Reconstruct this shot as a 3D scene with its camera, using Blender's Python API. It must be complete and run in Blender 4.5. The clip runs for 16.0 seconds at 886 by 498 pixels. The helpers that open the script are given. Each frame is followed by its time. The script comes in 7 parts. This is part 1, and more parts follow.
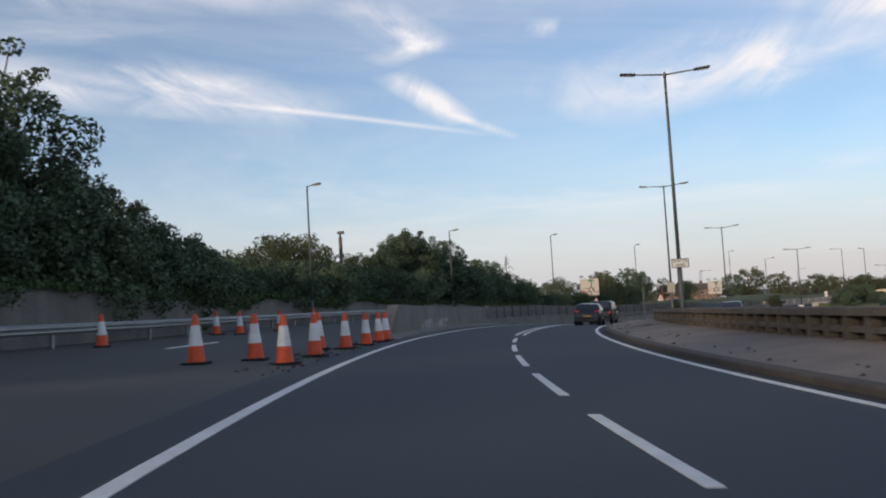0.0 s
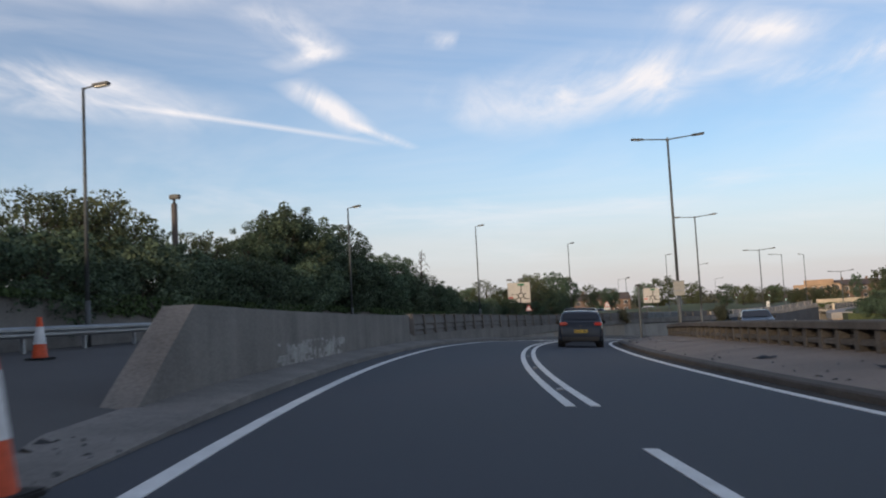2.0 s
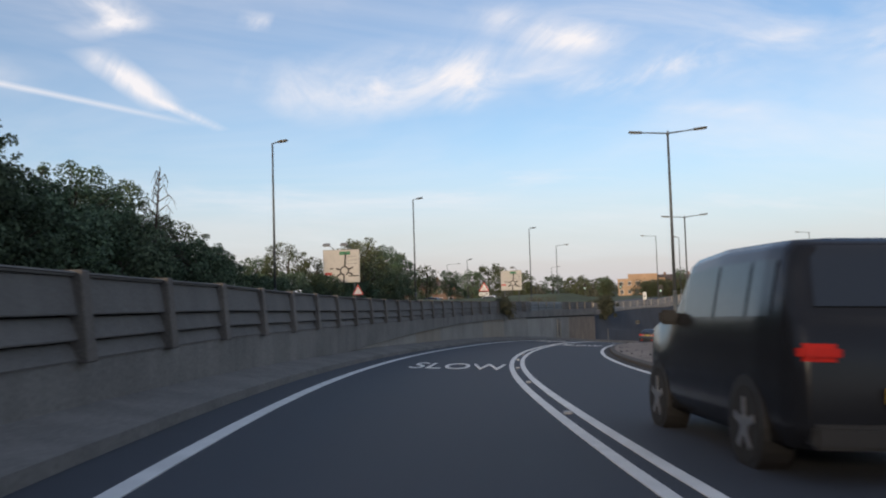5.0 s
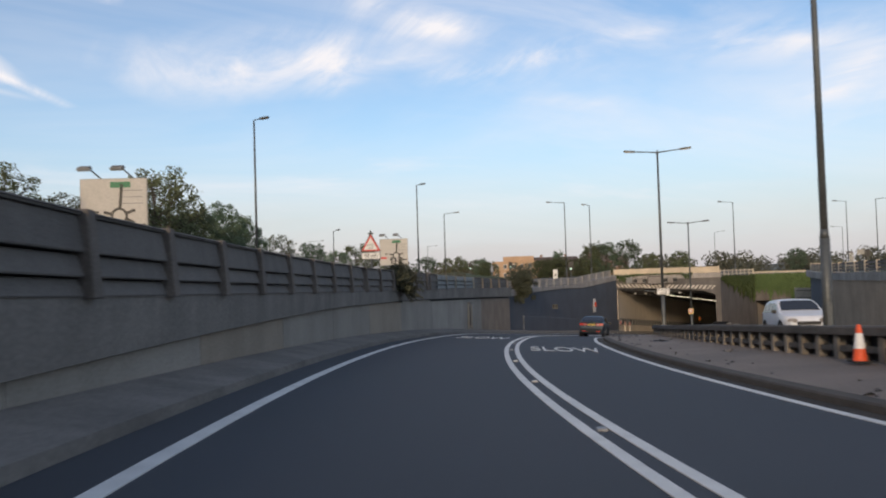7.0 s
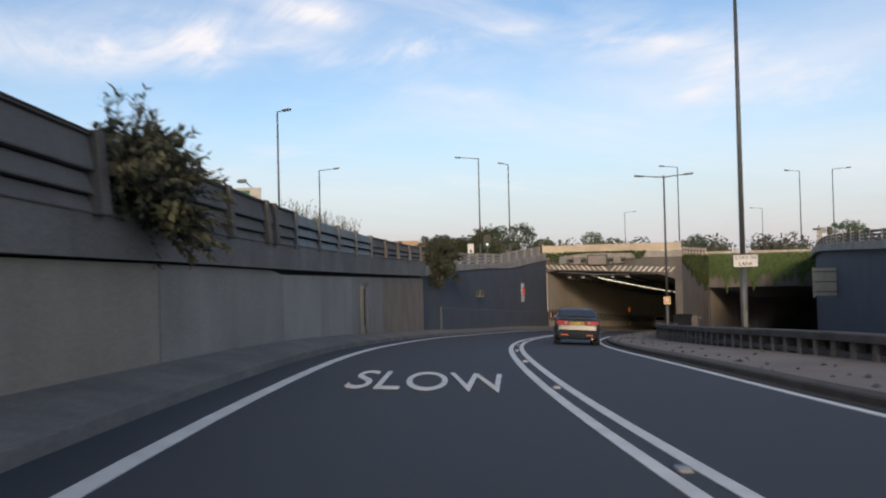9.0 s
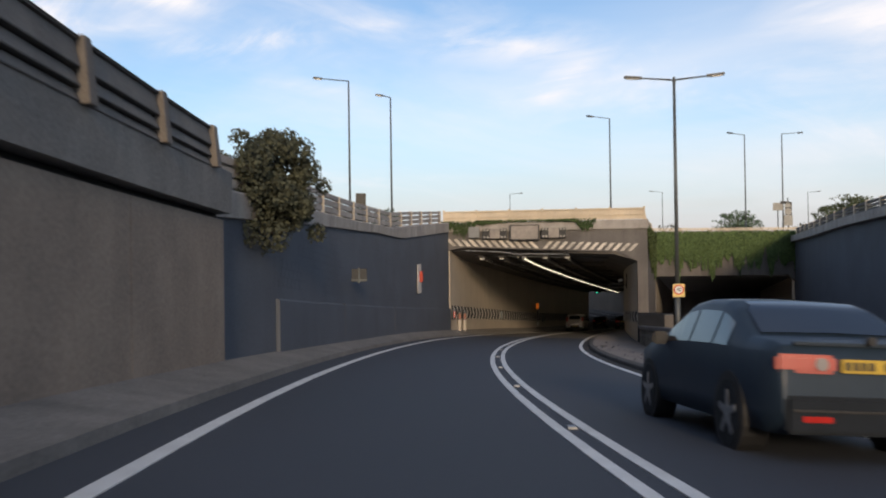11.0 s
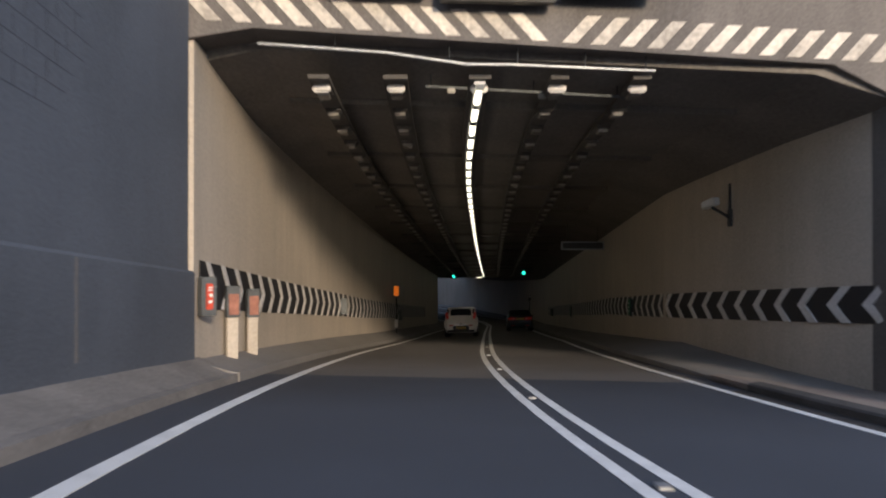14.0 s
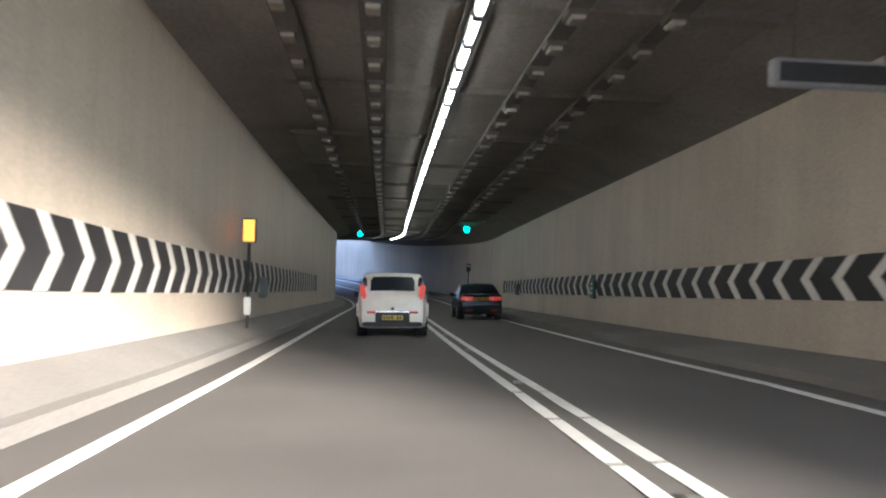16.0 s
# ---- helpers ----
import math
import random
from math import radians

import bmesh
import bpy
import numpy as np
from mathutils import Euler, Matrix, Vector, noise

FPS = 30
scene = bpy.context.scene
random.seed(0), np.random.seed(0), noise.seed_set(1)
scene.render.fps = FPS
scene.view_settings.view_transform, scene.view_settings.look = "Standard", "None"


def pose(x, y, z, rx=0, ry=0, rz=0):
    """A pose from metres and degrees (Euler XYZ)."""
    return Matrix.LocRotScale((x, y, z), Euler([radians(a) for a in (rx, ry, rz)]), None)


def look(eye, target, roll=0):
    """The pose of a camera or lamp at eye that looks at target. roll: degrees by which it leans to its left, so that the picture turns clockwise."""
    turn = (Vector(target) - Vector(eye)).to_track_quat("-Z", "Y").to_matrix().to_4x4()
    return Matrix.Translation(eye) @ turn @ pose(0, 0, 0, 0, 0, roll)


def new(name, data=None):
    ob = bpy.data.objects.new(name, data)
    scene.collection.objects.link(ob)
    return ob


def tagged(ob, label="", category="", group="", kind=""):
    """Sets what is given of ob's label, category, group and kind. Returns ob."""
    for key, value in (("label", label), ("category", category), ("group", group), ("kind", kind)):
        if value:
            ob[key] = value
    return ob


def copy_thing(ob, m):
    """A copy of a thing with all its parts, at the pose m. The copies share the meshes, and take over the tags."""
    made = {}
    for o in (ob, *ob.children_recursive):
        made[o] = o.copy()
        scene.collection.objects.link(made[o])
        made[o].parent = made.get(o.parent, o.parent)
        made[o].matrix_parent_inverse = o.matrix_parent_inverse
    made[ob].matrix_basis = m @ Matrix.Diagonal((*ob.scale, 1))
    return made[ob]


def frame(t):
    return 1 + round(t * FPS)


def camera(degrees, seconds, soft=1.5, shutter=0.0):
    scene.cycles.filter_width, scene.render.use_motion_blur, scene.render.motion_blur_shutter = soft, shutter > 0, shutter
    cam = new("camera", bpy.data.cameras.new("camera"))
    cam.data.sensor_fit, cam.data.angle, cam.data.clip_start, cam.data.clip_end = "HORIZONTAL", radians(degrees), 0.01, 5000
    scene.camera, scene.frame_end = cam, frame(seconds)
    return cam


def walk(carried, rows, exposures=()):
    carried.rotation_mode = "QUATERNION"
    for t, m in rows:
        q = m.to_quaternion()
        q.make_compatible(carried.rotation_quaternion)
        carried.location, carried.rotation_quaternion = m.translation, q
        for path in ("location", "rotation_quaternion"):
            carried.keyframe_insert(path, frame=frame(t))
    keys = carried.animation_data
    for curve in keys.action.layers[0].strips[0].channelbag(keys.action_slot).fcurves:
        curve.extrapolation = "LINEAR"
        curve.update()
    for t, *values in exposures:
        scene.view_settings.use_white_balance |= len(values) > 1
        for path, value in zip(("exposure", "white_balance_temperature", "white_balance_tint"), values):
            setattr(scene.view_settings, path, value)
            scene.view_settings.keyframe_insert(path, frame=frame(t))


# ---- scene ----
# ---- the camera and its walk ----
cam = camera(54.36, 16.0, soft=2.0, shutter=0.25)
PATH = [
    (0, 0.000, -0.000, 0.000, -0.209, 4.128, -3.264),
    (0.5, -0.296, 5.914, 0.040, -1.762, 4.201, -3.403),
    (1, -0.401, 12.370, 0.063, -3.421, 4.302, -3.407),
    (1.5, -0.277, 18.248, 0.072, -4.966, 4.377, -3.262),
    (2, 0.084, 24.634, 0.062, -7.084, 4.413, -3.021),
    (2.5, 0.628, 30.613, 0.047, -9.121, 4.312, -2.823),
    (3, 1.473, 37.268, 0.013, -11.481, 4.062, -2.769),
    (3.5, 2.514, 43.732, -0.023, -13.602, 3.927, -2.332),
    (4, 3.753, 50.047, -0.073, -16.023, 3.701, -2.067),
    (4.5, 5.204, 56.293, -0.147, -18.057, 3.460, -1.881),
    (5, 6.882, 62.538, -0.256, -19.762, 3.212, -1.755),
    (5.5, 8.811, 68.836, -0.412, -21.439, 2.930, -1.670),
    (6, 11.031, 75.230, -0.631, -24.172, 2.505, -1.606),
    (6.5, 13.327, 81.085, -0.872, -26.532, 2.316, -1.840),
    (7, 16.081, 87.296, -1.123, -28.770, 2.047, -1.766),
    (7.5, 18.933, 93.117, -1.364, -30.641, 1.829, -1.662),
    (8, 22.155, 99.155, -1.640, -32.694, 1.589, -1.580),
    (8.5, 25.368, 104.706, -1.889, -34.759, 1.422, -1.584),
    (9, 28.996, 110.475, -2.144, -36.895, 1.138, -1.369),
    (9.5, 32.731, 115.966, -2.407, -38.762, 1.007, -1.419),
    (10, 36.806, 121.489, -2.714, -42.001, 0.663, -1.277),
    (10.5, 40.925, 126.618, -3.079, -44.992, 0.901, -0.971),
    (11, 45.194, 131.522, -3.502, -46.364, 0.711, -0.781),
    (11.5, 49.638, 136.271, -3.961, -48.021, 0.574, -0.679),
    (12, 54.306, 140.938, -4.439, -50.281, 0.617, -0.674),
    (12.5, 59.259, 145.587, -4.920, -53.136, 0.761, -0.772),
    (13, 64.575, 150.275, -5.385, -55.134, 0.692, -0.981),
    (13.5, 69.405, 154.226, -5.796, -57.137, 0.665, -0.934),
    (14, 74.548, 158.026, -6.257, -59.742, 0.399, -0.023),
    (14.5, 79.840, 161.621, -6.680, -61.596, 0.125, 0.690),
    (15, 85.395, 165.107, -7.150, -63.661, -0.349, 0.679),
    (15.5, 90.391, 168.016, -7.564, -65.158, -0.860, 1.354),
    (16, 95.996, 171.064, -8.002, -66.716, -1.136, 1.975),
]
EXPOSURES = [(0, 0.0, 6850, 10), (12.5, 0.15, 6800, 10), (13.0, 0.3, 6700, 10), (13.5, 0.36, 6400, 10), (14.0, 1.0, 6200, 10), (14.5, 2.7, 5950, 9), (15.0, 2.9, 5750, 8), (15.5, 3.6, 5550, 9), (16.0, 4.3, 5200, 8)]
walk(cam, [(t, pose(x, y, z, 0, 0, yaw) @ pose(0, 0, 0, 90 + pitch) @ pose(0, 0, 0, 0, 0, roll))
           for t, x, y, z, yaw, pitch, roll in PATH], EXPOSURES)

SKY_GAIN = 0.148
MAUVE = (0.57, 0.545, 0.62)  # thin cloud over the horizon
HAZE_A, HAZE_B, CLOUD = (0.61, 0.66, 0.78), (0.71, 0.655, 0.715), (0.9, 0.9, 0.97)
SUN_POWER, LAMP_POWER = 2.3, 1.5
CONES_RIGHT = ((105.4, -7.8), (103.4, -7.8))
WISPS = ((-1.5, 2.1, -0.25, 2.78, 0.22, 1.0), (-0.85, 2.22, -0.5, 2.5, 0.14, 0.8), (-0.2, 1.98, 0.04, 2.34, 0.1, 1.0), (-0.16, 2.38, 0.04, 2.22, 0.07, 0.9), (-0.12, 2.44, 0.12, 2.94, 0.08, 1.6),
         (0.06, 2.82, 0.31, 3.13, 0.04, 1.3), (0.25, 2.2, 0.345, 2.2, 0.07, 0.9), (0.38, 2.85, 1.1, 2.3, 0.36, 1.1), (0.9, 2.2, 1.12, 2.8, 0.12, 0.7), (0.92, 2.28, 1.32, 1.98, 0.16, 0.8), (1.04, 2.48, 1.27, 2.22, 0.12, 0.6),
         (-1.1, 1.8, -0.15, 1.95, 0.14, 0.6), (0.78, 1.98, 1.3, 2.12, 0.12, 0.8), (1.3, 2.55, 1.76, 1.74, 0.1, 1.0), (1.25, 2.5, 1.85, 1.85, 0.3, 0.55), (1.65, 2.52, 2.15, 2.38, 0.12, 0.4), (1.8, 1.86, 2.42, 1.5, 0.28, 0.85),
         (2.68, 2.05, 2.32, 1.54, 0.1, 0.7), (2.3, 1.0, 2.8, 0.5, 0.28, 0.7))


# ---- world, sun, exposure ----
SUN_AZ, SUN_EL = radians(229), radians(13)  # the low sun stands behind the way into the tunnel

world = bpy.data.worlds.new("dusk_sky")
scene.world = world
world.use_nodes = True
wn, wl = world.node_tree.nodes, world.node_tree.links
wn.clear()


def wmath(op, a, b=None, clamp=False):
    n = wn.new("ShaderNodeMath")
    n.operation, n.use_clamp = op, clamp
    for i, v in enumerate((a, b)):
        if v is None:
            continue
        if isinstance(v, (int, float)):
            n.inputs[i].default_value = v
        else:
            wl.new(v, n.inputs[i])
    return n.outputs[0]


sky = wn.new("ShaderNodeTexSky")
sky.sky_type, sky.sun_disc = "NISHITA", False
sky.sun_elevation, sky.sun_rotation = SUN_EL, radians(90) - SUN_AZ
sky.air_density, sky.dust_density, sky.ozone_density = 1.0, 0.6, 1.6
coord = wn.new("ShaderNodeTexCoord")
sep = wn.new("ShaderNodeSeparateXYZ")
wl.new(coord.outputs["Generated"], sep.inputs[0])
up = wmath("MAXIMUM", sep.outputs[2], 0.03)
flat_x, flat_y = wmath("DIVIDE", sep.outputs[0], wmath("ADD", up, 0.12)), wmath("DIVIDE", sep.outputs[1], wmath("ADD", up, 0.12))
flat = wn.new("ShaderNodeCombineXYZ")
wl.new(flat_x, flat.inputs[0])
wl.new(flat_y, flat.inputs[1])
turned = wn.new("ShaderNodeMapping")
turned.inputs["Rotation"].default_value = (0, 0, radians(-28))
turned.inputs["Scale"].default_value = (0.8, 1.15, 1)
wl.new(flat.outputs[0], turned.inputs[0])


def cloud_layer(scale, detail, rough, lo, hi, distortion=0.6, source=None):
    n = wn.new("ShaderNodeTexNoise")
    n.inputs["Scale"].default_value, n.inputs["Detail"].default_value = scale, detail
    n.inputs["Roughness"].default_value, n.inputs["Distortion"].default_value = rough, distortion
    wl.new(source or turned.outputs[0], n.inputs["Vector"])
    r = wn.new("ShaderNodeMapRange")
    r.interpolation_type = "SMOOTHSTEP"
    r.inputs["From Min"].default_value, r.inputs["From Max"].default_value = lo, hi
    wl.new(n.outputs["Fac"], r.inputs["Value"])
    return r.outputs[0]


wisps = wmath("MULTIPLY", cloud_layer(1.15, 9, 0.62, 0.47, 0.72), cloud_layer(0.55, 3, 0.5, 0.36, 0.58, 0.3))
veil = wmath("MULTIPLY", cloud_layer(0.42, 6, 0.6, 0.3, 0.8, 1.0), 0.5)


def streak(x0, y0, x1, y1, width, strength):
    """A thin high trail between two points of the flattened sky."""
    ux, uy = x1 - x0, y1 - y0
    size = math.hypot(ux, uy)
    ux, uy = ux / size, uy / size
    along = wmath("ADD", wmath("MULTIPLY", wmath("SUBTRACT", flat_x, x0), ux), wmath("MULTIPLY", wmath("SUBTRACT", flat_y, y0), uy))
    across = wmath("ADD", wmath("MULTIPLY", wmath("SUBTRACT", flat_x, x0), -uy), wmath("MULTIPLY", wmath("SUBTRACT", flat_y, y0), ux))
    thin = wmath("SUBTRACT", 1.0, wmath("DIVIDE", wmath("ABSOLUTE", across), width), True)
    share = wmath("DIVIDE", along, size)
    ends = wmath("MULTIPLY", wmath("MULTIPLY", share, wmath("SUBTRACT", 1.0, share)), 4.0, True)
    inside = wmath("MULTIPLY", wmath("GREATER_THAN", share, 0.0), wmath("LESS_THAN", share, 1.0))
    return wmath("MULTIPLY", wmath("MULTIPLY", wmath("MULTIPLY", thin, ends), inside), strength)


puffed = wn.new("ShaderNodeMapping")
puffed.inputs["Scale"].default_value = (1.0, 0.42, 1)
wl.new(flat.outputs[0], puffed.inputs[0])
torn = wmath("ADD", wmath("MULTIPLY", cloud_layer(4.0, 8, 0.6, 0.3, 0.72, 0.8, puffed.outputs[0]), 0.88), 0.06)
trails = streak(-0.75, 2.53, 0.22, 3.08, 0.035, 0.55)
for trail in WISPS:
    trails = wmath("ADD", trails, wmath("MULTIPLY", streak(*trail), torn))
trails = wmath("ADD", trails, streak(2.3, -0.9, 2.78, 3.0, 0.62, 0.35))
cover = wmath("ADD", wmath("ADD", wmath("MULTIPLY", wisps, 0.35), veil), trails, True)
cover = wmath("MULTIPLY", cover, wmath("MULTIPLY", wmath("SUBTRACT", sep.outputs[2], 0.015), 9.0, True))
# a soft pale band of far cloud near the horizon
low = wn.new("ShaderNodeMapRange")
low.interpolation_type = "SMOOTHSTEP"
for key, v in (("From Min", 0.0), ("From Max", 0.2), ("To Min", 0.88), ("To Max", 0.0)):
    low.inputs[key].default_value = v
wl.new(sep.outputs[2], low.inputs["Value"])
band_map = wn.new("ShaderNodeMapping")
band_map.inputs["Scale"].default_value = (1.0, 1.0, 9.0)
wl.new(coord.outputs["Generated"], band_map.inputs[0])
bands = cloud_layer(2.2, 5, 0.55, 0.3, 0.75, 0.4, band_map.outputs[0])
strength_sky = wn.new("ShaderNodeMix")
strength_sky.data_type, strength_sky.blend_type = "RGBA", "MULTIPLY"
strength_sky.inputs[0].default_value = 1.0
wl.new(sky.outputs[0], strength_sky.inputs[6])
strength_sky.inputs[7].default_value = (SKY_GAIN * 0.86, SKY_GAIN * 0.95, SKY_GAIN * 1.12, 1)
haze = wn.new("ShaderNodeMix")
haze.data_type = "RGBA"
wl.new(low.outputs[0], haze.inputs[0])
wl.new(strength_sky.outputs[2], haze.inputs[6])
haze_tint = wn.new("ShaderNodeMix")
haze_tint.data_type = "RGBA"
wl.new(bands, haze_tint.inputs[0])
haze_tint.inputs[6].default_value, haze_tint.inputs[7].default_value = (*HAZE_A, 1), (*HAZE_B, 1)
mauve_low = wn.new("ShaderNodeMapRange")
mauve_low.interpolation_type = "SMOOTHSTEP"
for key, v in (("From Min", 0.01), ("From Max", 0.17), ("To Min", 0.92), ("To Max", 0.0)):
    mauve_low.inputs[key].default_value = v
wl.new(sep.outputs[2], mauve_low.inputs["Value"])
mauve = wn.new("ShaderNodeMix")
mauve.data_type = "RGBA"
wl.new(wmath("MULTIPLY", mauve_low.outputs[0], wmath("ADD", wmath("MULTIPLY", bands, 0.5), 0.5)), mauve.inputs[0])
wl.new(haze_tint.outputs[2], mauve.inputs[6])
mauve.inputs[7].default_value = (*MAUVE, 1)
wl.new(mauve.outputs[2], haze.inputs[7])
clouds = wn.new("ShaderNodeMix")
clouds.data_type = "RGBA"
wl.new(cover, clouds.inputs[0])
wl.new(haze.outputs[2], clouds.inputs[6])
clouds.inputs[7].default_value = (*CLOUD, 1)
back = wn.new("ShaderNodeBackground")
back.inputs["Strength"].default_value = 1.0
wl.new(clouds.outputs[2], back.inputs["Color"])
out = wn.new("ShaderNodeOutputWorld")
wl.new(back.outputs[0], out.inputs["Surface"])

sun_data = bpy.data.lights.new("sun", "SUN")
sun_data.energy, sun_data.angle, sun_data.color = SUN_POWER, radians(7), (1.0, 0.78, 0.55)
sun = new("sun", sun_data)
sun.matrix_world = look((0, 0, 0), (-math.cos(SUN_AZ) * math.cos(SUN_EL), -math.sin(SUN_AZ) * math.cos(SUN_EL), -math.sin(SUN_EL)))

# ---- materials ----


def shader(name, base, rough=0.8, metal=0.0, vary=0.25, grain=30.0, stains=0.6, bump=0.0, emit=None, island=0.0, spec=0.4, streaks=0.0, second=None):
    """A material with fine grain and broad stains; streaks: dirt that has run down; second: a colour that the stains lead to."""
    m = bpy.data.materials.new(name)
    m.use_nodes = True
    n, l = m.node_tree.nodes, m.node_tree.links
    b = n["Principled BSDF"]
    b.inputs["Roughness"].default_value, b.inputs["Metallic"].default_value = rough, metal
    b.inputs["Specular IOR Level"].default_value = spec
    if vary == 0:
        b.inputs["Base Color"].default_value = (*base, 1)
    else:
        tc = n.new("ShaderNodeTexCoord")
        geo = n.new("ShaderNodeNewGeometry")
        fine, broad = n.new("ShaderNodeTexNoise"), n.new("ShaderNodeTexNoise")
        fine.inputs["Scale"].default_value, fine.inputs["Detail"].default_value = grain, 4
        broad.inputs["Scale"].default_value, broad.inputs["Detail"].default_value = stains, 6
        for t in (fine, broad):
            l.new(geo.outputs["Position"], t.inputs["Vector"])
        add = n.new("ShaderNodeMath")
        add.operation = "ADD"
        l.new(fine.outputs["Fac"], add.inputs[0])
        l.new(broad.outputs["Fac"], add.inputs[1])
        last = add
        if streaks:
            mp, st = n.new("ShaderNodeMapping"), n.new("ShaderNodeTexNoise")
            mp.inputs["Scale"].default_value = (1.6, 1.6, 0.12)
            st.inputs["Scale"].default_value, st.inputs["Detail"].default_value = 1.3, 5
            l.new(geo.outputs["Position"], mp.inputs[0])
            l.new(mp.outputs[0], st.inputs["Vector"])
            mul = n.new("ShaderNodeMath")
            mul.operation = "MULTIPLY_ADD"
            mul.inputs[1].default_value = streaks
            l.new(st.outputs["Fac"], mul.inputs[0])
            l.new(add.outputs[0], mul.inputs[2])
            last = mul
        if island:
            oi, isl = n.new("ShaderNodeObjectInfo"), n.new("ShaderNodeMath")
            isl.operation = "MULTIPLY_ADD"
            isl.inputs[1].default_value = island
            l.new(oi.outputs["Random"], isl.inputs[0])
            l.new(last.outputs[0], isl.inputs[2])
            last = isl
        mid = 1.0 + streaks / 2 + island / 2
        mr = n.new("ShaderNodeMapRange")
        mr.inputs["From Min"].default_value, mr.inputs["From Max"].default_value = mid - 0.32, mid + 0.32
        l.new(last.outputs[0], mr.inputs["Value"])
        mix = n.new("ShaderNodeMix")
        mix.data_type = "RGBA"
        l.new(mr.outputs[0], mix.inputs[0])
        dark = second or [c * (1 - vary) for c in base]
        mix.inputs[6].default_value = (*dark, 1)
        mix.inputs[7].default_value = (*[min(1, c * (1 + vary * 0.6)) for c in base], 1)
        l.new(mix.outputs[2], b.inputs["Base Color"])
        rr = n.new("ShaderNodeMapRange")
        rr.inputs["To Min"].default_value, rr.inputs["To Max"].default_value = max(0.02, rough - 0.12), min(1, rough + 0.1)
        l.new(broad.outputs["Fac"], rr.inputs["Value"])
        l.new(rr.outputs[0], b.inputs["Roughness"])
        if bump:
            bp = n.new("ShaderNodeBump")
            bp.inputs["Strength"].default_value, bp.inputs["Distance"].default_value = bump, 0.02
            l.new(fine.outputs["Fac"], bp.inputs["Height"])
            l.new(bp.outputs[0], b.inputs["Normal"])
    if emit:
        b.inputs["Emission Color"].default_value = (*emit[0], 1)
        b.inputs["Emission Strength"].default_value = emit[1]
    return m


def leaf_shader(name, base, vary=0.5):
    m = shader(name, base, 0.8, vary=0, spec=0.15)
    n, l = m.node_tree.nodes, m.node_tree.links
    geo, oi = n.new("ShaderNodeNewGeometry"), n.new("ShaderNodeObjectInfo")
    ramp = n.new("ShaderNodeMix")
    ramp.data_type = "RGBA"
    l.new(geo.outputs["Random Per Island"], ramp.inputs[0])
    ramp.inputs[6].default_value = (*[c * (1 - vary) for c in base], 1)
    ramp.inputs[7].default_value = (base[0] * (1 + vary * 1.1), base[1] * (1 + vary * 0.9), base[2] * (1 + vary * 0.4), 1)
    hs = n.new("ShaderNodeHueSaturation")
    hs.inputs["Saturation"].default_value = 0.9
    sh = n.new("ShaderNodeMapRange")
    sh.inputs["To Min"].default_value, sh.inputs["To Max"].default_value = 0.475, 0.52
    l.new(oi.outputs["Random"], sh.inputs["Value"])
    l.new(sh.outputs[0], hs.inputs["Hue"])
    turn, val = n.new("ShaderNodeMath"), n.new("ShaderNodeMapRange")
    turn.operation = "FRACT"
    far_on = n.new("ShaderNodeMath")
    far_on.operation = "MULTIPLY"
    far_on.inputs[1].default_value = 7.3
    l.new(oi.outputs["Random"], far_on.inputs[0])
    l.new(far_on.outputs[0], turn.inputs[0])
    val.inputs["To Min"].default_value, val.inputs["To Max"].default_value = 0.72, 1.35
    l.new(turn.outputs[0], val.inputs["Value"])
    l.new(val.outputs[0], hs.inputs["Value"])
    l.new(ramp.outputs[2], hs.inputs["Color"])
    l.new(hs.outputs[0], n["Principled BSDF"].inputs["Base Color"])
    return m


ASPHALT = shader("asphalt", (0.046, 0.053, 0.067), 0.8, vary=0.3, grain=90, stains=0.25, bump=0.35)
TUNNEL_ASPHALT = shader("dry_tunnel_asphalt", (0.115, 0.107, 0.1), 0.85, vary=0.3, grain=80, stains=0.3, bump=0.3)
SLIP_ASPHALT = shader("worn_asphalt", (0.085, 0.083, 0.082), 0.85, vary=0.3, grain=70, stains=0.3, bump=0.3)
VERGE = shader("paved_verge", (0.225, 0.186, 0.158), 0.9, vary=0.35, grain=25, stains=0.5, bump=0.4)
TUNNEL_VERGE = shader("tunnel_verge", (0.2, 0.19, 0.18), 0.9, vary=0.3, grain=30, stains=0.4, bump=0.3)
PAINT = shader("road_paint", (0.72, 0.72, 0.7), 0.7, vary=0.22, grain=60, stains=2.5, bump=0.2)
CONCRETE = shader("weathered_concrete", (0.2, 0.187, 0.172), 0.88, vary=0.4, grain=22, stains=0.7, bump=0.3, streaks=0.45)
PANEL = shader("concrete_panel", (0.32, 0.297, 0.265), 0.85, vary=0.3, grain=25, stains=0.5, bump=0.25, streaks=0.25, island=0.35)
TAN_PANEL = shader("tan_concrete_panel", (0.31, 0.265, 0.215), 0.85, vary=0.3, grain=25, stains=0.5, bump=0.25, streaks=0.25, island=0.3)
RAIL = shader("parapet_concrete", (0.15, 0.14, 0.129), 0.85, vary=0.35, grain=30, stains=0.8, bump=0.3, streaks=0.5, island=0.15)
WHITEWASH = shader("worn_whitewash", (0.36, 0.35, 0.33), 0.9, vary=0.5, grain=14, stains=2.5, bump=0.2)
POST = shader("parapet_post_concrete", (0.16, 0.14, 0.122), 0.85, vary=0.35, grain=30, stains=1.2, bump=0.3, streaks=0.5, island=0.2)
RUST = shader("rusty_red_brown_paint", (0.3, 0.13, 0.09), 0.7, vary=0.35, grain=12, stains=3.0, bump=0.1)
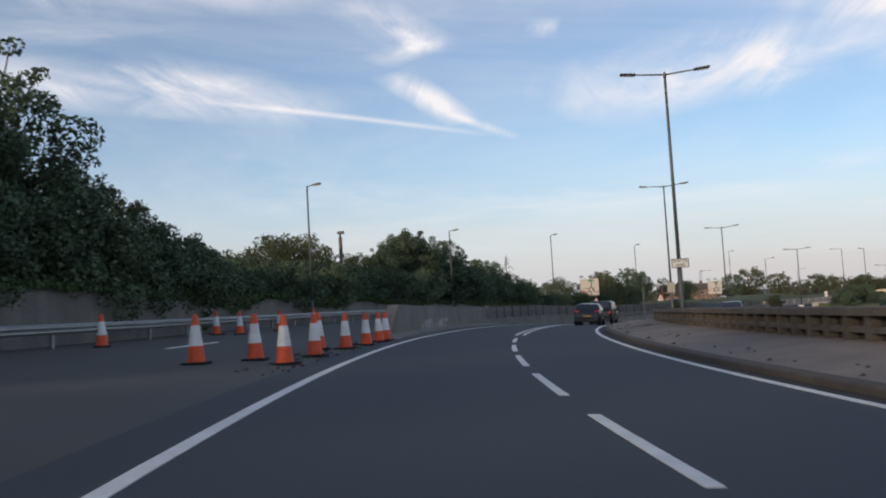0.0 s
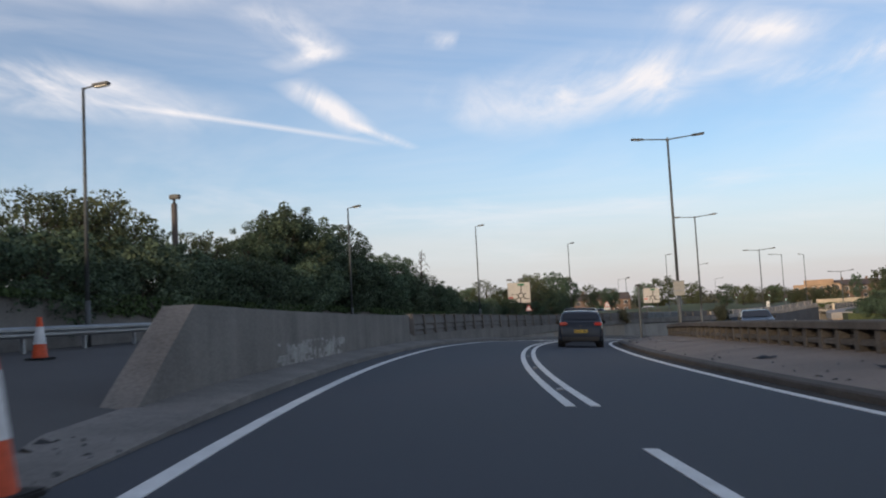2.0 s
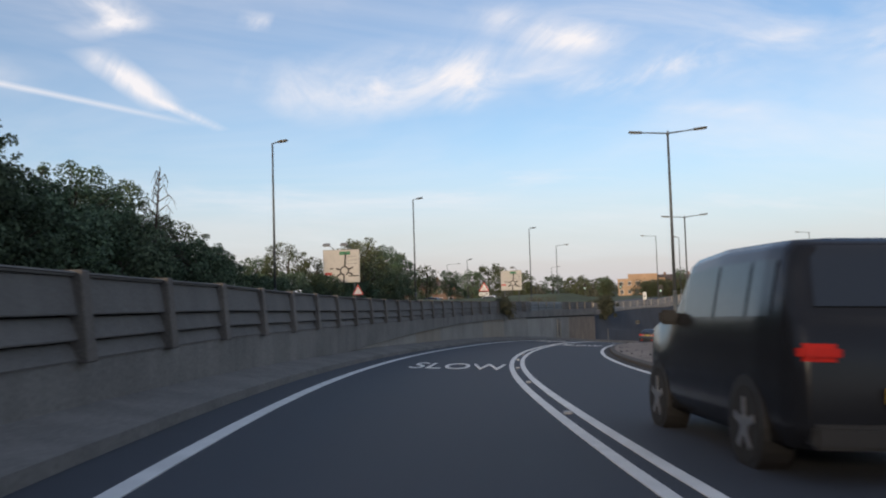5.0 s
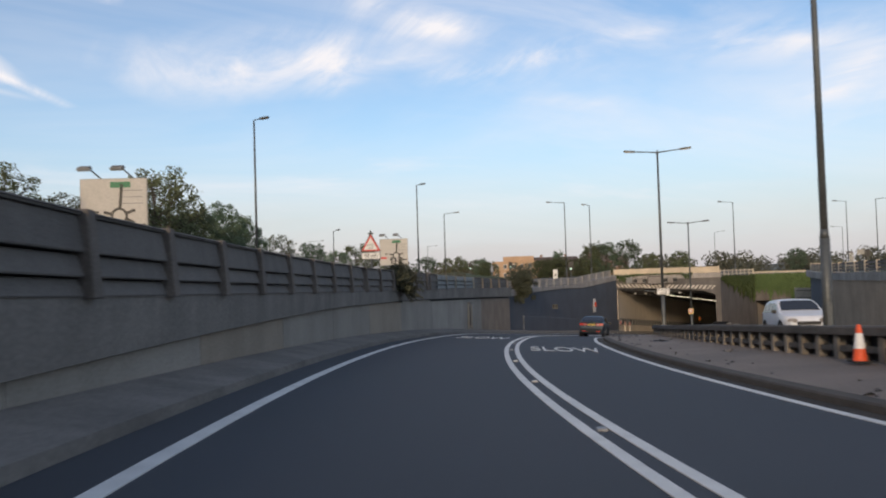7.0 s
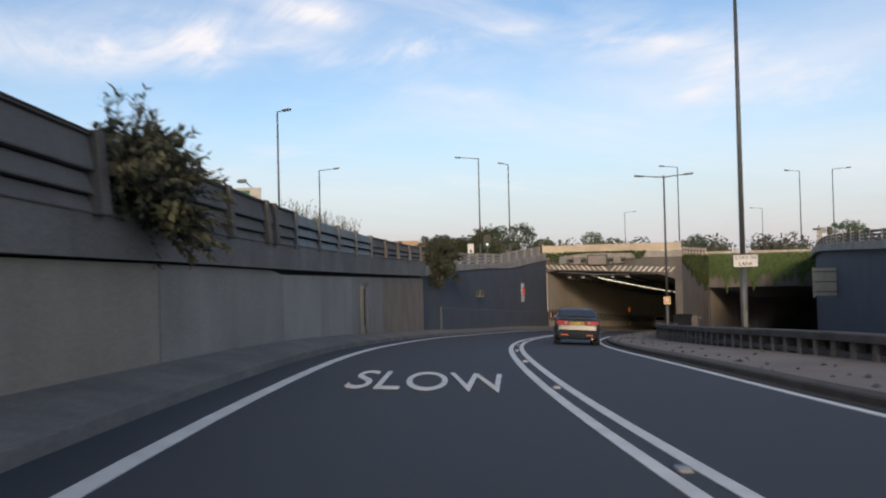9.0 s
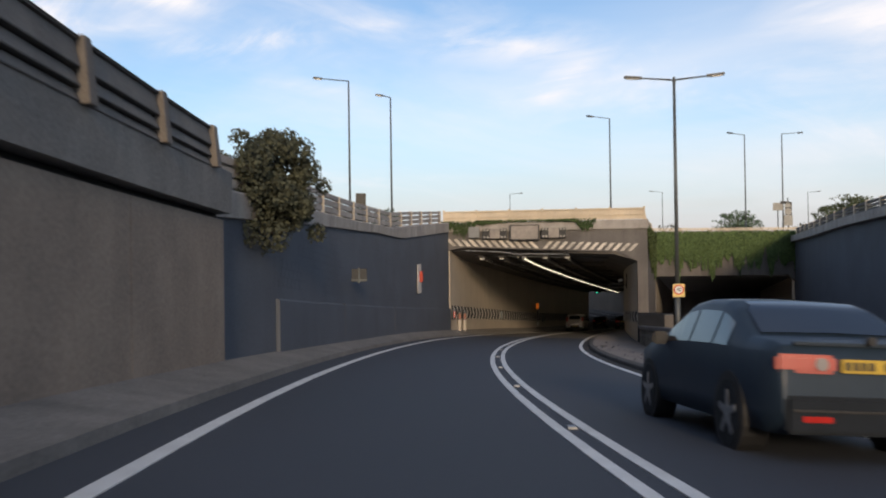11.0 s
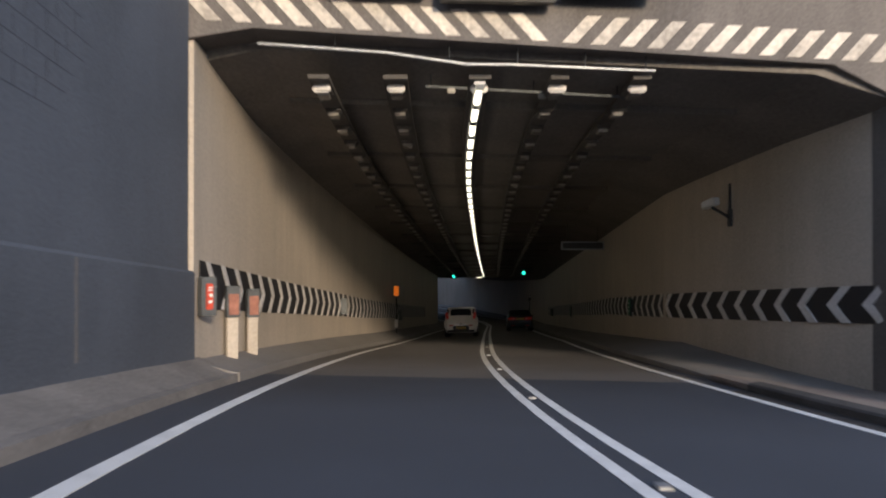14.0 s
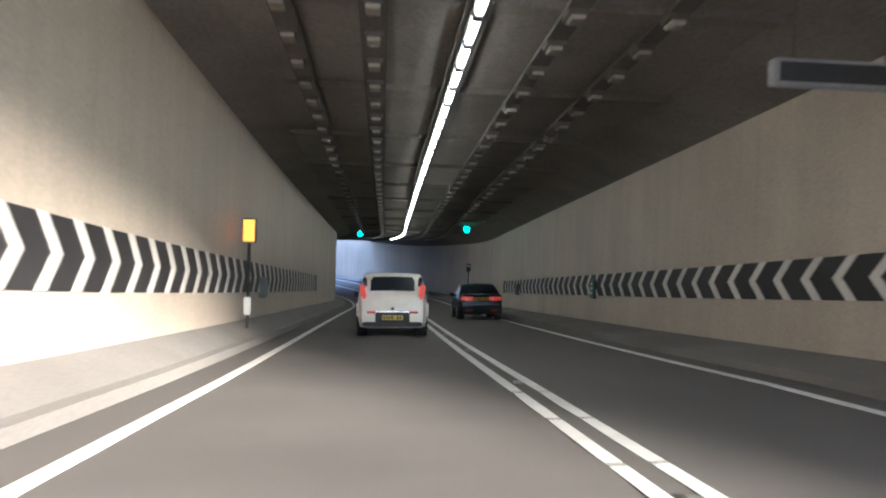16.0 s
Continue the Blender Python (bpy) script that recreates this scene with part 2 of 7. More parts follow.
BROWN_PANEL = shader("brown_panel", (0.27, 0.215, 0.17), 0.9, vary=0.3, grain=18, stains=0.8, bump=0.4, streaks=0.3)
FAR_PANEL = shader("tan_rendered_wall", (0.38, 0.285, 0.2), 0.9, vary=0.3, grain=12, stains=0.6, bump=0.3, streaks=0.4)
STEEL_RAIL = shader("blue_grey_steel_rail", (0.128, 0.143, 0.146), 0.6, 0.1, vary=0.35, grain=18, stains=1.0, bump=0.1, streaks=0.8)
BARRIER = shader("sooty_barrier_concrete", (0.095, 0.086, 0.078), 0.9, vary=0.4, grain=22, stains=0.9, bump=0.3, streaks=0.7, island=0.2)
BARRIER_POST = shader("worn_barrier_post", (0.2, 0.178, 0.152), 0.9, vary=0.45, grain=18, stains=1.2, bump=0.3, streaks=0.6, island=0.2)
# near-black that stands in for the shade in the gaps
GAP_SHADE = shader("gap_shade", (0.045, 0.043, 0.042), 0.95, vary=0.3, grain=20, stains=0.8)
DIRTY_KERB = shader("dirty_kerb", (0.085, 0.076, 0.068), 0.92, vary=0.4, grain=25, stains=1.5, bump=0.4)
GUTTER = shader("gutter_dirt", (0.04, 0.036, 0.032), 0.95, vary=0.4, grain=40, stains=2.0, bump=0.5)
JOINT = shader("dark_joint", (0.03, 0.03, 0.03), 0.95, vary=0)
BLUE_WALL = shader("dark_painted_wall", (0.082, 0.094, 0.116), 0.8, vary=0.3, grain=25, stains=0.6, bump=0.3, streaks=0.22)
SCORE = shader("scored_joint", (0.055, 0.062, 0.078), 0.9, vary=0.3, grain=20, stains=1.5)
COPING = shader("coping_concrete", (0.34, 0.31, 0.28), 0.85, vary=0.35, grain=25, stains=0.9, bump=0.3, streaks=0.8)
PORTAL = shader("portal_concrete", (0.135, 0.122, 0.112), 0.85, vary=0.35, grain=25, stains=0.6, bump=0.3, streaks=0.9)
TUNNEL_WALL = shader("tunnel_wall_cladding", (0.45, 0.395, 0.325), 0.6, vary=0.22, grain=18, stains=0.35, bump=0.1, streaks=0.5)
CEILING = shader("sooty_ceiling", (0.18, 0.165, 0.148), 0.9, vary=0.35, grain=12, stains=0.5, bump=0.3)
BEAM = shader("ceiling_beam", (0.15, 0.138, 0.122), 0.85, vary=0.3, grain=15, stains=0.5, bump=0.2)
TRAY = shader("grimy_steel_tray", (0.085, 0.078, 0.07), 0.8, 0.0, vary=0.3, grain=15, stains=1.0)
CHEV_DARK = shader("chevron_black", (0.02, 0.02, 0.022), 0.6, vary=0.3, grain=20, stains=1)
PIER_BLACK = shader("dull_black_paint", (0.018, 0.02, 0.025), 0.95, vary=0.4, grain=20, stains=1.2, spec=0.08)
CHEV_WHITE = shader("chevron_white", (0.6, 0.58, 0.55), 0.6, vary=0.2, grain=20, stains=1)
STRIPE = shader("hazard_stripe", (0.56, 0.51, 0.44), 0.85, vary=0.45, grain=12, stains=1.0, island=0.3, streaks=0.4)
WARM_RAIL = shader("pale_rail", (0.6, 0.5, 0.37), 0.7, vary=0.25, grain=20, stains=0.7)
STEEL = shader("galvanised_steel", (0.33, 0.34, 0.35), 0.5, 0.75, vary=0.25, grain=20, stains=1.5)
POLE = shader("painted_pole", (0.11, 0.118, 0.12), 0.55, 0.4, vary=0.25, grain=15, stains=1.5)
DARK_STEEL = shader("dark_steel", (0.05, 0.052, 0.055), 0.5, 0.5, vary=0.2, grain=20, stains=1.5)
GREY_BOX = shader("grey_cabinet", (0.22, 0.22, 0.215), 0.6, vary=0.2, grain=20, stains=1.5)
SIGN_WHITE = shader("sign_white", (0.64, 0.63, 0.6), 0.5, vary=0.12, grain=20, stains=2)
SIGN_CREAM = shader("faded_sign_cream", (0.47, 0.44, 0.4), 0.55, vary=0.15, grain=12, stains=1.5)
SIGN_BLACK = shader("sign_black", (0.015, 0.015, 0.015), 0.5, vary=0)
SIGN_RED = shader("sign_red", (0.55, 0.05, 0.04), 0.5, vary=0.15, grain=20, stains=2)
SIGN_GREEN = shader("sign_green", (0.01, 0.16, 0.07), 0.5, vary=0)
SIGN_BACK = shader("sign_back", (0.34, 0.325, 0.29), 0.65, 0.0, vary=0.25, grain=15, stains=1.5)
TAN_BOARD = shader("tan_board", (0.44, 0.39, 0.31), 0.7, vary=0.25, grain=12, stains=1.2)
VMS_FACE = shader("blank_sign_face", (0.24, 0.21, 0.185), 0.35, 0.1, vary=0.25, grain=6, stains=1.2)
CONE_RED = shader("cone_orange", (0.72, 0.1, 0.035), 0.55, vary=0.25, grain=20, stains=4)
CONE_WHITE = shader("cone_sleeve", (0.72, 0.72, 0.72), 0.45, vary=0.2, grain=20, stains=4)
RUBBER = shader("black_rubber", (0.02, 0.02, 0.02), 0.85, vary=0.2, grain=30, stains=3)
PHONE_RED = shader("red_box", (0.5, 0.07, 0.04), 0.5, vary=0.2, grain=20, stains=4)
LAMP_ON = shader("lit_tube", (0.9, 0.85, 0.75), 0.4, vary=0, emit=((1.0, 0.9, 0.68), LAMP_POWER))
LAMP_OFF = shader("unlit_lamp_glass", (0.3, 0.28, 0.25), 0.25, vary=0.2, grain=10, stains=2)
GREEN_LIT = shader("lit_green", (0.0, 0.5, 0.3), 0.4, vary=0, emit=((0.05, 1.0, 0.6), 0.9))
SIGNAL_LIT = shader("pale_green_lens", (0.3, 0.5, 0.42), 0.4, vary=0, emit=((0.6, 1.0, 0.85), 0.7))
ORANGE_LIT = shader("lit_orange", (0.5, 0.12, 0.01), 0.4, vary=0, emit=((1.0, 0.22, 0.02), 0.22))
WHITE_LIT = shader("lit_headlamp", (0.9, 0.9, 0.9), 0.3, vary=0, emit=((1.0, 0.93, 0.8), 2.0))
GRASS = shader("rough_grass", (0.07, 0.085, 0.035), 0.95, vary=0.45, grain=8, stains=0.15, bump=0.5)
BARK = shader("bark", (0.07, 0.055, 0.042), 0.9, vary=0.4, grain=20, stains=2, bump=0.5)
LEAF = leaf_shader("leaves", (0.074, 0.118, 0.078))
LEAF_B = leaf_shader("leaves_olive", (0.08, 0.098, 0.052))
GREY_LEAF = leaf_shader("grey_green_leaves", (0.08, 0.092, 0.068))
DRY = leaf_shader("dry_weeds", (0.09, 0.078, 0.05))
IVY = leaf_shader("ivy_leaves", (0.072, 0.118, 0.045))
# green made paler and greyer in place of haze over the distance
HAZY_LEAF = leaf_shader("hazed_far_leaves", (0.075, 0.08, 0.062), 0.3)
BRICK = shader("tan_brick", (0.45, 0.3, 0.19), 0.85, vary=0.25, grain=12, stains=0.3, bump=0.2)
BRICK_B = shader("dull_brick", (0.22, 0.14, 0.1), 0.85, vary=0.25, grain=12, stains=0.3, bump=0.2)
ROOF = shader("roof_tile", (0.12, 0.09, 0.08), 0.85, vary=0.3, grain=10, stains=0.4, bump=0.2)
WINDOW = shader("dark_glass", (0.09, 0.09, 0.095), 0.2, vary=0, spec=0.6)
# blue-grey base colour carries the haze of the far hill
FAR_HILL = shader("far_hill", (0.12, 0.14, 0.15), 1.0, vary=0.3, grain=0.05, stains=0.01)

# ---- helpers for shapes ----


def obj(name, verts, faces, material, parent=None, label="", smooth=False):
    me = bpy.data.meshes.new(name)
    me.from_pydata([tuple(v) for v in verts], [], faces)
    me.validate()
    mats = material if isinstance(material, (list, tuple)) else [material]
    for m in mats:
        me.materials.append(m)
    if smooth:
        me.polygons.foreach_set("use_smooth", [True] * len(me.polygons))
    me.update()
    ob = new(name, me)
    if parent:
        ob.parent = parent
    if label:
        ob["label"] = label
    return ob


def part(name, bm, material, parent, label="", smooth=False):
    """Link a bmesh as one mesh object under a thing or a part."""
    me = bpy.data.meshes.new(name)
    bm.to_mesh(me)
    bm.free()
    me.materials.append(material)
    if smooth:
        me.polygons.foreach_set("use_smooth", [True] * len(me.polygons))
    ob = new(name, me)
    if parent:
        ob.parent = parent
    if label:
        ob["label"] = label
    return ob


def like(name, other, parent, m, label=""):
    """Another object on the mesh of other, placed by m under parent."""
    ob = new(name, other.data)
    ob.parent = parent
    ob.matrix_basis = m
    if label:
        ob["label"] = label
    return ob


def thing(name, m, label, category, group="", kind=""):
    ob = new(name)
    ob.empty_display_size = 0.2
    ob.matrix_basis = m
    return tagged(ob, label, category, group, kind)


def box(bm, sx, sy, sz, x=0, y=0, z=0, bevel=0.0, turn=None):
    """A box centred at x, y, z."""
    m = Matrix.Translation((x, y, z)) @ (turn or Matrix()) @ Matrix.Diagonal((sx, sy, sz, 1))
    r = bmesh.ops.create_cube(bm, size=1, matrix=m)
    if bevel:
        edges = {e for v in r["verts"] for e in v.link_edges}
        bmesh.ops.bevel(bm, geom=list(edges), offset=bevel, segments=2, affect="EDGES")
    return bm


def tube(bm, a, b, ra, rb=None, n=10):
    """A round bar from a to b."""
    a, b = Vector(a), Vector(b)
    d = b - a
    m = Matrix.Translation((a + b) / 2) @ d.to_track_quat("Z", "Y").to_matrix().to_4x4()
    bmesh.ops.create_cone(bm, cap_ends=True, segments=n, radius1=ra, radius2=ra if rb is None else rb, depth=d.length, matrix=m)
    return bm


def poly(bm, pts, depth, axis=1):
    """A flat outline in x and z, pushed out along y by depth."""
    front = [bm.verts.new((x, 0, z)) for x, z in pts]
    rear = [bm.verts.new((x, depth, z)) for x, z in pts]
    bm.faces.new(front)
    bm.faces.new(rear[::-1])
    for i in range(len(pts)):
        j = (i + 1) % len(pts)
        bm.faces.new((front[j], front[i], rear[i], rear[j]))
    bmesh.ops.recalc_face_normals(bm, faces=bm.faces[:])
    return bm


def lettering(name, text, size, material, parent, m, depth=0.004, sx=1.0, sy=1.0, label=""):
    """Words in the built-in font as a mesh, centred, in the plane x, z of m."""
    cu = bpy.data.curves.new(name, "FONT")
    cu.body, cu.size, cu.align_x, cu.align_y, cu.extrude = text, size, "CENTER", "CENTER", depth
    tmp = bpy.data.objects.new(name, cu)
    scene.collection.objects.link(tmp)
    dg = bpy.context.evaluated_depsgraph_get()
    me = bpy.data.meshes.new_from_object(tmp.evaluated_get(dg))
    bpy.data.objects.remove(tmp)
    bpy.data.curves.remove(cu)
    me.transform(Matrix.Diagonal((sx, sy, 1, 1)))
    me.transform(pose(0, 0, 0, 90))
    me.materials.clear()
    me.materials.append(material)
    ob = new(name, me)
    ob.parent = parent
    ob.matrix_basis = m
    if label:
        ob["label"] = label
    return ob


# ---- the road's line: heading and height along its length in metres ----
S_KNOTS = [-60, 0, 15, 30, 45, 60, 75, 90, 105, 120, 135, 150, 165, 180, 195, 210, 262, 280, 300, 345, 420]
HEADING = [93.7, 93.7, 88.88, 84.12, 79.54, 74.94, 70.09, 65.08, 60.23, 55.44, 50.61, 45.97, 41.41, 36.47, 31.3, 27.5, 26.7, 36.3, 54.0, 92.0, 92.0]
Z_KNOTS = [-60, 0, 30, 45, 60, 75, 90, 105, 120, 135, 150, 165, 180, 195, 210, 225, 265, 290, 345, 420]
HEIGHT = [-1.3, -1.06, -1.03, -1.11, -1.28, -1.66, -2.22, -2.8, -3.37, -4.08, -5.09, -6.15, -7.16, -8.2, -9.28, -10.4, -13.15, -14.1, -13.3, -9.3]
_s = np.arange(-60, 420.01, 0.25)
_a = np.radians(np.interp(_s, S_KNOTS, HEADING))
_x = np.concatenate([[0], np.cumsum((np.cos(_a)[1:] + np.cos(_a)[:-1]) / 8)])
_y = np.concatenate([[0], np.cumsum((np.sin(_a)[1:] + np.sin(_a)[:-1]) / 8)])
_x, _y = _x - np.interp(0, _s, _x), _y - np.interp(0, _s, _y)
_k = np.ones(41) / 41
_z = np.interp(_s, Z_KNOTS, HEIGHT)
_z[20:-20] = np.convolve(_z, _k, "valid")


def road_z(s):
    return float(np.interp(s, _s, _z))


def bank(s):
    return float(np.interp(s, [0, 185, 207, 218], [0.05, 0.05, 0.0, -0.025]))


def surf(s, o):
    """Height of the carriageway at o metres to the left of the line."""
    return road_z(s) + bank(s) * max(-6.0, min(3.5, o))


def at(s, o, z=None, dz=0.0):
    """The place s metres on and o metres to the left; z in the world, or dz over the road."""
    a = float(np.interp(s, _s, _a))
    x, y = float(np.interp(s, _s, _x)), float(np.interp(s, _s, _y))
    return Vector((x - math.sin(a) * o, y + math.cos(a) * o, (surf(s, o) + dz) if z is None else z))


def turn_at(s):
    """Degrees by which a thing whose front looks back along the road is turned."""
    return math.degrees(float(np.interp(s, _s, _a))) - 90


def stand(s, o, z=None, dz=0.0, spin=0.0):
    p = at(s, o, z, dz)
    return pose(p.x, p.y, p.z, 0, 0, turn_at(s) + spin)


def sweep(name, s0, s1, step, section, material, parent=None, label="", smooth=False, closed=True):
    """A body along the road: section(s) gives its outline as (o, z) pairs in world heights."""
    first = math.floor(s0 / step) + 1
    stations = [s0] + [k * step for k in range(first, math.ceil(s1 / step)) if s0 + 1e-3 < k * step < s1 - 1e-3] + [s1]
    n = len(stations) - 1
    verts, faces = [], []
    for s in stations:
        ring = section(s)
        verts += [at(s, o, z) for o, z in ring]
    k = len(ring)
    for i in range(n):
        for j in range(k if closed else k - 1):
            a, b = i * k + j, i * k + (j + 1) % k
            faces.append((a, a + k, b + k, b))
    if closed:
        faces.append(tuple(range(k)))
        faces.append(tuple(range(n * k, n * k + k))[::-1])
    ob = obj(name, verts, faces, material, parent, label, smooth)
    bm = bmesh.new()
    bm.from_mesh(ob.data)
    bmesh.ops.recalc_face_normals(bm, faces=bm.faces[:])
    bm.to_mesh(ob.data)
    bm.free()
    return ob


def ramp(s, xs, ys):
    return float(np.interp(s, xs, ys))


# heights that run along the road
def slip_z(s):
    """The slip road beyond the parapet."""
    return ramp(s, [-40, 0, 34, 60, 98, 140, 168, 184, 196, 240], [-0.9, -0.85, -0.75, -0.66, -1.15, -1.62, -2.12, -2.1, -1.66, -1.5])


def verge_z(s):
    """The paved strip at the barrier."""
    return road_z(s) + ramp(s, [0, 50, 100, 140, 190], [0.1, 0.05, 0.0, -0.15, -0.3])


WALL_O = 3.3
DECK_Z = -1.55  # the roundabout above the tunnel

# ---- ground ----
def inside_cut(x, y):
    i = int(np.argmin((_x - x) ** 2 + (_y - y) ** 2))
    if math.hypot(_x[i] - x, _y[i] - y) > 60:
        return None
    o = -(x - _x[i]) * math.sin(_a[i]) + (y - _y[i]) * math.cos(_a[i])
    return float(_s[i]), o


xs = np.concatenate([[-2500, -900, -400, -200], np.arange(-110, 230.1, 2.5), [280, 420, 900, 2500]])
ys = np.concatenate([[-2500, -900, -400, -200], np.arange(-90, 280.1, 2.5), [330, 450, 900, 2500]])
verts, faces, gone = [], [], set()
for y in ys:
    for x in xs:
        z = DECK_Z - 0.12
        if -100 < x < 220 and -80 < y < 270:
            here = inside_cut(x, y)
            if here:
                s, o = here
                if (-9.5 < o < 5.6 and (36 < s < 199 or s > 299)) or (-19.4 < o <= -9.5 and 92 < s < 219):
                    gone.add(len(verts))
                if o > -19 and s < 195:
                    z = min(z, slip_z(s) - 0.15) if o > 2 else min(z, road_z(min(s, 110)) - 1.2)
                    if o > 13.5:
                        z = slip_z(s) + 0.25 + min(1.3, (o - 13.5) * 0.12)
                        z += (DECK_Z - 0.12 - z) * min(1, max(0, (o - 32) / 24))
                elif s < 110:
                    z = min(z, max(road_z(s) - 0.6, -2.4))
        verts.append((x, y, z))
nx = len(xs)
for j in range(len(ys) - 1):
    for i in range(nx - 1):
        a = j * nx + i
        f = (a, a + 1, a + nx + 1, a + nx)
        if not gone.intersection(f):
            faces.append(f)
tagged(obj("ground", verts, faces, GRASS), "rough grassy ground round the sunken road", "ground", kind="structure")

# ---- carriageways ----
tagged(sweep("tunnel_road", 197.5, 400, 2.0, lambda s: [(2.6, surf(s, 2.6)), (-5.75, surf(s, -5.75)), (-5.75, surf(s, -5.75) - 0.4), (2.6, surf(s, 2.6) - 0.4)], TUNNEL_ASPHALT),
       "dry grey-brown asphalt inside the tunnel", "road", kind="structure")
tagged(sweep("road", -60, 197.5, 2.0, lambda s: [(2.6, surf(s, 2.6)), (-5.75, surf(s, -5.75)), (-5.75, surf(s, -5.75) - 0.4), (2.6, surf(s, 2.6) - 0.4)], ASPHALT),
       "dark asphalt two-lane carriageway dropping into the underpass", "road", kind="structure")


def verge_left(s):
    rise = ramp(s, [30, 60, 175, 195], [0.02, 0.1, 0.12, 0.34])
    kerb = ramp(s, [30, 36, 60], [0.0, 0.1, 0.12])
    w = WALL_O + 0.15
    return [(2.45, surf(s, 2.45) + kerb), (2.6, surf(s, 2.6) + kerb + 0.01), (w, surf(s, w) + kerb + rise), (w, surf(s, w) - 0.5), (2.45, surf(s, 2.45) - 0.5)]


tagged(sweep("verge_left", 30, 196, 2.0, verge_left, CONCRETE), "narrow concrete apron at the foot of the retaining wall", "verge", kind="structure")


def verge_right(s):
    k = surf(s, -5.5) + 0.11
    b = verge_z(s)
    return [(-5.5, surf(s, -5.5) - 0.3), (-5.5, k), (-5.66, k + 0.02), (-7.4, (k * 0.35 + b * 0.65)), (-9.6, b), (-9.6, b - 0.6)]


tagged(sweep("verge_right", -60, 198, 2.0, verge_right, VERGE), "wide paved verge of brown-grey concrete beside the kerb", "verge", kind="structure")
tagged(sweep("kerb_right", -60, 196, 1.0, lambda s: [(-5.485, surf(s, -5.5) - 0.1), (-5.485, surf(s, -5.5) + 0.1), (-5.51, surf(s, -5.5) + 0.128), (-5.68, surf(s, -5.66) + 0.16), (-5.68, surf(s, -5.5) - 0.1)], DIRTY_KERB), "dirt-dark kerb along the paved verge", "kerb", kind="structure")
tagged(sweep("gutter", -60, 196, 1.0, lambda s: [(-5.2 - 0.07 * math.sin(s * 1.7) - 0.05 * math.sin(s * 0.61), surf(s, -5.2) + 0.004), (-5.5, surf(s, -5.5) + 0.012), (-5.5, surf(s, -5.5) - 0.05), (-5.25, surf(s, -5.25) - 0.05)], GUTTER), "dark dirt gathered in the gutter", "gutter", kind="structure")
tagged(sweep("opposite_road", -60, 330, 2.5, lambda s: [(-9.6, road_z(s) - 0.2), (-19.5, road_z(s) - 0.2), (-19.5, road_z(s) - 0.7), (-9.6, road_z(s) - 0.7)], SLIP_ASPHALT),
       "asphalt of the opposite carriageway beyond the barrier", "road", kind="structure")
tagged(sweep("slip_road", -60, 330, 2.5, lambda s: [(3.7, slip_z(s) - 0.02), (11.6, slip_z(s) + 0.32), (13.8, slip_z(s) + 0.34), (13.8, slip_z(s) - 0.5), (3.7, slip_z(s) - 0.6)], SLIP_ASPHALT),
       "grey worn asphalt of the slip road climbing beside the wall", "road", kind="structure")
# the gore between the two roads
tagged(sweep("gore", -60, 36, 2.0, lambda s: [(2.58, surf(s, 2.58) - 0.004), (3.72, slip_z(s) - 0.016), (3.72, slip_z(s) - 0.5), (2.58, surf(s, 2.58) - 0.5)], SLIP_ASPHALT),
       "worn asphalt wedge between main road and slip road", "road", kind="structure")

# ---- road markings ----
def stripe(name, s0, s1, o, w, parent, step=2.0):
    def section(s):
        c = o(s) if callable(o) else o
        return [(c + w / 2, surf(s, c + w / 2) + 0.009), (c - w / 2, surf(s, c - w / 2) + 0.009), (c - w / 2, surf(s, c - w / 2) - 0.02), (c + w / 2, surf(s, c + w / 2) - 0.02)]

    return sweep(name, s0, s1, step, section, PAINT, parent)


tagged(stripe("edge_line_left", -60, 400, 1.82, 0.15, None), "worn white edge line on asphalt", "road marking", kind="structure")
tagged(stripe("edge_line_right", -60, 400, lambda s: ramp(s, [196, 212], [-5.08, -4.92]), 0.15, None), "worn white edge line on asphalt", "road marking", kind="structure")
tagged(stripe("double_line_left", 35.5, 400, -1.68, 0.13, None), "solid white centre line, one of a pair", "road marking", kind="structure")
tagged(stripe("double_line_right", 35.5, 400, -1.99, 0.13, None), "solid white centre line, one of a pair", "road marking", kind="structure")
for i in range(8):
    s = 28.2 - 5.75 * i
    tagged(stripe("lane_dash", s, s + 3.7, -1.83, 0.13, None), "white lane dash on asphalt", "road marking", "lane dashes", "structure")
tagged(sweep("slip_dash", 24, 28, 2, lambda s: [(8.0, slip_z(s) + 0.19), (7.88, slip_z(s) + 0.188), (7.88, slip_z(s) + 0.15), (8.0, slip_z(s) + 0.15)], PAINT), "faded white dash on slip road", "road marking", kind="structure")


def road_word(word, s, o, width, length):
    """Letters stretched along the road and laid on its surface."""
    z = surf(s, o)
    slope = math.degrees(math.atan2(surf(s + 3, o) - surf(s - 3, o), 6))
    m = stand(s, o, z + 0.015) @ pose(0, 0, 0, slope, math.degrees(math.atan(bank(s)))) @ pose(0, 0, 0, -90)
    ob = lettering("slow_marking", word, 1.0, PAINT, None, m, 0.004, 1, 1)
    xs_ = [v.co.x for v in ob.data.vertices]
    zs_ = [v.co.z for v in ob.data.vertices]
    kx, kz = width / (max(xs_) - min(xs_)), length / (max(zs_) - min(zs_))
    ob.data.transform(Matrix.Diagonal((kx, 1, kz, 1)))
    return tagged(ob, "large white lettering painted along the lane", "road marking", kind="structure")


road_word("SLOW", 86.0, -0.3, 2.45, 3.3)
road_word("SLOW", 128.4, -0.1, 2.2, 3.0)
road_word("SLOW", 117.2, -3.5, 2.2, 3.0)
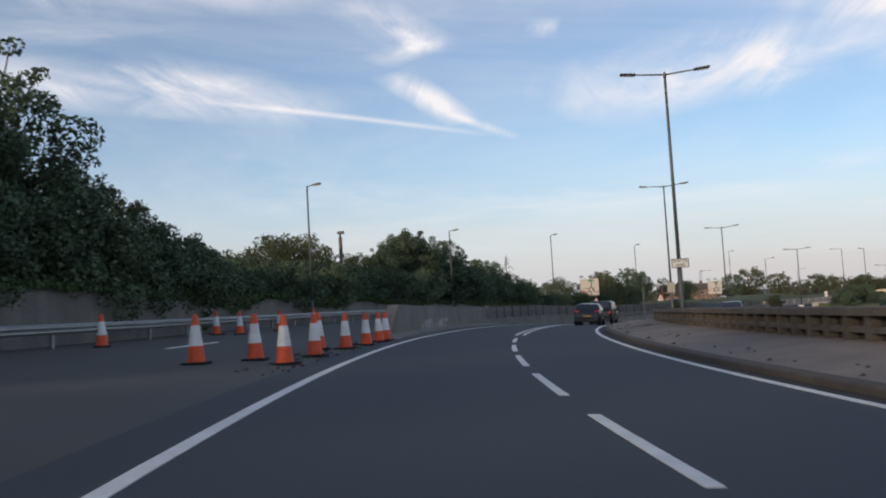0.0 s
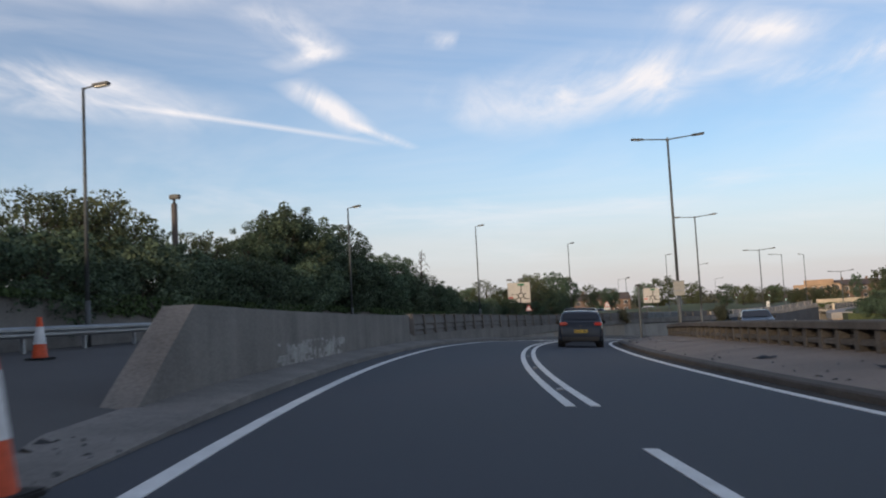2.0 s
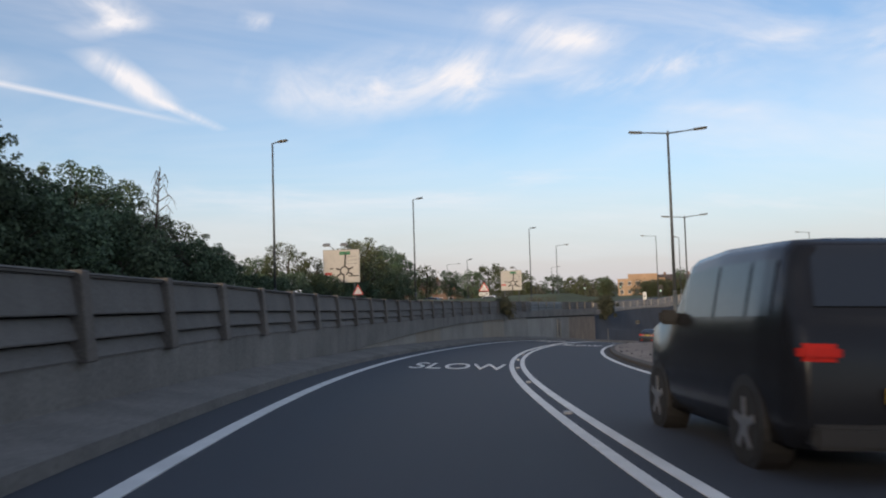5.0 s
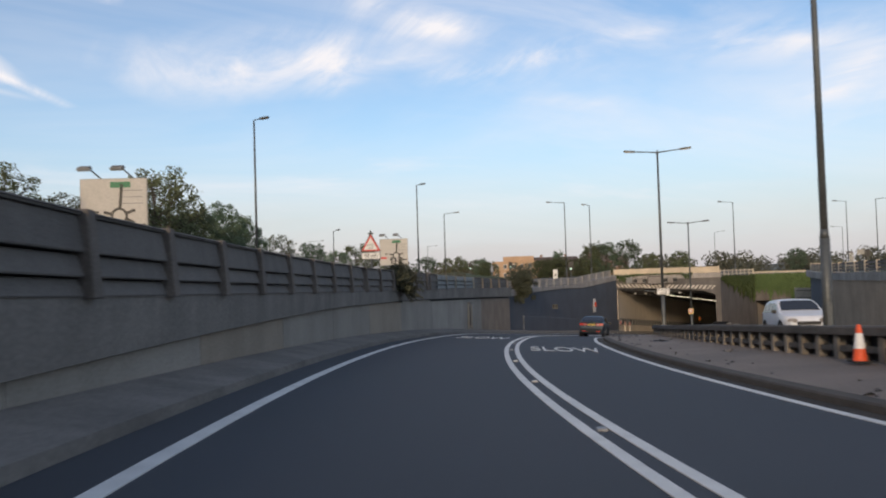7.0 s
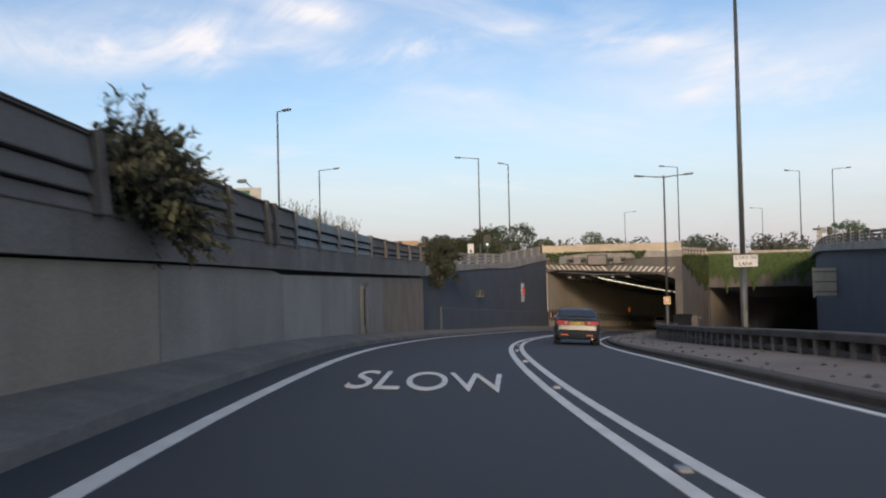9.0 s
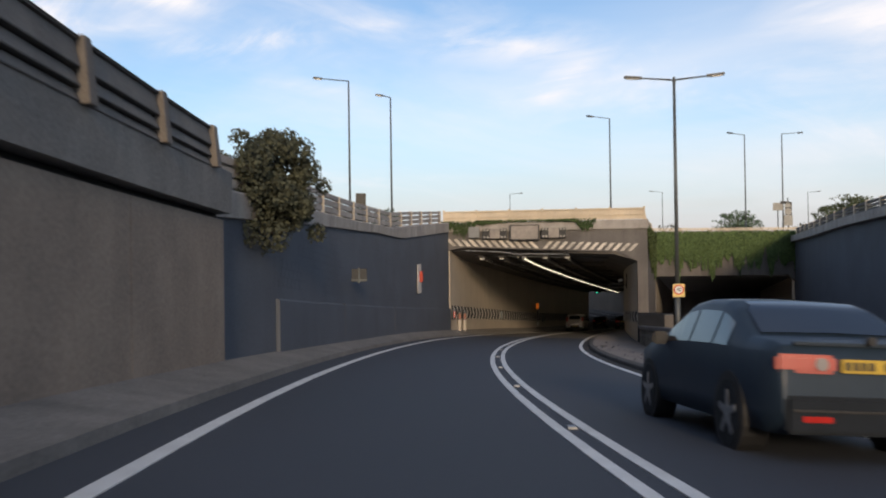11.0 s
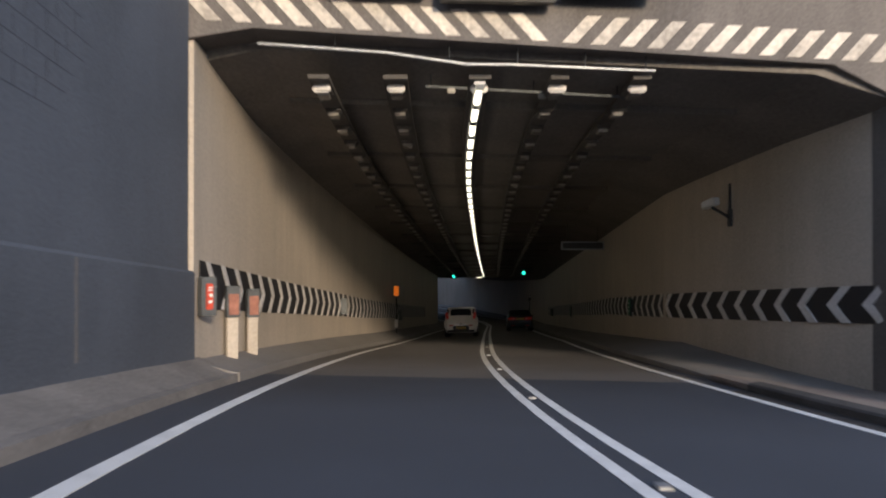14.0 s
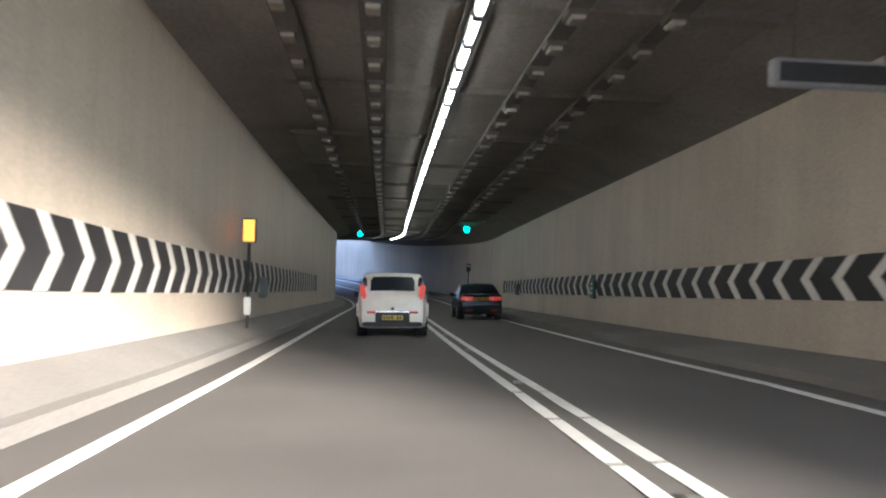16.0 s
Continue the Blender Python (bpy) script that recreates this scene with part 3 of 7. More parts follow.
# cat's eyes between the double lines
stud = None
studs = thing("road_studs", Matrix(), "small metal road studs between the double white lines", "road stud", kind="structure")
for i in range(34):
    s = 38.0 + i * 6.0
    p = stand(s, -1.835, surf(s, -1.835) + 0.012)
    if stud is None:
        stud = part("stud", box(bmesh.new(), 0.1, 0.14, 0.03, bevel=0.008), STEEL, studs)
        stud.matrix_basis = p
    else:
        like("stud", stud, studs, p)

# ---- the left retaining wall ----
def wall_top(s):
    """Foot of the parapet."""
    return ramp(s, [36, 60, 77, 98, 125, 140, 160], [-0.5, -0.62, -0.75, -1.12, -1.45, -1.6, -1.85])


def joint_z(s):
    return ramp(s, [78, 115, 128, 140, 160], [-1.85, -1.85, -2.0, -2.22, -2.64])


def low_wall(s):
    top = ramp(s, [34.0, 34.2, 36.6, 51, 60.6], [-0.95, -0.9, 0.4, 0.24, 0.16])
    return [(WALL_O, surf(s, WALL_O) - 0.3), (WALL_O, top), (WALL_O + 0.45, top), (WALL_O + 0.45, surf(s, WALL_O) - 0.6)]


wall_a = tagged(sweep("wall_ramped", 34.0, 60.6, 0.6, low_wall, CONCRETE), "solid concrete wall with a ramped end and ragged whitewash patches", "wall", kind="structure")
# pale, ragged remains of whitewash on the wall
verts, faces = [], []
for row in range(11):
    for col in range(74):
        s, z = 41.5 + col * 0.1, -1.0 + row * 0.062
        rim = min(1.0, min(col, 73 - col) / 8) * min(1.0, min(row + 1, 11 - row) / 3)
        if abs(col - 38) < 2 or noise.noise((s * 1.1, z * 5.0, 4.0)) + 0.6 * noise.noise((s * 4.0, z * 11.0, 1.0)) < 0.28 - 0.5 * rim:
            continue
        n = len(verts)
        for o in (WALL_O - 0.005, WALL_O + 0.02):
            verts += [at(s, o, z), at(s + 0.1, o, z), at(s + 0.1, o, z + 0.062), at(s, o, z + 0.062)]
        faces += [(n, n + 1, n + 2, n + 3), (n + 4, n + 7, n + 6, n + 5), (n, n + 3, n + 7, n + 4), (n + 1, n + 5, n + 6, n + 2), (n + 3, n + 2, n + 6, n + 7), (n, n + 4, n + 5, n + 1)]
obj("repair_patch", verts, faces, WHITEWASH, wall_a, "pale ragged whitewash patch")


def beam(s):
    b = max(joint_z(s), surf(s, WALL_O) - 0.3)
    t = wall_top(s)
    return [(WALL_O, b), (WALL_O - 0.02, t - 0.03), (WALL_O + 0.02, t), (WALL_O + 0.45, t), (WALL_O + 0.45, b - 0.1), (WALL_O + 0.3, b - 0.1), (WALL_O + 0.3, b)]


tagged(sweep("wall_beam", 60.6, 158.6, 2.0, beam, CONCRETE), "weathered concrete edge beam carrying the parapet", "wall", kind="structure")
wall_low = tagged(sweep("wall_panels", 74, 158.6, 2.0, lambda s: [(WALL_O + 0.28, surf(s, WALL_O) - 0.6), (WALL_O + 0.28, joint_z(s) + 0.02), (WALL_O + 0.4, joint_z(s) + 0.02), (WALL_O + 0.4, surf(s, WALL_O) - 0.6)], JOINT),
                  "grey concrete retaining wall of large stained panels", "wall", kind="structure")
s = 75.1
for k, w in enumerate((4.0, 6.0, 6.0, 6.0, 6.0, 6.0, 6.0, 6.0, 6.5, 7.6, 4.3, 4.3, 5.5, 4.5, 4.7)):
    sweep("panel", s + 0.015, s + w - 0.015, w / 3, lambda q: [(WALL_O + 0.12, surf(q, WALL_O) - 0.1), (WALL_O + 0.12, joint_z(q) - ramp(q, [134.2, 135.2], [0.03, 0.12])), (WALL_O + 0.3, joint_z(q) - ramp(q, [134.2, 135.2], [0.03, 0.12])), (WALL_O + 0.3, surf(q, WALL_O) - 0.1)], BROWN_PANEL if s > 148.5 else TAN_PANEL if k in (2, 5, 8) else PANEL, wall_low)
    s += w
# a narrow framed niche
s_ = 145.65
nz0, nz1 = surf(s_, WALL_O) + 0.12, joint_z(s_) - 0.35
niche = thing("wall_niche", stand(s_, WALL_O + 0.12, nz0, spin=90), "narrow framed niche with a dark slot in the wall", "niche", kind="structure")
for x, w in ((-0.42, 0.16), (0.42, 0.16)):
    part("jamb", box(bmesh.new(), w, 0.12, nz1 - nz0, x, -0.04, (nz1 - nz0) / 2, 0.01), PANEL, niche)
part("head", box(bmesh.new(), 1.0, 0.14, 0.12, 0, -0.05, nz1 - nz0, 0.01), CONCRETE, niche)
part("back", box(bmesh.new(), 0.68, 0.03, nz1 - nz0 - 0.1, 0, -0.012, (nz1 - nz0) / 2), PANEL, niche)
part("slot", box(bmesh.new(), 0.14, 0.02, (nz1 - nz0) * 0.7, 0.08, -0.03, (nz1 - nz0) * 0.55), JOINT, niche, "dark slot")

# parapet of concrete posts and three lapped boards
def par_h(s):
    return ramp(s, [61, 100, 130, 140, 147, 158], [0.9, 0.9, 0.87, 0.8, 0.74, 0.68])


parapet = tagged(new("parapet"), "concrete parapet of tapered posts with three long lapped boards", "parapet", kind="structure")
bm = bmesh.new()
prof = [(-0.17, 0), (0.2, 0), (0.16, 1.0), (-0.1, 1.0)]
ring_a = [bm.verts.new((-0.13 if z < 0.5 else -0.1, y, z)) for y, z in prof]
ring_b = [bm.verts.new((0.13 if z < 0.5 else 0.1, y, z)) for y, z in prof]
bm.faces.new(ring_a[::-1])
bm.faces.new(ring_b)
for i in range(4):
    j = (i + 1) % 4
    bm.faces.new((ring_a[i], ring_a[j], ring_b[j], ring_b[i]))
bmesh.ops.recalc_face_normals(bm, faces=bm.faces[:])
bmesh.ops.bevel(bm, geom=bm.edges[:], offset=0.014, segments=1, affect="EDGES")
post0 = part("post", bm, POST, parapet)
SPACING = 2.67
stations = [61.19 + SPACING * i for i in range(37)]
for i, s in enumerate(stations):
    foot = stand(s, WALL_O + 0.03, wall_top(s) - 0.08) @ pose(0, 0, 0, 0, 0, 90)
    m = foot @ Matrix.Diagonal((1, 1, par_h(s) + 0.02, 1))
    if i == 0:
        post0.matrix_basis = m
    elif 135.0 < s < 147.0:
        post = part("post", box(bmesh.new(), 0.14, 0.2, par_h(s) + 0.05, 0, 0.0, par_h(s) / 2, 0.008), STEEL_RAIL, parapet, "blue-grey steel post")
        post.matrix_basis = foot
    else:
        like("post", post0, parapet, m)
STEEL_BOARDS = ((0.05, 0.3, 0.0), (0.345, 0.6, 0.0), (0.64, 0.98, 0.0))
BOARDS = ((0.02, 0.225, 0.0), (0.247, 0.5, 0.0), (0.525, 0.95, 0.0), (0.95, 1.0, 0.03))
for a, b in zip(stations, stations[1:]):
    steel = 134.0 < a < 146.0
    for z0, z1, proud in STEEL_BOARDS if steel else BOARDS:
        verts, faces = [], []
        torn_off = 0.42 if abs(a - 117.26) < 0.1 and not proud else 0.0
        for s in (a + 0.09, b - 0.09 - torn_off):
            t, h = wall_top(s) - 0.08, par_h(s)
            for o, z in ((-0.035 + proud, z0), (-0.04 + proud, z0 + 0.02), (0.03 - proud * 2, z1 - 0.02), (0.045 - proud * 2, z1), (0.17, z1), (0.15, z0)):
                verts.append(at(s, WALL_O + o, t + z * h))
        faces = [(k, k + 6, (k + 1) % 6 + 6, (k + 1) % 6) for k in range(6)] + [(5, 4, 3, 2, 1, 0), (6, 7, 8, 9, 10, 11)]
        obj("cap" if proud else "board", verts, faces, STEEL_RAIL if steel else RAIL, parapet)
like("post", post0, parapet, stand(133.95, WALL_O + 0.03, wall_top(133.95) - 0.08) @ pose(0, 0, 0, 0, 0, 90) @ Matrix.Diagonal((1, 1, par_h(133.95) + 0.02, 1)))
# added sheet behind the boards: its dark colour is their shadow lines
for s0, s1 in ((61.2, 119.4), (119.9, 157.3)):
    sweep("backing", s0, s1, 2.0, lambda s: [(WALL_O + 0.185, wall_top(s)), (WALL_O + 0.185, wall_top(s) + par_h(s) - 0.14), (WALL_O + 0.23, wall_top(s) + par_h(s) - 0.14), (WALL_O + 0.23, wall_top(s))], GAP_SHADE, parapet, "dark sheet behind the boards, shadow of the gaps put into its colour")

# ---- the dark painted wall up to the portal ----


def coping_z(s):
    """Top of the dark paint."""
    return ramp(s, [158, 166, 171, 178, 183.5, 188, 195.8], [-2.66, -2.48, -2.41, -2.36, -2.46, -2.23, -1.78])


def coping_top(s):
    return ramp(s, [158, 166, 172, 178.5, 181.6, 184.5, 188.8, 195.8], [-2.09, -2.02, -2.04, -2.01, -2.03, -1.83, -1.59, -1.2])


def dark_o(s):
    return ramp(s, [158.6, 163, 196], [3.75, 3.45, 3.2])


tagged(sweep("wall_dark", 158.6, 195.6, 1.0, lambda s: [(dark_o(s), surf(s, 3.3) - 0.3), (dark_o(s), coping_z(s)), (dark_o(s) + 0.6, coping_z(s)), (dark_o(s) + 0.6, surf(s, 3.3) - 0.6)], BLUE_WALL),
       "tall retaining wall painted dark slate blue", "wall", kind="structure")
tagged(sweep("wall_ledge", 163, 195.6, 1.5, lambda s: [(dark_o(s) - 0.1, surf(s, 3.3) - 0.2), (dark_o(s) - 0.1, road_z(s) + ramp(s, [163, 185, 196], [1.64, 1.66, 1.75]) - 0.04), (dark_o(s) - 0.07, road_z(s) + ramp(s, [163, 185, 196], [1.64, 1.66, 1.75])), (dark_o(s) + 0.1, road_z(s) + ramp(s, [163, 185, 196], [1.64, 1.66, 1.75])), (dark_o(s) + 0.1, surf(s, 3.3) - 0.4)], BLUE_WALL),
       "low dark painted plinth with a pale worn upper edge", "wall", kind="structure")


def coping(s):
    b, t = coping_z(s), coping_top(s)
    o = dark_o(s)
    return [(o - 0.1, b), (o - 0.12, t - 0.04), (o - 0.08, t), (o + 0.5, t), (o + 0.5, b)]


tagged(sweep("wall_coping", 158.6, 195.4, 1.0, coping, COPING), "pale weathered concrete coping on top of the dark wall", "coping", kind="structure")
# faint block courses on the dark wall
verts, faces = [], []


def joint_bar(s0, s1, h0, h1):
    n = len(verts)
    for s in (s0, s1):
        for o in (-0.003, 0.02):
            for h in (h0, h1):
                verts.append(at(s, dark_o(s) + o, road_z(s) + h))
    faces.extend([(n, n + 1, n + 5, n + 4), (n + 2, n + 6, n + 7, n + 3), (n, n + 4, n + 6, n + 2), (n + 1, n + 3, n + 7, n + 5), (n, n + 2, n + 3, n + 1), (n + 4, n + 5, n + 7, n + 6)])


for row in range(11):
    h = 1.95 + row * 0.225
    for col in range(64):
        s = 163.3 + col * 0.45 + 0.225 * (row % 2)
        if road_z(s) + h + 0.25 > coping_z(s) or noise.noise((s * 0.35, h * 0.9, 2.0)) < -0.05 + 0.012 * (s - 163):
            continue
        joint_bar(s, s + 0.44, h, h + 0.01)
        joint_bar(s, s + 0.012, h, h + 0.22)
obj("block_joints", verts, faces, SCORE, bpy.data.objects["wall_dark"], "faint scored block courses")
for q in (171.6, 181.4, 191.2):
    sweep("joint", q, q + 0.05, 0.05, lambda s: [(dark_o(s) - 0.104, road_z(s) + 0.6), (dark_o(s) - 0.104, road_z(s) + 1.66), (dark_o(s) + 0.02, road_z(s) + 1.66), (dark_o(s) + 0.02, road_z(s) + 0.6)], BEAM, bpy.data.objects["wall_ledge"])
rail_a = tagged(new("ramp_railing"), "metal and concrete railing on the wall coping", "railing", kind="structure")
st = [159.4 + 2.45 * i for i in range(15)]
base = None
for s in st:
    t = coping_top(s)
    m = stand(s, dark_o(s) + 0.12, t - 0.01)
    if base is None:
        base = part("post", box(bmesh.new(), 0.16, 0.2, 0.71, 0, 0, 0.355, 0.012), WARM_RAIL, rail_a)
        base.matrix_basis = m
    else:
        like("post", base, rail_a, m)
for k, (z0, z1) in enumerate(((0.08, 0.26), (0.31, 0.48), (0.54, 0.69))):
    for a, b in zip(st, st[1:]):
        verts = []
        for s in (a + 0.06, b - 0.06):
            t = coping_top(s)
            o = dark_o(s) + 0.12
            verts += [at(s, o - 0.06, t + z0), at(s, o - 0.06, t + z1), at(s, o + 0.06, t + z1), at(s, o + 0.06, t + z0)]
        obj("rail", verts, [(0, 4, 5, 1), (1, 5, 6, 2), (2, 6, 7, 3), (3, 7, 4, 0), (3, 2, 1, 0), (4, 5, 6, 7)], COPING, rail_a)

# ---- central barrier ----
BAR_O = -8.3
barrier = tagged(new("barrier"), "low concrete barrier of two beams on many short posts", "barrier", kind="structure")


def bar_z(s):
    return road_z(s) + ramp(s, [0, 30, 60, 105, 130, 145, 160, 178, 195], [0.72, 0.66, 0.6, 0.62, 0.36, 0.42, 0.55, 0.72, 0.72])


n_bar = 64
edges_ = [-12 + (196.0 + 12) * i / n_bar for i in range(n_bar + 1)]
for a, b in zip(edges_, edges_[1:]):
    for name, z0, z1, half in (("top_beam", -0.17, 0.0, 0.19), ("lower_beam", -0.5, -0.38, 0.1)):
        verts = []
        for s in (a + 0.006, b - 0.006):
            t = bar_z(s)
            verts += [at(s, BAR_O + half, t + z0), at(s, BAR_O + half, t + z1 - 0.03), at(s, BAR_O + half - 0.03, t + z1), at(s, BAR_O - half, t + z1), at(s, BAR_O - half, t + z0)]
        obj(name, verts, [(0, 5, 6, 1), (1, 6, 7, 2), (2, 7, 8, 3), (3, 8, 9, 4), (4, 9, 5, 0), (4, 3, 2, 1, 0), (5, 6, 7, 8, 9)], BARRIER, barrier)
# added dark sheet, the shade between the barrier posts put into its colour
sweep("recess", -12, 196, 2.0, lambda s: [(BAR_O - 0.1, bar_z(s) - 1.3), (BAR_O - 0.1, bar_z(s) - 0.1), (BAR_O - 0.16, bar_z(s) - 0.1), (BAR_O - 0.16, bar_z(s) - 1.3)], GAP_SHADE, barrier, "dark sheet added behind the posts, shade put into its colour")
bp = {}
for i in range(208):
    s = -11.6 + i * 1.0
    t = bar_z(s)
    m = stand(s, BAR_O, t - 1.3)
    mat = BARRIER if s < 98 else BARRIER_POST
    if mat not in bp:
        bp[mat] = part("post", box(bmesh.new(), 0.24, 0.22, 1.12, 0, 0, 0.56, 0.01), mat, barrier, "" if s < 98 else "paler worn post")
        bp[mat].matrix_basis = m
    else:
        like("post", bp[mat], barrier, m)

# ---- main portal ----
PL, PR = at(195.6, 3.2), at(196.4, -8.4)  # the ends of the portal's face
face_dir = (Vector((PR.x, PR.y, 0)) - Vector((PL.x, PL.y, 0)))
FACE_W = face_dir.length
face_dir.normalize()
face_turn = math.degrees(math.atan2(face_dir.y, face_dir.x))
FACE = Matrix.Translation((PL.x, PL.y, 0)) @ pose(0, 0, 0, 0, 0, face_turn)  # x along the face to the right, y into the hill, z up
ROAD_P = road_z(195.8)
OPEN_T = ROAD_P + 5.2  # underside of the lintel
DECK_T = DECK_Z + 0.3


def open_z(x):
    """Edge of the lintel, which follows the crossfall of the road."""
    return OPEN_T + 0.33 - 0.043 * x


def face_box(name, x0, x1, z0, z1, y0, y1, material, parent=None, bevel=0.0, label=""):
    ob = part(name, box(bmesh.new(), x1 - x0, y1 - y0, z1 - z0, (x0 + x1) / 2, (y0 + y1) / 2, (z0 + z1) / 2, bevel), material, parent, label)
    ob.matrix_basis = FACE
    return ob


def on_face(x, y, z, spin=0.0):
    return FACE @ pose(x, y, z, 0, 0, spin)


lintel = bmesh.new()
poly(lintel, [(-0.6, DECK_T - 0.55), (FACE_W + 0.35, DECK_T - 0.55), (FACE_W + 0.35, ROAD_P - 0.6), (FACE_W - 0.25, ROAD_P - 0.6), (FACE_W - 0.25, open_z(FACE_W) - 0.5), (FACE_W - 1.4, open_z(FACE_W - 1.4)), (0.95, open_z(0.95)), (0.0, open_z(0) - 0.22), (-0.6, open_z(0) - 0.22)], 1.0)
tagged(part("portal_face", lintel, PORTAL, None), "dark stained concrete portal of the underpass", "portal", kind="structure").matrix_basis = FACE
tagged(face_box("portal_coping", -0.7, FACE_W + 0.42, DECK_T - 0.55, DECK_T, -0.12, 0.6, COPING, None, 0.03), "pale stained concrete coping over the portal", "coping", kind="structure")
# diagonal hazard stripes over the opening
hazard = thing("hazard_stripes", FACE, "faded white diagonal hazard stripes painted over the opening", "marking", kind="structure")
n_st = 24
for i in range(n_st):
    x0 = 0.25 + i * (FACE_W - 0.6) / n_st
    lean = 0.4 if i > n_st * 0.48 else -0.4
    bm = bmesh.new()
    z0, z1 = open_z(x0) + 0.07, open_z(x0) + 0.5
    poly(bm, [(x0, z0), (x0 + 0.24, z0), (x0 + 0.24 + lean, z1), (x0 + lean, z1)], 0.03)
    ob = part("stripe", bm, STRIPE, hazard)
    ob.matrix_basis = pose(0, -0.012, 0)
# railing on the deck edge
deck_rail = thing("deck_railing", FACE, "pale sunlit boarded railing along the deck edge", "railing", kind="structure")
p0 = None
for i in range(7):
    x = -0.3 + i * (FACE_W + 0.5) / 6
    if p0 is None:
        p0 = part("post", box(bmesh.new(), 0.11, 0.14, 0.8, 0, 0, 0.4, 0.01), WARM_RAIL, deck_rail)
        p0.matrix_basis = pose(x, 0.2, DECK_T)
    else:
        like("post", p0, deck_rail, pose(x, 0.2, DECK_T))
for i in range(6):
    w = (FACE_W + 0.5) / 6
    part("panel", box(bmesh.new(), w - 0.02, 0.03, 0.66, -0.3 + (i + 0.5) * w, 0.26, DECK_T + 0.36, 0.006), WARM_RAIL, deck_rail, "pale solid board behind the rails")
for z0, z1 in ((0.03, 0.08), (0.3, 0.38), (0.64, 0.72)):
    part("rail", box(bmesh.new(), FACE_W + 0.6, 0.06, z1 - z0, FACE_W / 2 - 0.05, 0.2, DECK_T + (z0 + z1) / 2, 0.01), WARM_RAIL, deck_rail)


def blank_sign(name, x, z, w, h, label, face):
    t = thing(name, on_face(x, -0.3, z), label, "sign")
    part("casing", box(bmesh.new(), w, 0.25, h, bevel=0.02), SIGN_BLACK, t)
    part("face", box(bmesh.new(), w - 0.16, 0.02, h - 0.13, 0, -0.13, 0, 0.004), face, t, "blank unlit face")
    for sx in (-0.3, 0.3):
        part("bracket", box(bmesh.new(), 0.06, 0.3, 0.06, sx * w, 0.2, 0), DARK_STEEL, t)
    return t


VX = 4.7
blank_sign("message_sign", VX, OPEN_T + 1.14, 1.78, 0.94, "large blank message sign above the portal", VMS_FACE)
for k, x in enumerate((VX - 1.8, VX + 1.75)):
    t = thing("lane_signal", on_face(x, -0.3, OPEN_T + 1.1), "dark lane signal box with a square panel and corner lamps", "signal", "portal signals")
    part("casing", box(bmesh.new(), 1.46, 0.2, 0.6, bevel=0.02), SIGN_BLACK, t)
    part("panel", box(bmesh.new(), 0.62, 0.03, 0.6, 0, -0.115, 0, 0.005), VMS_FACE, t)
    for sx in (-1, 1):
        for off in (0.43, 0.62):
            for sz in (-0.22, 0.22):
                bm = tube(bmesh.new(), (sx * off, -0.09, sz), (sx * off, -0.15, sz), 0.07, n=12)
                part("lamp", bm, LAMP_OFF, t)
t = thing("grey_cabinet", on_face(1.62, -0.2, OPEN_T + 1.2), "plain grey square cabinet fixed above the portal", "cabinet")
part("casing", box(bmesh.new(), 0.66, 0.3, 0.66, bevel=0.02), GREY_BOX, t)
# ---- the tunnel ----
TL = 3.15
def ceil_l(s):
    return ramp(s, [196, 200, 235], [5.45, 5.2, 5.05])


def ceil_r(s):
    return ramp(s, [196, 235], [5.02, 5.1])


def right_o(s):
    return ramp(s, [195, 197, 199, 207, 400], [-8.3, -8.15, -7.75, -6.9, -6.9])


tagged(sweep("tunnel_wall_left", 195.7, 400, 2.5, lambda s: [(TL, road_z(s) - 0.3), (TL, min(road_z(s) + ceil_l(s) - 0.1 + ramp(s, [298, 301], [0, 7.6]), DECK_Z - 0.1)), (TL + 0.4, min(road_z(s) + ceil_l(s) - 0.1 + ramp(s, [298, 301], [0, 7.6]), DECK_Z - 0.1)), (TL + 0.4, road_z(s) - 0.3)], TUNNEL_WALL), "cream tunnel wall streaked with grime", "wall", kind="structure")
tagged(sweep("tunnel_wall_right", 196.75, 400, 2.5, lambda s: [(right_o(s), road_z(s) - 0.8), (right_o(s), min(road_z(s) + ramp(s, [298, 301], [4.6, 12.6]), DECK_Z - 0.1)), (right_o(s) - 0.4, min(road_z(s) + ramp(s, [298, 301], [4.6, 12.6]), DECK_Z - 0.1)), (right_o(s) - 0.4, road_z(s) - 0.8)], TUNNEL_WALL), "cream tunnel wall streaked with grime", "wall", kind="structure")
tagged(sweep("ceiling", 196.5, 300, 2.5, lambda s: [(TL + 0.2, road_z(s) + ceil_l(s) - 0.24), (TL - 0.9, road_z(s) + ceil_l(s)), (right_o(s) + 1.4, road_z(s) + ceil_r(s)), (right_o(s) - 0.2, road_z(s) + 4.5), (right_o(s) - 0.2, road_z(s) + 5.8), (TL + 0.2, road_z(s) + 5.8)], CEILING), "sooty dark concrete tunnel ceiling with shallow beams", "ceiling", kind="structure")
def tunnel_verge_l(s):
    return [(2.42, surf(s, 2.42) - 0.2), (2.42, surf(s, 2.42) + 0.14), (2.58, surf(s, 2.58) + 0.16), (TL + 0.1, road_z(s) + 0.42), (TL + 0.1, road_z(s) - 0.3)]


tagged(sweep("tunnel_verge_left", 195.6, 400, 2.0, tunnel_verge_l, TUNNEL_VERGE), "raised grey verge along the tunnel wall", "verge", kind="structure")


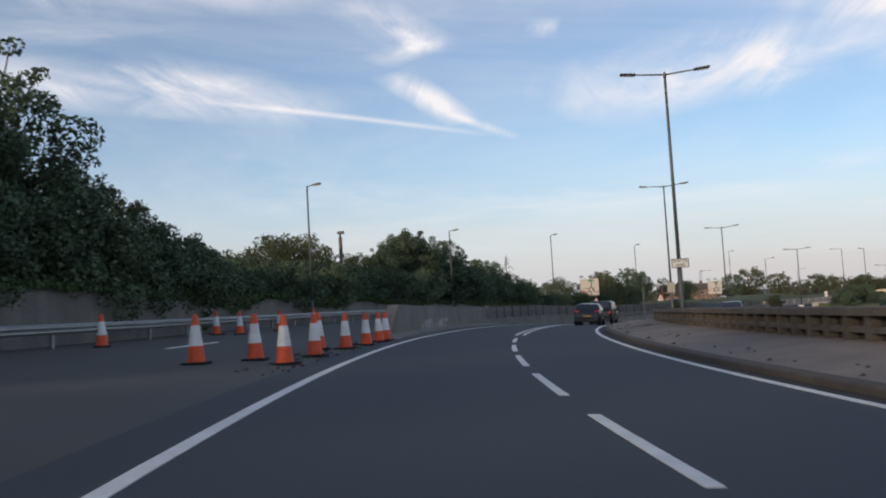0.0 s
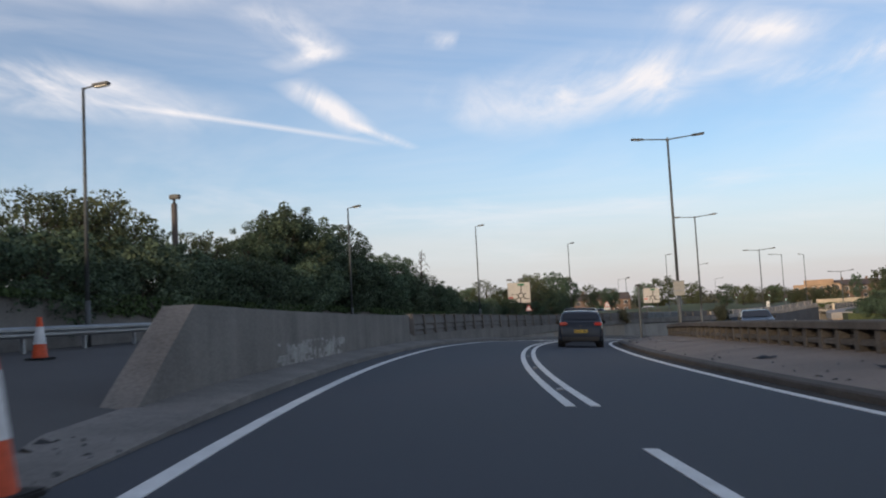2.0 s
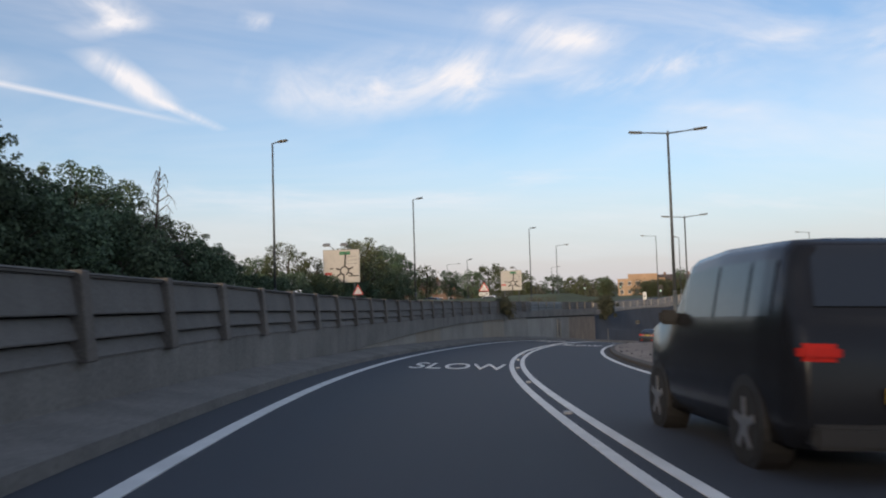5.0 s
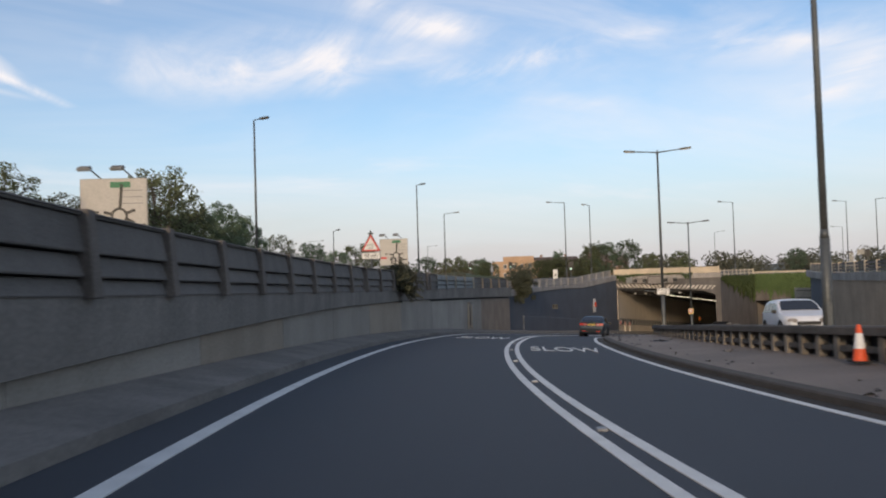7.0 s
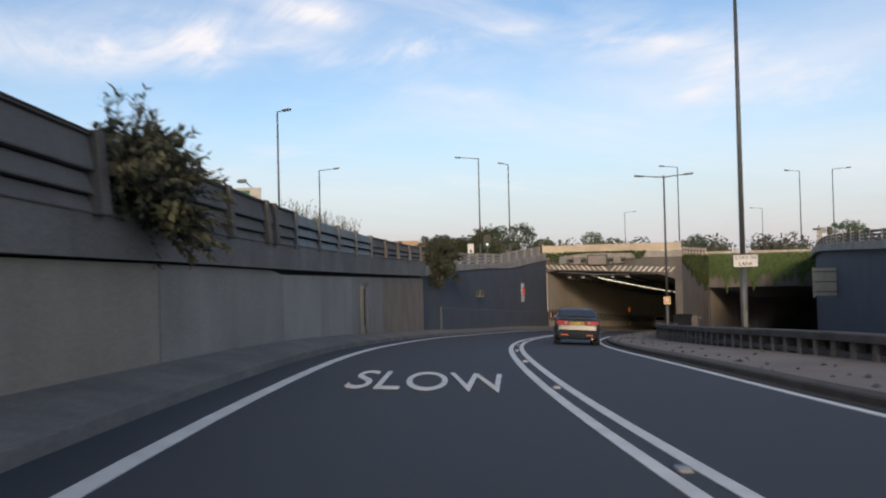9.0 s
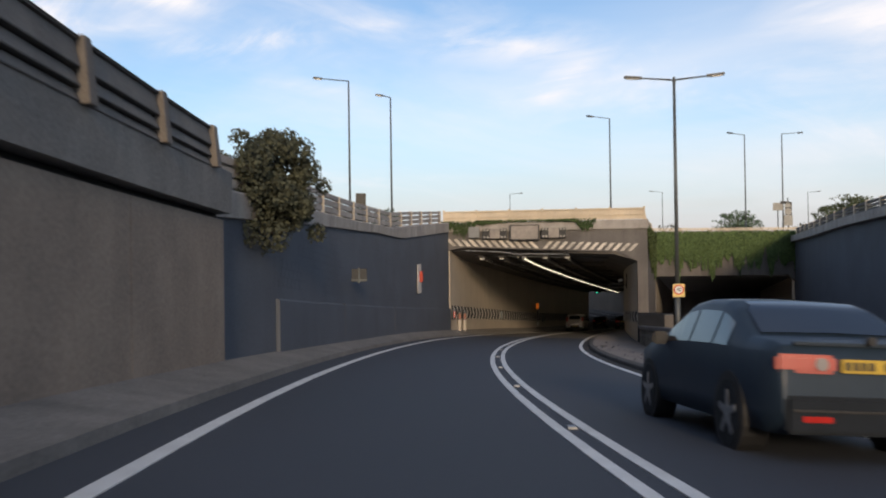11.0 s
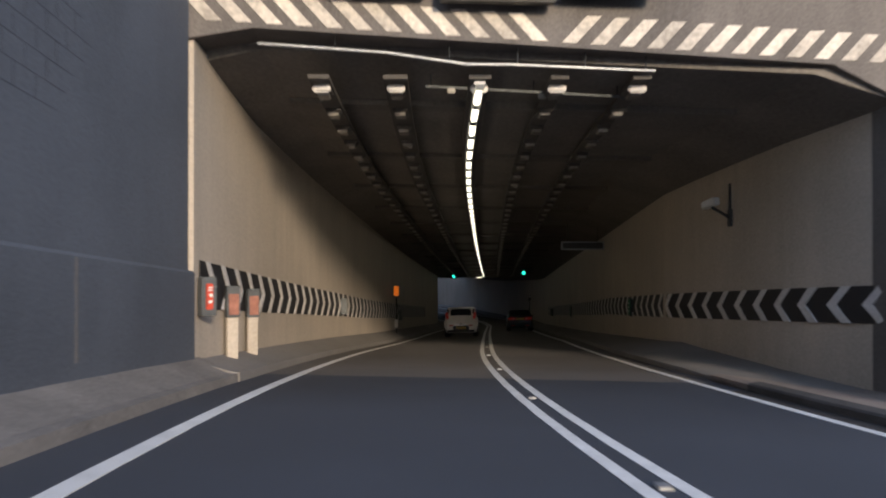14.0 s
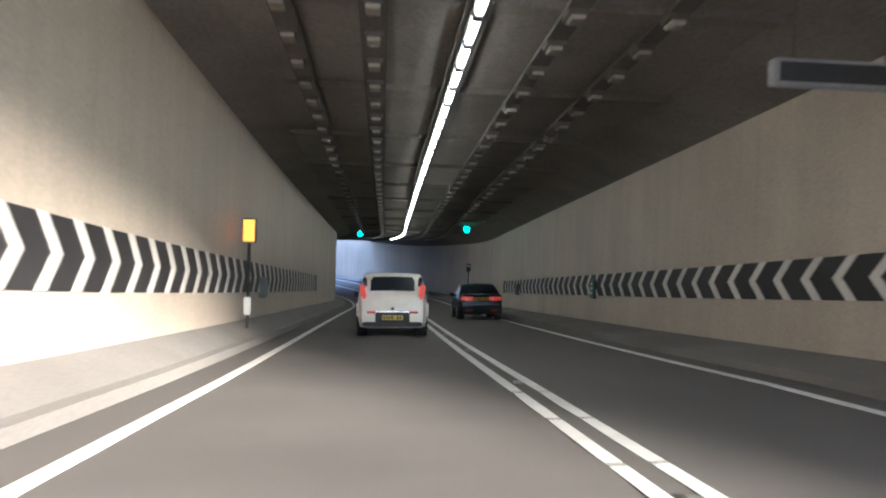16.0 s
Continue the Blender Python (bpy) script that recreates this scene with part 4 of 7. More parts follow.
def tunnel_verge_r(s):
    return [(-5.5, surf(s, -5.5) - 0.2), (-5.5, surf(s, -5.5) + ramp(s, [194.5, 199], [-0.03, 0.12])), (-5.66, surf(s, -5.66) + ramp(s, [194.5, 199], [-0.01, 0.14])), (right_o(s) - 0.1, road_z(s) + ramp(s, [194.5, 206], [-0.45, 0.4])), (right_o(s) - 0.1, road_z(s) - 0.5)]


tagged(sweep("tunnel_verge_right", 194.5, 400, 2.0, tunnel_verge_r, TUNNEL_VERGE), "raised grey verge along the tunnel wall", "verge", kind="structure")
# ceiling ribs across, and the long cable trays
for k in range(20):
    s = 199 + k * 5.0
    sweep("rib_row", s, s + 0.35, 0.35, lambda q: [(TL - 0.9, road_z(q) + ceil_l(q) - 0.1), (right_o(q) + 1.4, road_z(q) + ceil_r(q) - 0.1), (right_o(q) + 1.4, road_z(q) + 5.3), (TL - 0.9, road_z(q) + 5.5)], BEAM, bpy.data.objects["ceiling"])


def tray(o, w):
    return tagged(sweep("cable_tray", 196.5, 298, 2.5, lambda s: [(o + w / 2, road_z(s) + 4.93), (o - w / 2, road_z(s) + 4.93), (o - w / 2, road_z(s) + 5.0), (o + w / 2, road_z(s) + 5.0)], TRAY), "dark steel tray carrying lamps under the ceiling", "cable tray", "ceiling trays", "structure")


ROWS = ((1.35, 0.34), (0.1, 0.4), (-1.29, 0.36), (-2.6, 0.3), (-3.95, 0.3))
for o, w in ROWS:
    tr = tray(o, w)
    part("end_box", box(bmesh.new(), 0.3, 0.12, 0.14, 0, 0, 0, 0.03), CHEV_WHITE, tr, "pale rounded end box").matrix_basis = stand(196.88, o, road_z(196.88) + 4.87)
    for k in range(9):
        q = 199.2 + 10 * k
        part("hanger", tube(bmesh.new(), at(q, o, road_z(q) + 4.98), at(q, o, road_z(q) + 5.35), 0.02, n=6), DARK_STEEL, tr)
lit, unlit = None, None
for row, (o, w) in enumerate(ROWS):
    on = row == 2
    gap = 1.32 if on else 1.45
    for k in range(70):
        s = 197.2 + k * gap
        if s > 276:
            break
        pitch = math.degrees(math.atan2(road_z(s + 1) - road_z(s - 1), 2))
        m = stand(s, o, road_z(s) + 4.86) @ pose(0, 0, 0, pitch)
        src = lit if on else unlit
        if src is None:
            t = tagged(new("strip_lamp" if on else "spare_lamp"), "long lit fluorescent lamp on the ceiling" if on else "unlit boxy lamp on the ceiling", "lamp", "lit ceiling lamps" if on else "unlit ceiling lamps")
            L = 1.2 if on else 0.4
            W = 0.11 if on else 0.2
            part("housing", box(bmesh.new(), W + 0.08, L, 0.09, 0, 0, 0.04, 0.015), STEEL if on else TRAY, t)
            part("diffuser", box(bmesh.new(), W, L - (0.14 if on else 0.06), 0.07, 0, 0, -0.03, 0.015), LAMP_ON if on else LAMP_OFF, t)
            for y in (-1, 1) if on else ():
                part("end_cap", box(bmesh.new(), W + 0.02, 0.07, 0.095, 0, y * (L / 2 - 0.035), -0.035, 0.01), POLE, t)
            t.matrix_basis = m
            if on:
                lit = t
            else:
                unlit = t
        else:
            copy_thing(src, m)
# cross bar of lamps just inside the portal
t = thing("portal_lamp_bar", on_face(0, 0.25, 0), "long thin metal bar hung across the tunnel mouth", "lamp bar")
for (x0, d0), (x1, d1) in zip(((1.0, 0.18), (3.0, 0.2), (4.3, 0.31), (5.0, 0.27), (7.35, 0.23)), ((3.0, 0.2), (4.3, 0.31), (5.0, 0.27), (7.35, 0.23))):
    part("bar", tube(bmesh.new(), (x0, 0, open_z(x0) - d0), (x1, 0, open_z(x1) - d1), 0.028), STEEL, t)
for x in (2.2, 4.0, 5.1, 6.2, 7.2):
    part("hanger", tube(bmesh.new(), (x, 0, open_z(x) - 0.24), (x, 0, open_z(x) + 0.02), 0.014, n=6), DARK_STEEL, t)
part("lower_bar", tube(bmesh.new(), (3.7, 1.3, open_z(3.7) - 0.44), (7.3, 1.3, open_z(7.3) - 0.42), 0.03), POLE, t, "dull brown lower bar")
for x in (3.8, 5.6, 7.1):
    part("hanger", tube(bmesh.new(), (x, 1.3, open_z(x) - 0.43), (x, 1.3, open_z(x) + 0.3), 0.014, n=6), DARK_STEEL, t)
for x in (4.15, 5.75):
    part("junction_box", box(bmesh.new(), 0.14, 0.1, 0.09, x, 1.28, open_z(x) - 0.5, 0.01), SIGN_BACK, t, "small pale junction box")


# chevron bands on the tunnel walls
def band(name, side, s0, s1, zlo, zhi, pitch, s_from, wall=None):
    """A dark band with white chevrons that point along the way."""
    o_of = (lambda s: wall) if wall else (lambda s: TL - 0.02) if side > 0 else (lambda s: right_o(s) + 0.02)
    t = tagged(sweep(name, s0, s1, 2.0, lambda s: [(o_of(s), surf(s, o_of(s)) + zlo), (o_of(s), surf(s, o_of(s)) + zhi), (o_of(s) + side * 0.05, surf(s, o_of(s)) + zhi), (o_of(s) + side * 0.05, surf(s, o_of(s)) + zlo)], CHEV_DARK), "black board band with white chevrons along the tunnel wall", "chevron board", kind="structure")
    k = 0
    s = s_from
    while s < s1 - 1.2:
        w = 0.27
        mid = (zlo + zhi) / 2
        verts = []
        for inner in (0, 1):
            for ds, z in ((0, zlo), (0.42, mid), (0, zhi), (w, zhi), (w + 0.42, mid), (w, zlo)):
                q = s + ds
                verts.append(at(q, o_of(q) - side * (0.012 if not inner else -0.02), surf(q, o_of(q)) + z + (0.003 if z == zhi else -0.003 if z == zlo else 0)))
        f = [(0, 1, 4, 5), (1, 2, 3, 4), (6, 11, 10, 7), (7, 10, 9, 8)]
        for i in range(6):
            j = (i + 1) % 6
            f.append((i, j, j + 6, i + 6))
        obj("chevron", verts, f, CHEV_WHITE, t)
        s += pitch
        k += 1
    return t


band("chevron_band_left", 1, 196.0, 250, 1.1, 1.86, 0.98, 196.3)
band("chevron_band_right", -1, 197.2, 256, 1.05, 1.71, 0.98, 196.8)
band("chevron_band_far", -1, 220.0, 246, 1.2, 1.9, 0.98, 220.2, -19.37)


# tunnel fittings
def wall_m(s, side, h, out=0.03):
    """On a wall, front towards the road; side 1 is the left wall."""
    o = TL if side > 0 else right_o(s)
    return stand(s, o - side * out, road_z(s) + h, spin=90 if side > 0 else -90)


for s, w, h, z in ((195.9, 0.13, 0.6, 1.37),):
    t = thing("fire_post", stand(s, TL - 0.14, road_z(s) + z, spin=40), "red emergency box in a grey steel frame on tunnel wall", "emergency box", "emergency boxes")
    part("frame", box(bmesh.new(), w + 0.12, 0.16, h, 0, -0.03, 0, 0.01), POLE, t)
    part("door", box(bmesh.new(), w - 0.02, 0.05, h - 0.2, 0, -0.12, 0, 0.01), PHONE_RED, t, "red door")
    for x, q, bw, bh in ((0, 0.14, 0.07, 0.02), (0, 0.1, 0.07, 0.02), (0.01, 0.02, 0.05, 0.05), (0, -0.08, 0.06, 0.05)):
        part("label", box(bmesh.new(), bw, 0.01, bh, x, -0.148, q), SIGN_WHITE, t)
for s in (197.5, 199.1):
    t = thing("service_box", stand(s, TL - 0.17, road_z(s) + 0.3, spin=35), "rusty grey steel box on a post against tunnel wall", "service box", "boxes on posts")
    part("channel", box(bmesh.new(), 0.2, 0.1, 0.76, 0, 0.02, 0.38, 0.01), TUNNEL_WALL, t, "cream concrete post")
    casing = part("box", box(bmesh.new(), 0.24, 0.14, 0.52, 0, 0, 1.0, 0.015), POLE, t)
    part("door", box(bmesh.new(), 0.18, 0.02, 0.36, 0, -0.075, 0.97, 0.006), RUST, casing, "rusty brown door")
    part("cap", box(bmesh.new(), 0.26, 0.16, 0.03, 0, 0, 1.27, 0.01), POLE, t)
for s, side, z in ((211.9, 1, 1.42), (231.0, 1, 1.15), (250.1, -1, 1.4)):
    t = thing("wall_cabinet", wall_m(s, side, z, 0.1), "grey upright cabinet fixed on the tunnel wall", "cabinet", "wall cabinets")
    part("casing", box(bmesh.new(), 0.28, 0.2, 0.55, 0, 0, 0, 0.02), POLE, t)
    part("door", box(bmesh.new(), 0.23, 0.02, 0.48, 0, -0.105, 0, 0.01), GREY_BOX, t)
for s in (212.9, 234.6):
    t = thing("exit_sign", wall_m(s, -1, 1.42, 0.06), "small dark green exit sign board on tunnel wall", "sign", "exit signs")
    part("board", box(bmesh.new(), 0.55, 0.08, 0.62, 0, 0, 0, 0.015), DARK_STEEL, t)
    part("panel", box(bmesh.new(), 0.42, 0.02, 0.5, 0, -0.045, 0), SIGN_GREEN, t)
    for k in range(3):
        part("mark", box(bmesh.new(), 0.22, 0.01, 0.06, 0, -0.058, -0.14 + 0.14 * k), SIGN_WHITE, t)
# amber lit sign on a post
t = thing("amber_signal", stand(227.2, 2.86, surf(227.2, 2.86) + 0.2), "lit amber box signal on a slim post by the wall", "signal")
part("post", tube(bmesh.new(), (0, 0, 0), (0, 0, 2.1), 0.04), DARK_STEEL, t)
part("casing", box(bmesh.new(), 0.3, 0.2, 0.55, 0, 0, 2.3, 0.02), DARK_STEEL, t)
part("lens", box(bmesh.new(), 0.24, 0.03, 0.48, 0, -0.11, 2.3, 0.01), ORANGE_LIT, t, "lit amber lens")
part("panel", box(bmesh.new(), 0.16, 0.05, 0.4, 0, -0.04, 0.6, 0.01), SIGN_WHITE, t)
for s, o in ((266.0, 1.55), (258.0, -4.85)):
    t = thing("lane_light", stand(s, o, road_z(s) + 4.85), "lit green lane signal hung from the ceiling", "signal", "green lane signals")
    part("casing", box(bmesh.new(), 0.5, 0.22, 0.5, 0, 0, 0, 0.03), DARK_STEEL, t)
    part("lens", tube(bmesh.new(), (0, -0.1, 0), (0, -0.13, 0), 0.16, n=20), GREEN_LIT, t, "lit green lens")
    part("hanger", tube(bmesh.new(), (0, 0, 0.2), (0, 0, 0.42), 0.03), DARK_STEEL, t)
t = thing("marker_post", stand(264.0, -5.62, surf(264.0, -5.62) + 0.12), "slim dark post with a small box head on the tunnel verge", "post")
part("post", tube(bmesh.new(), (0, 0, 0), (0, 0, 2.3), 0.05), DARK_STEEL, t)
part("head", box(bmesh.new(), 0.26, 0.2, 0.5, 0, 0, 2.5, 0.02), DARK_STEEL, t)
part("lens", box(bmesh.new(), 0.18, 0.03, 0.12, 0, -0.11, 2.62, 0.01), SIGN_WHITE, t)
t = thing("message_board", stand(218.0, -5.75, road_z(218.0) + 4.0), "long dark message board hung beside the tunnel wall", "sign")
part("casing", box(bmesh.new(), 1.75, 0.22, 0.34, 0, 0, 0, 0.02), STEEL, t)
part("face", box(bmesh.new(), 1.62, 0.02, 0.24, 0, -0.115, 0), DARK_STEEL, t)
for x in (-0.6, 0.6):
    part("hanger", tube(bmesh.new(), (x, 0, 0.15), (x, 0, 0.98), 0.014, n=8), TRAY, t)
t = thing("tunnel_camera", wall_m(202.6, -1, 3.55, 0.0), "white box camera on a dark bracket on tunnel wall", "camera")
part("plate", box(bmesh.new(), 0.22, 0.06, 0.4, 0, -0.03, -0.2, 0.01), DARK_STEEL, t)
part("arm", tube(bmesh.new(), (0, -0.03, -0.2), (0, -0.45, 0.05), 0.035), DARK_STEEL, t)
part("housing", box(bmesh.new(), 0.5, 0.18, 0.18, -0.1, -0.45, 0.14, 0.02, pose(0, 0, 0, 0, -12, 20)), SIGN_WHITE, t, "white camera housing")
part("pole", tube(bmesh.new(), (0, -0.03, 0), (0, -0.03, 0.6), 0.03), DARK_STEEL, t)

# ---- opposite side: far wall, second portal ----
FAR_O = -20.4
def far_top(s):
    return ramp(s, [60, 100, 151, 170, 185, 195, 205, 218], [-0.9, -1.25, -1.43, -1.3, -1.25, -1.5, -1.83, -2.0])


tagged(sweep("wall_far", 96, 150, 3.0, lambda s: [(FAR_O + 1.2, road_z(s) - 0.6), (FAR_O + 1.2, far_top(s) - 0.45), (FAR_O + 0.4, far_top(s) - 0.45), (FAR_O + 0.4, road_z(s) - 0.6)], FAR_PANEL), "tan concrete retaining wall beyond the opposite road", "wall", kind="structure")
tagged(sweep("wall_far_dark", 150, 218.4, 2.0, lambda s: [(FAR_O + ramp(s, [150, 154], [1.2, 0.9]), road_z(s) - 0.6), (FAR_O + ramp(s, [150, 154], [1.2, 0.9]), far_top(s) - 0.45), (FAR_O - 0.4, far_top(s) - 0.45), (FAR_O - 0.4, road_z(s) - 0.6)], BLUE_WALL), "dark slate-blue painted retaining wall beyond the opposite road", "wall", kind="structure")
tagged(sweep("wall_far_coping", 96, 218.4, 2.0, lambda s: [(FAR_O + 1.25, far_top(s) - 0.45), (FAR_O + 1.25, far_top(s)), (FAR_O - 0.2, far_top(s)), (FAR_O - 0.2, far_top(s) - 0.45)], COPING), "pale concrete coping on the far wall", "coping", kind="structure")
far_rail = tagged(new("far_railing"), "concrete railing with close posts on the far wall", "railing", kind="structure")
fp = None
sts = [118 + 2.6 * i for i in range(39)]
for s in sts:
    m = stand(s, FAR_O + 0.8, far_top(s) - 0.01)
    if fp is None:
        fp = part("post", box(bmesh.new(), 0.2, 0.2, 0.64, 0, 0, 0.32, 0.012), WARM_RAIL, far_rail, "pale post")
        fp.matrix_basis = m
    else:
        like("post", fp, far_rail, m)
for a, b in zip(sts, sts[1:]):
    for z0, z1 in ((0.07, 0.2), (0.26, 0.38), (0.45, 0.585)):
        verts = []
        for s in (a + 0.08, b - 0.08):
            t = far_top(s)
            verts += [at(s, FAR_O + 0.86, t + z0), at(s, FAR_O + 0.86, t + z1), at(s, FAR_O + 0.72, t + z1), at(s, FAR_O + 0.72, t + z0)]
        obj("rail", verts, [(0, 4, 5, 1), (1, 5, 6, 2), (2, 6, 7, 3), (3, 7, 4, 0), (3, 2, 1, 0), (4, 5, 6, 7)], RAIL, far_rail)
# second portal, set further back
QL, QR = at(213.0, -8.9), at(218.0, -20.0)
qd = Vector((QR.x - QL.x, QR.y - QL.y, 0))
QW = qd.length
FACE2 = Matrix.Translation((QL.x, QL.y, 0)) @ pose(0, 0, 0, 0, 0, math.degrees(math.atan2(qd.y, qd.x)))
R2 = road_z(216) - 0.2
OPEN2 = R2 + 4.9
bm = bmesh.new()
poly(bm, [(-0.5, DECK_T - 0.5), (QW + 0.6, DECK_T - 0.5), (QW + 0.6, R2 - 0.5), (QW - 0.3, R2 - 0.5), (QW - 0.3, OPEN2 - 0.6), (QW - 1.2, OPEN2), (0.04, OPEN2), (0.04, R2 - 0.5), (-0.5, R2 - 0.5)], 0.5)
tagged(part("portal_face_far", bm, PORTAL, None), "dark concrete portal of the opposite carriageway", "portal", kind="structure").matrix_basis = FACE2
tagged(part("portal_coping_far", box(bmesh.new(), QW + 1.2, 0.7, 0.26, QW / 2, 0.2, DECK_T - 0.4, 0.03), COPING, None), "pale coping over the second portal", "coping", kind="structure").matrix_basis = FACE2
t = thing("deck_railing_far", FACE2, "pale two-rail railing on the second portal", "railing", kind="structure")
for i in range(7):
    part("post", box(bmesh.new(), 0.12, 0.12, 0.26, i * QW / 6, 0.3, DECK_T - 0.17, 0.01), WARM_RAIL, t)
for z0, z1 in ((-0.22, -0.13), (-0.1, -0.04)):
    part("rail", box(bmesh.new(), QW + 0.4, 0.06, z1 - z0, QW / 2, 0.3, DECK_T + (z0 + z1) / 2, 0.01), WARM_RAIL, t)
tagged(sweep("far_tunnel_wall_left", 214, 262, 4, lambda s: [(-8.9, road_z(s) - 0.6), (-8.9, road_z(s) + 4.9), (-8.5, road_z(s) + 4.9), (-8.5, road_z(s) - 0.6)], TUNNEL_WALL), "cream wall inside the second tunnel", "wall", kind="structure")
tagged(sweep("far_tunnel_wall_right", 219.4, 262, 4, lambda s: [(-19.4, road_z(s) - 0.6), (-19.4, road_z(s) + 4.9), (-19.8, road_z(s) + 4.9), (-19.8, road_z(s) - 0.6)], TUNNEL_WALL), "cream wall inside the second tunnel", "wall", kind="structure")
verts, faces = [], []
for k in range(9):
    for o, first in ((-8.4, 213.6), (-19.9, 218.5)):
        q = first + (262 - first) * k / 8
        verts += [at(q, o, road_z(q) + 4.75), at(q, o, road_z(q) + 5.2)]
    if k:
        a, b = 4 * k - 4, 4 * k
        faces += [(a, b, b + 2, a + 2), (a + 1, a + 3, b + 3, b + 1), (a, a + 1, b + 1, b), (a + 2, b + 2, b + 3, a + 3)]
faces += [(0, 2, 3, 1), (32, 33, 35, 34)]
tagged(obj("far_tunnel_ceiling", verts, faces, CEILING), "sooty ceiling of the second tunnel", "ceiling", kind="structure")
tagged(sweep("far_tunnel_end", 258, 260, 2, lambda s: [(-8.4, road_z(s) - 0.6), (-8.4, road_z(s) + 5), (-19.9, road_z(s) + 5), (-19.9, road_z(s) - 0.6)], CEILING), "plain dark end of the second tunnel", "wall", kind="structure")
# wall between the two portals
tagged(sweep("wall_between", 196.6, 214.0, 2.0, lambda s: [(ramp(s, [196, 199, 214], [-8.45, -8.7, -8.9]), road_z(s) - 0.6), (ramp(s, [196, 199, 214], [-8.45, -8.7, -8.9]), DECK_T - 0.5), (-8.3, DECK_T - 0.5), (-8.3, road_z(s) - 0.6)], PORTAL), "dark concrete wall between the two tunnel mouths", "wall", kind="structure")
t = thing("deck_railing_side", pose(0, 0, 0), "pale low post and rail fence along the deck edge", "railing", kind="structure")
side_s = [197.2 + 2.05 * i for i in range(9)]
for s in side_s:
    part("post", box(bmesh.new(), 0.13, 0.13, 0.85, 0, 0, 0.425, 0.01), WARM_RAIL, t).matrix_basis = stand(s, -8.62, DECK_T - 0.5)
for z0, z1 in ((0.28, 0.4), (0.62, 0.76)):
    verts = [at(s, o, DECK_T - 0.5 + z) for s in (side_s[0], side_s[-1]) for o, z in ((-8.65, z0), (-8.65, z1), (-8.57, z1), (-8.57, z0))]
    obj("rail", verts, [(0, 4, 5, 1), (1, 5, 6, 2), (2, 6, 7, 3), (3, 7, 4, 0), (3, 2, 1, 0), (4, 5, 6, 7)], WARM_RAIL, t)
# blunt pier end with chevrons
t = thing("pier_nose", stand(195.2, -8.85, road_z(195.4) - 0.6), "dark blocky end pier between verge and barrier", "pier", kind="structure")
part("block", box(bmesh.new(), 1.5, 1.4, 2.05, 0, 0, 1.025, 0.04), PIER_BLACK, t)
part("cheek", box(bmesh.new(), 0.5, 1.2, 1.98, 1.0, 0.05, 0.99, 0.03), PORTAL, t)
tagged(sweep("far_bank", 92, 219, 3.0, lambda s: [(FAR_O + 0.5, far_top(s) - 0.05), (-25, DECK_Z - 0.06), (-25, DECK_Z - 1.0), (FAR_O + 0.5, far_top(s) - 1.0)], GRASS), "grassy strip on top of the far wall", "ground", kind="structure")
tagged(sweep("tunnel_roof_far", 218.8, 240, 3, lambda s: [(-8.6, DECK_Z - 0.06), (-22, DECK_Z - 0.06), (-22, DECK_Z - 0.5), (-8.6, DECK_Z - 0.5)], SLIP_ASPHALT), "asphalt deck above the second tunnel", "road", kind="structure")
# roof slab over both tunnels carries the roundabout
tagged(sweep("tunnel_roof", 197, 240, 3, lambda s: [(5.5, DECK_Z - 0.05), (-8.4, DECK_Z - 0.05), (-8.4, DECK_Z - 0.5), (5.5, DECK_Z - 0.5)], SLIP_ASPHALT), "asphalt deck above the tunnel mouth", "road", kind="structure")

# ---- lamp posts ----
def twin_lamp(m, h, label):
    t = thing("street_lamp", m, label, "street lamp", "twin street lamps")
    bm = bmesh.new()
    tube(bm, (0, 0, 0), (0, 0, 2.6), 0.115, 0.11, 12)
    tube(bm, (0, 0, 2.6), (0, 0, 2.8), 0.11, 0.085, 12)
    tube(bm, (0, 0, 2.8), (0, 0, h), 0.085, 0.055, 12)
    part("pole", bm, POLE, t, smooth=True)
    part("collar", tube(bmesh.new(), (0, 0, h - 0.1), (0, 0, h + 0.12), 0.08, 0.05, 10), POLE, t)
    for sx in (-1, 1):
        part("arm", tube(bmesh.new(), (0, 0, h), (sx * 1.35, 0, h + 0.12), 0.04, 0.032, 8), POLE, t)
        head = part("head", box(bmesh.new(), 0.72, 0.24, 0.1, sx * 1.62, 0, h + 0.15, 0.03, pose(0, 0, 0, 0, -sx * 5)), DARK_STEEL, t)
        part("lens", box(bmesh.new(), 0.46, 0.17, 0.03, sx * 1.66, 0, h + 0.1, 0.008, pose(0, 0, 0, 0, -sx * 5)), LAMP_OFF, head)
    part("door", box(bmesh.new(), 0.12, 0.02, 0.5, 0, -0.112, 0.9, 0.004), POLE, t)
    return t


LAMP_S = ((39.5, 10.0), (74.0, 9.1), (109.4, 7.85), (143.5, 6.1), (178.5, 3.6))
for s, top in LAMP_S:
    base = verge_z(s) - 0.05
    twin_lamp(stand(s, -8.82, base), top - base, "tall grey twin-armed street lamp behind the barrier")


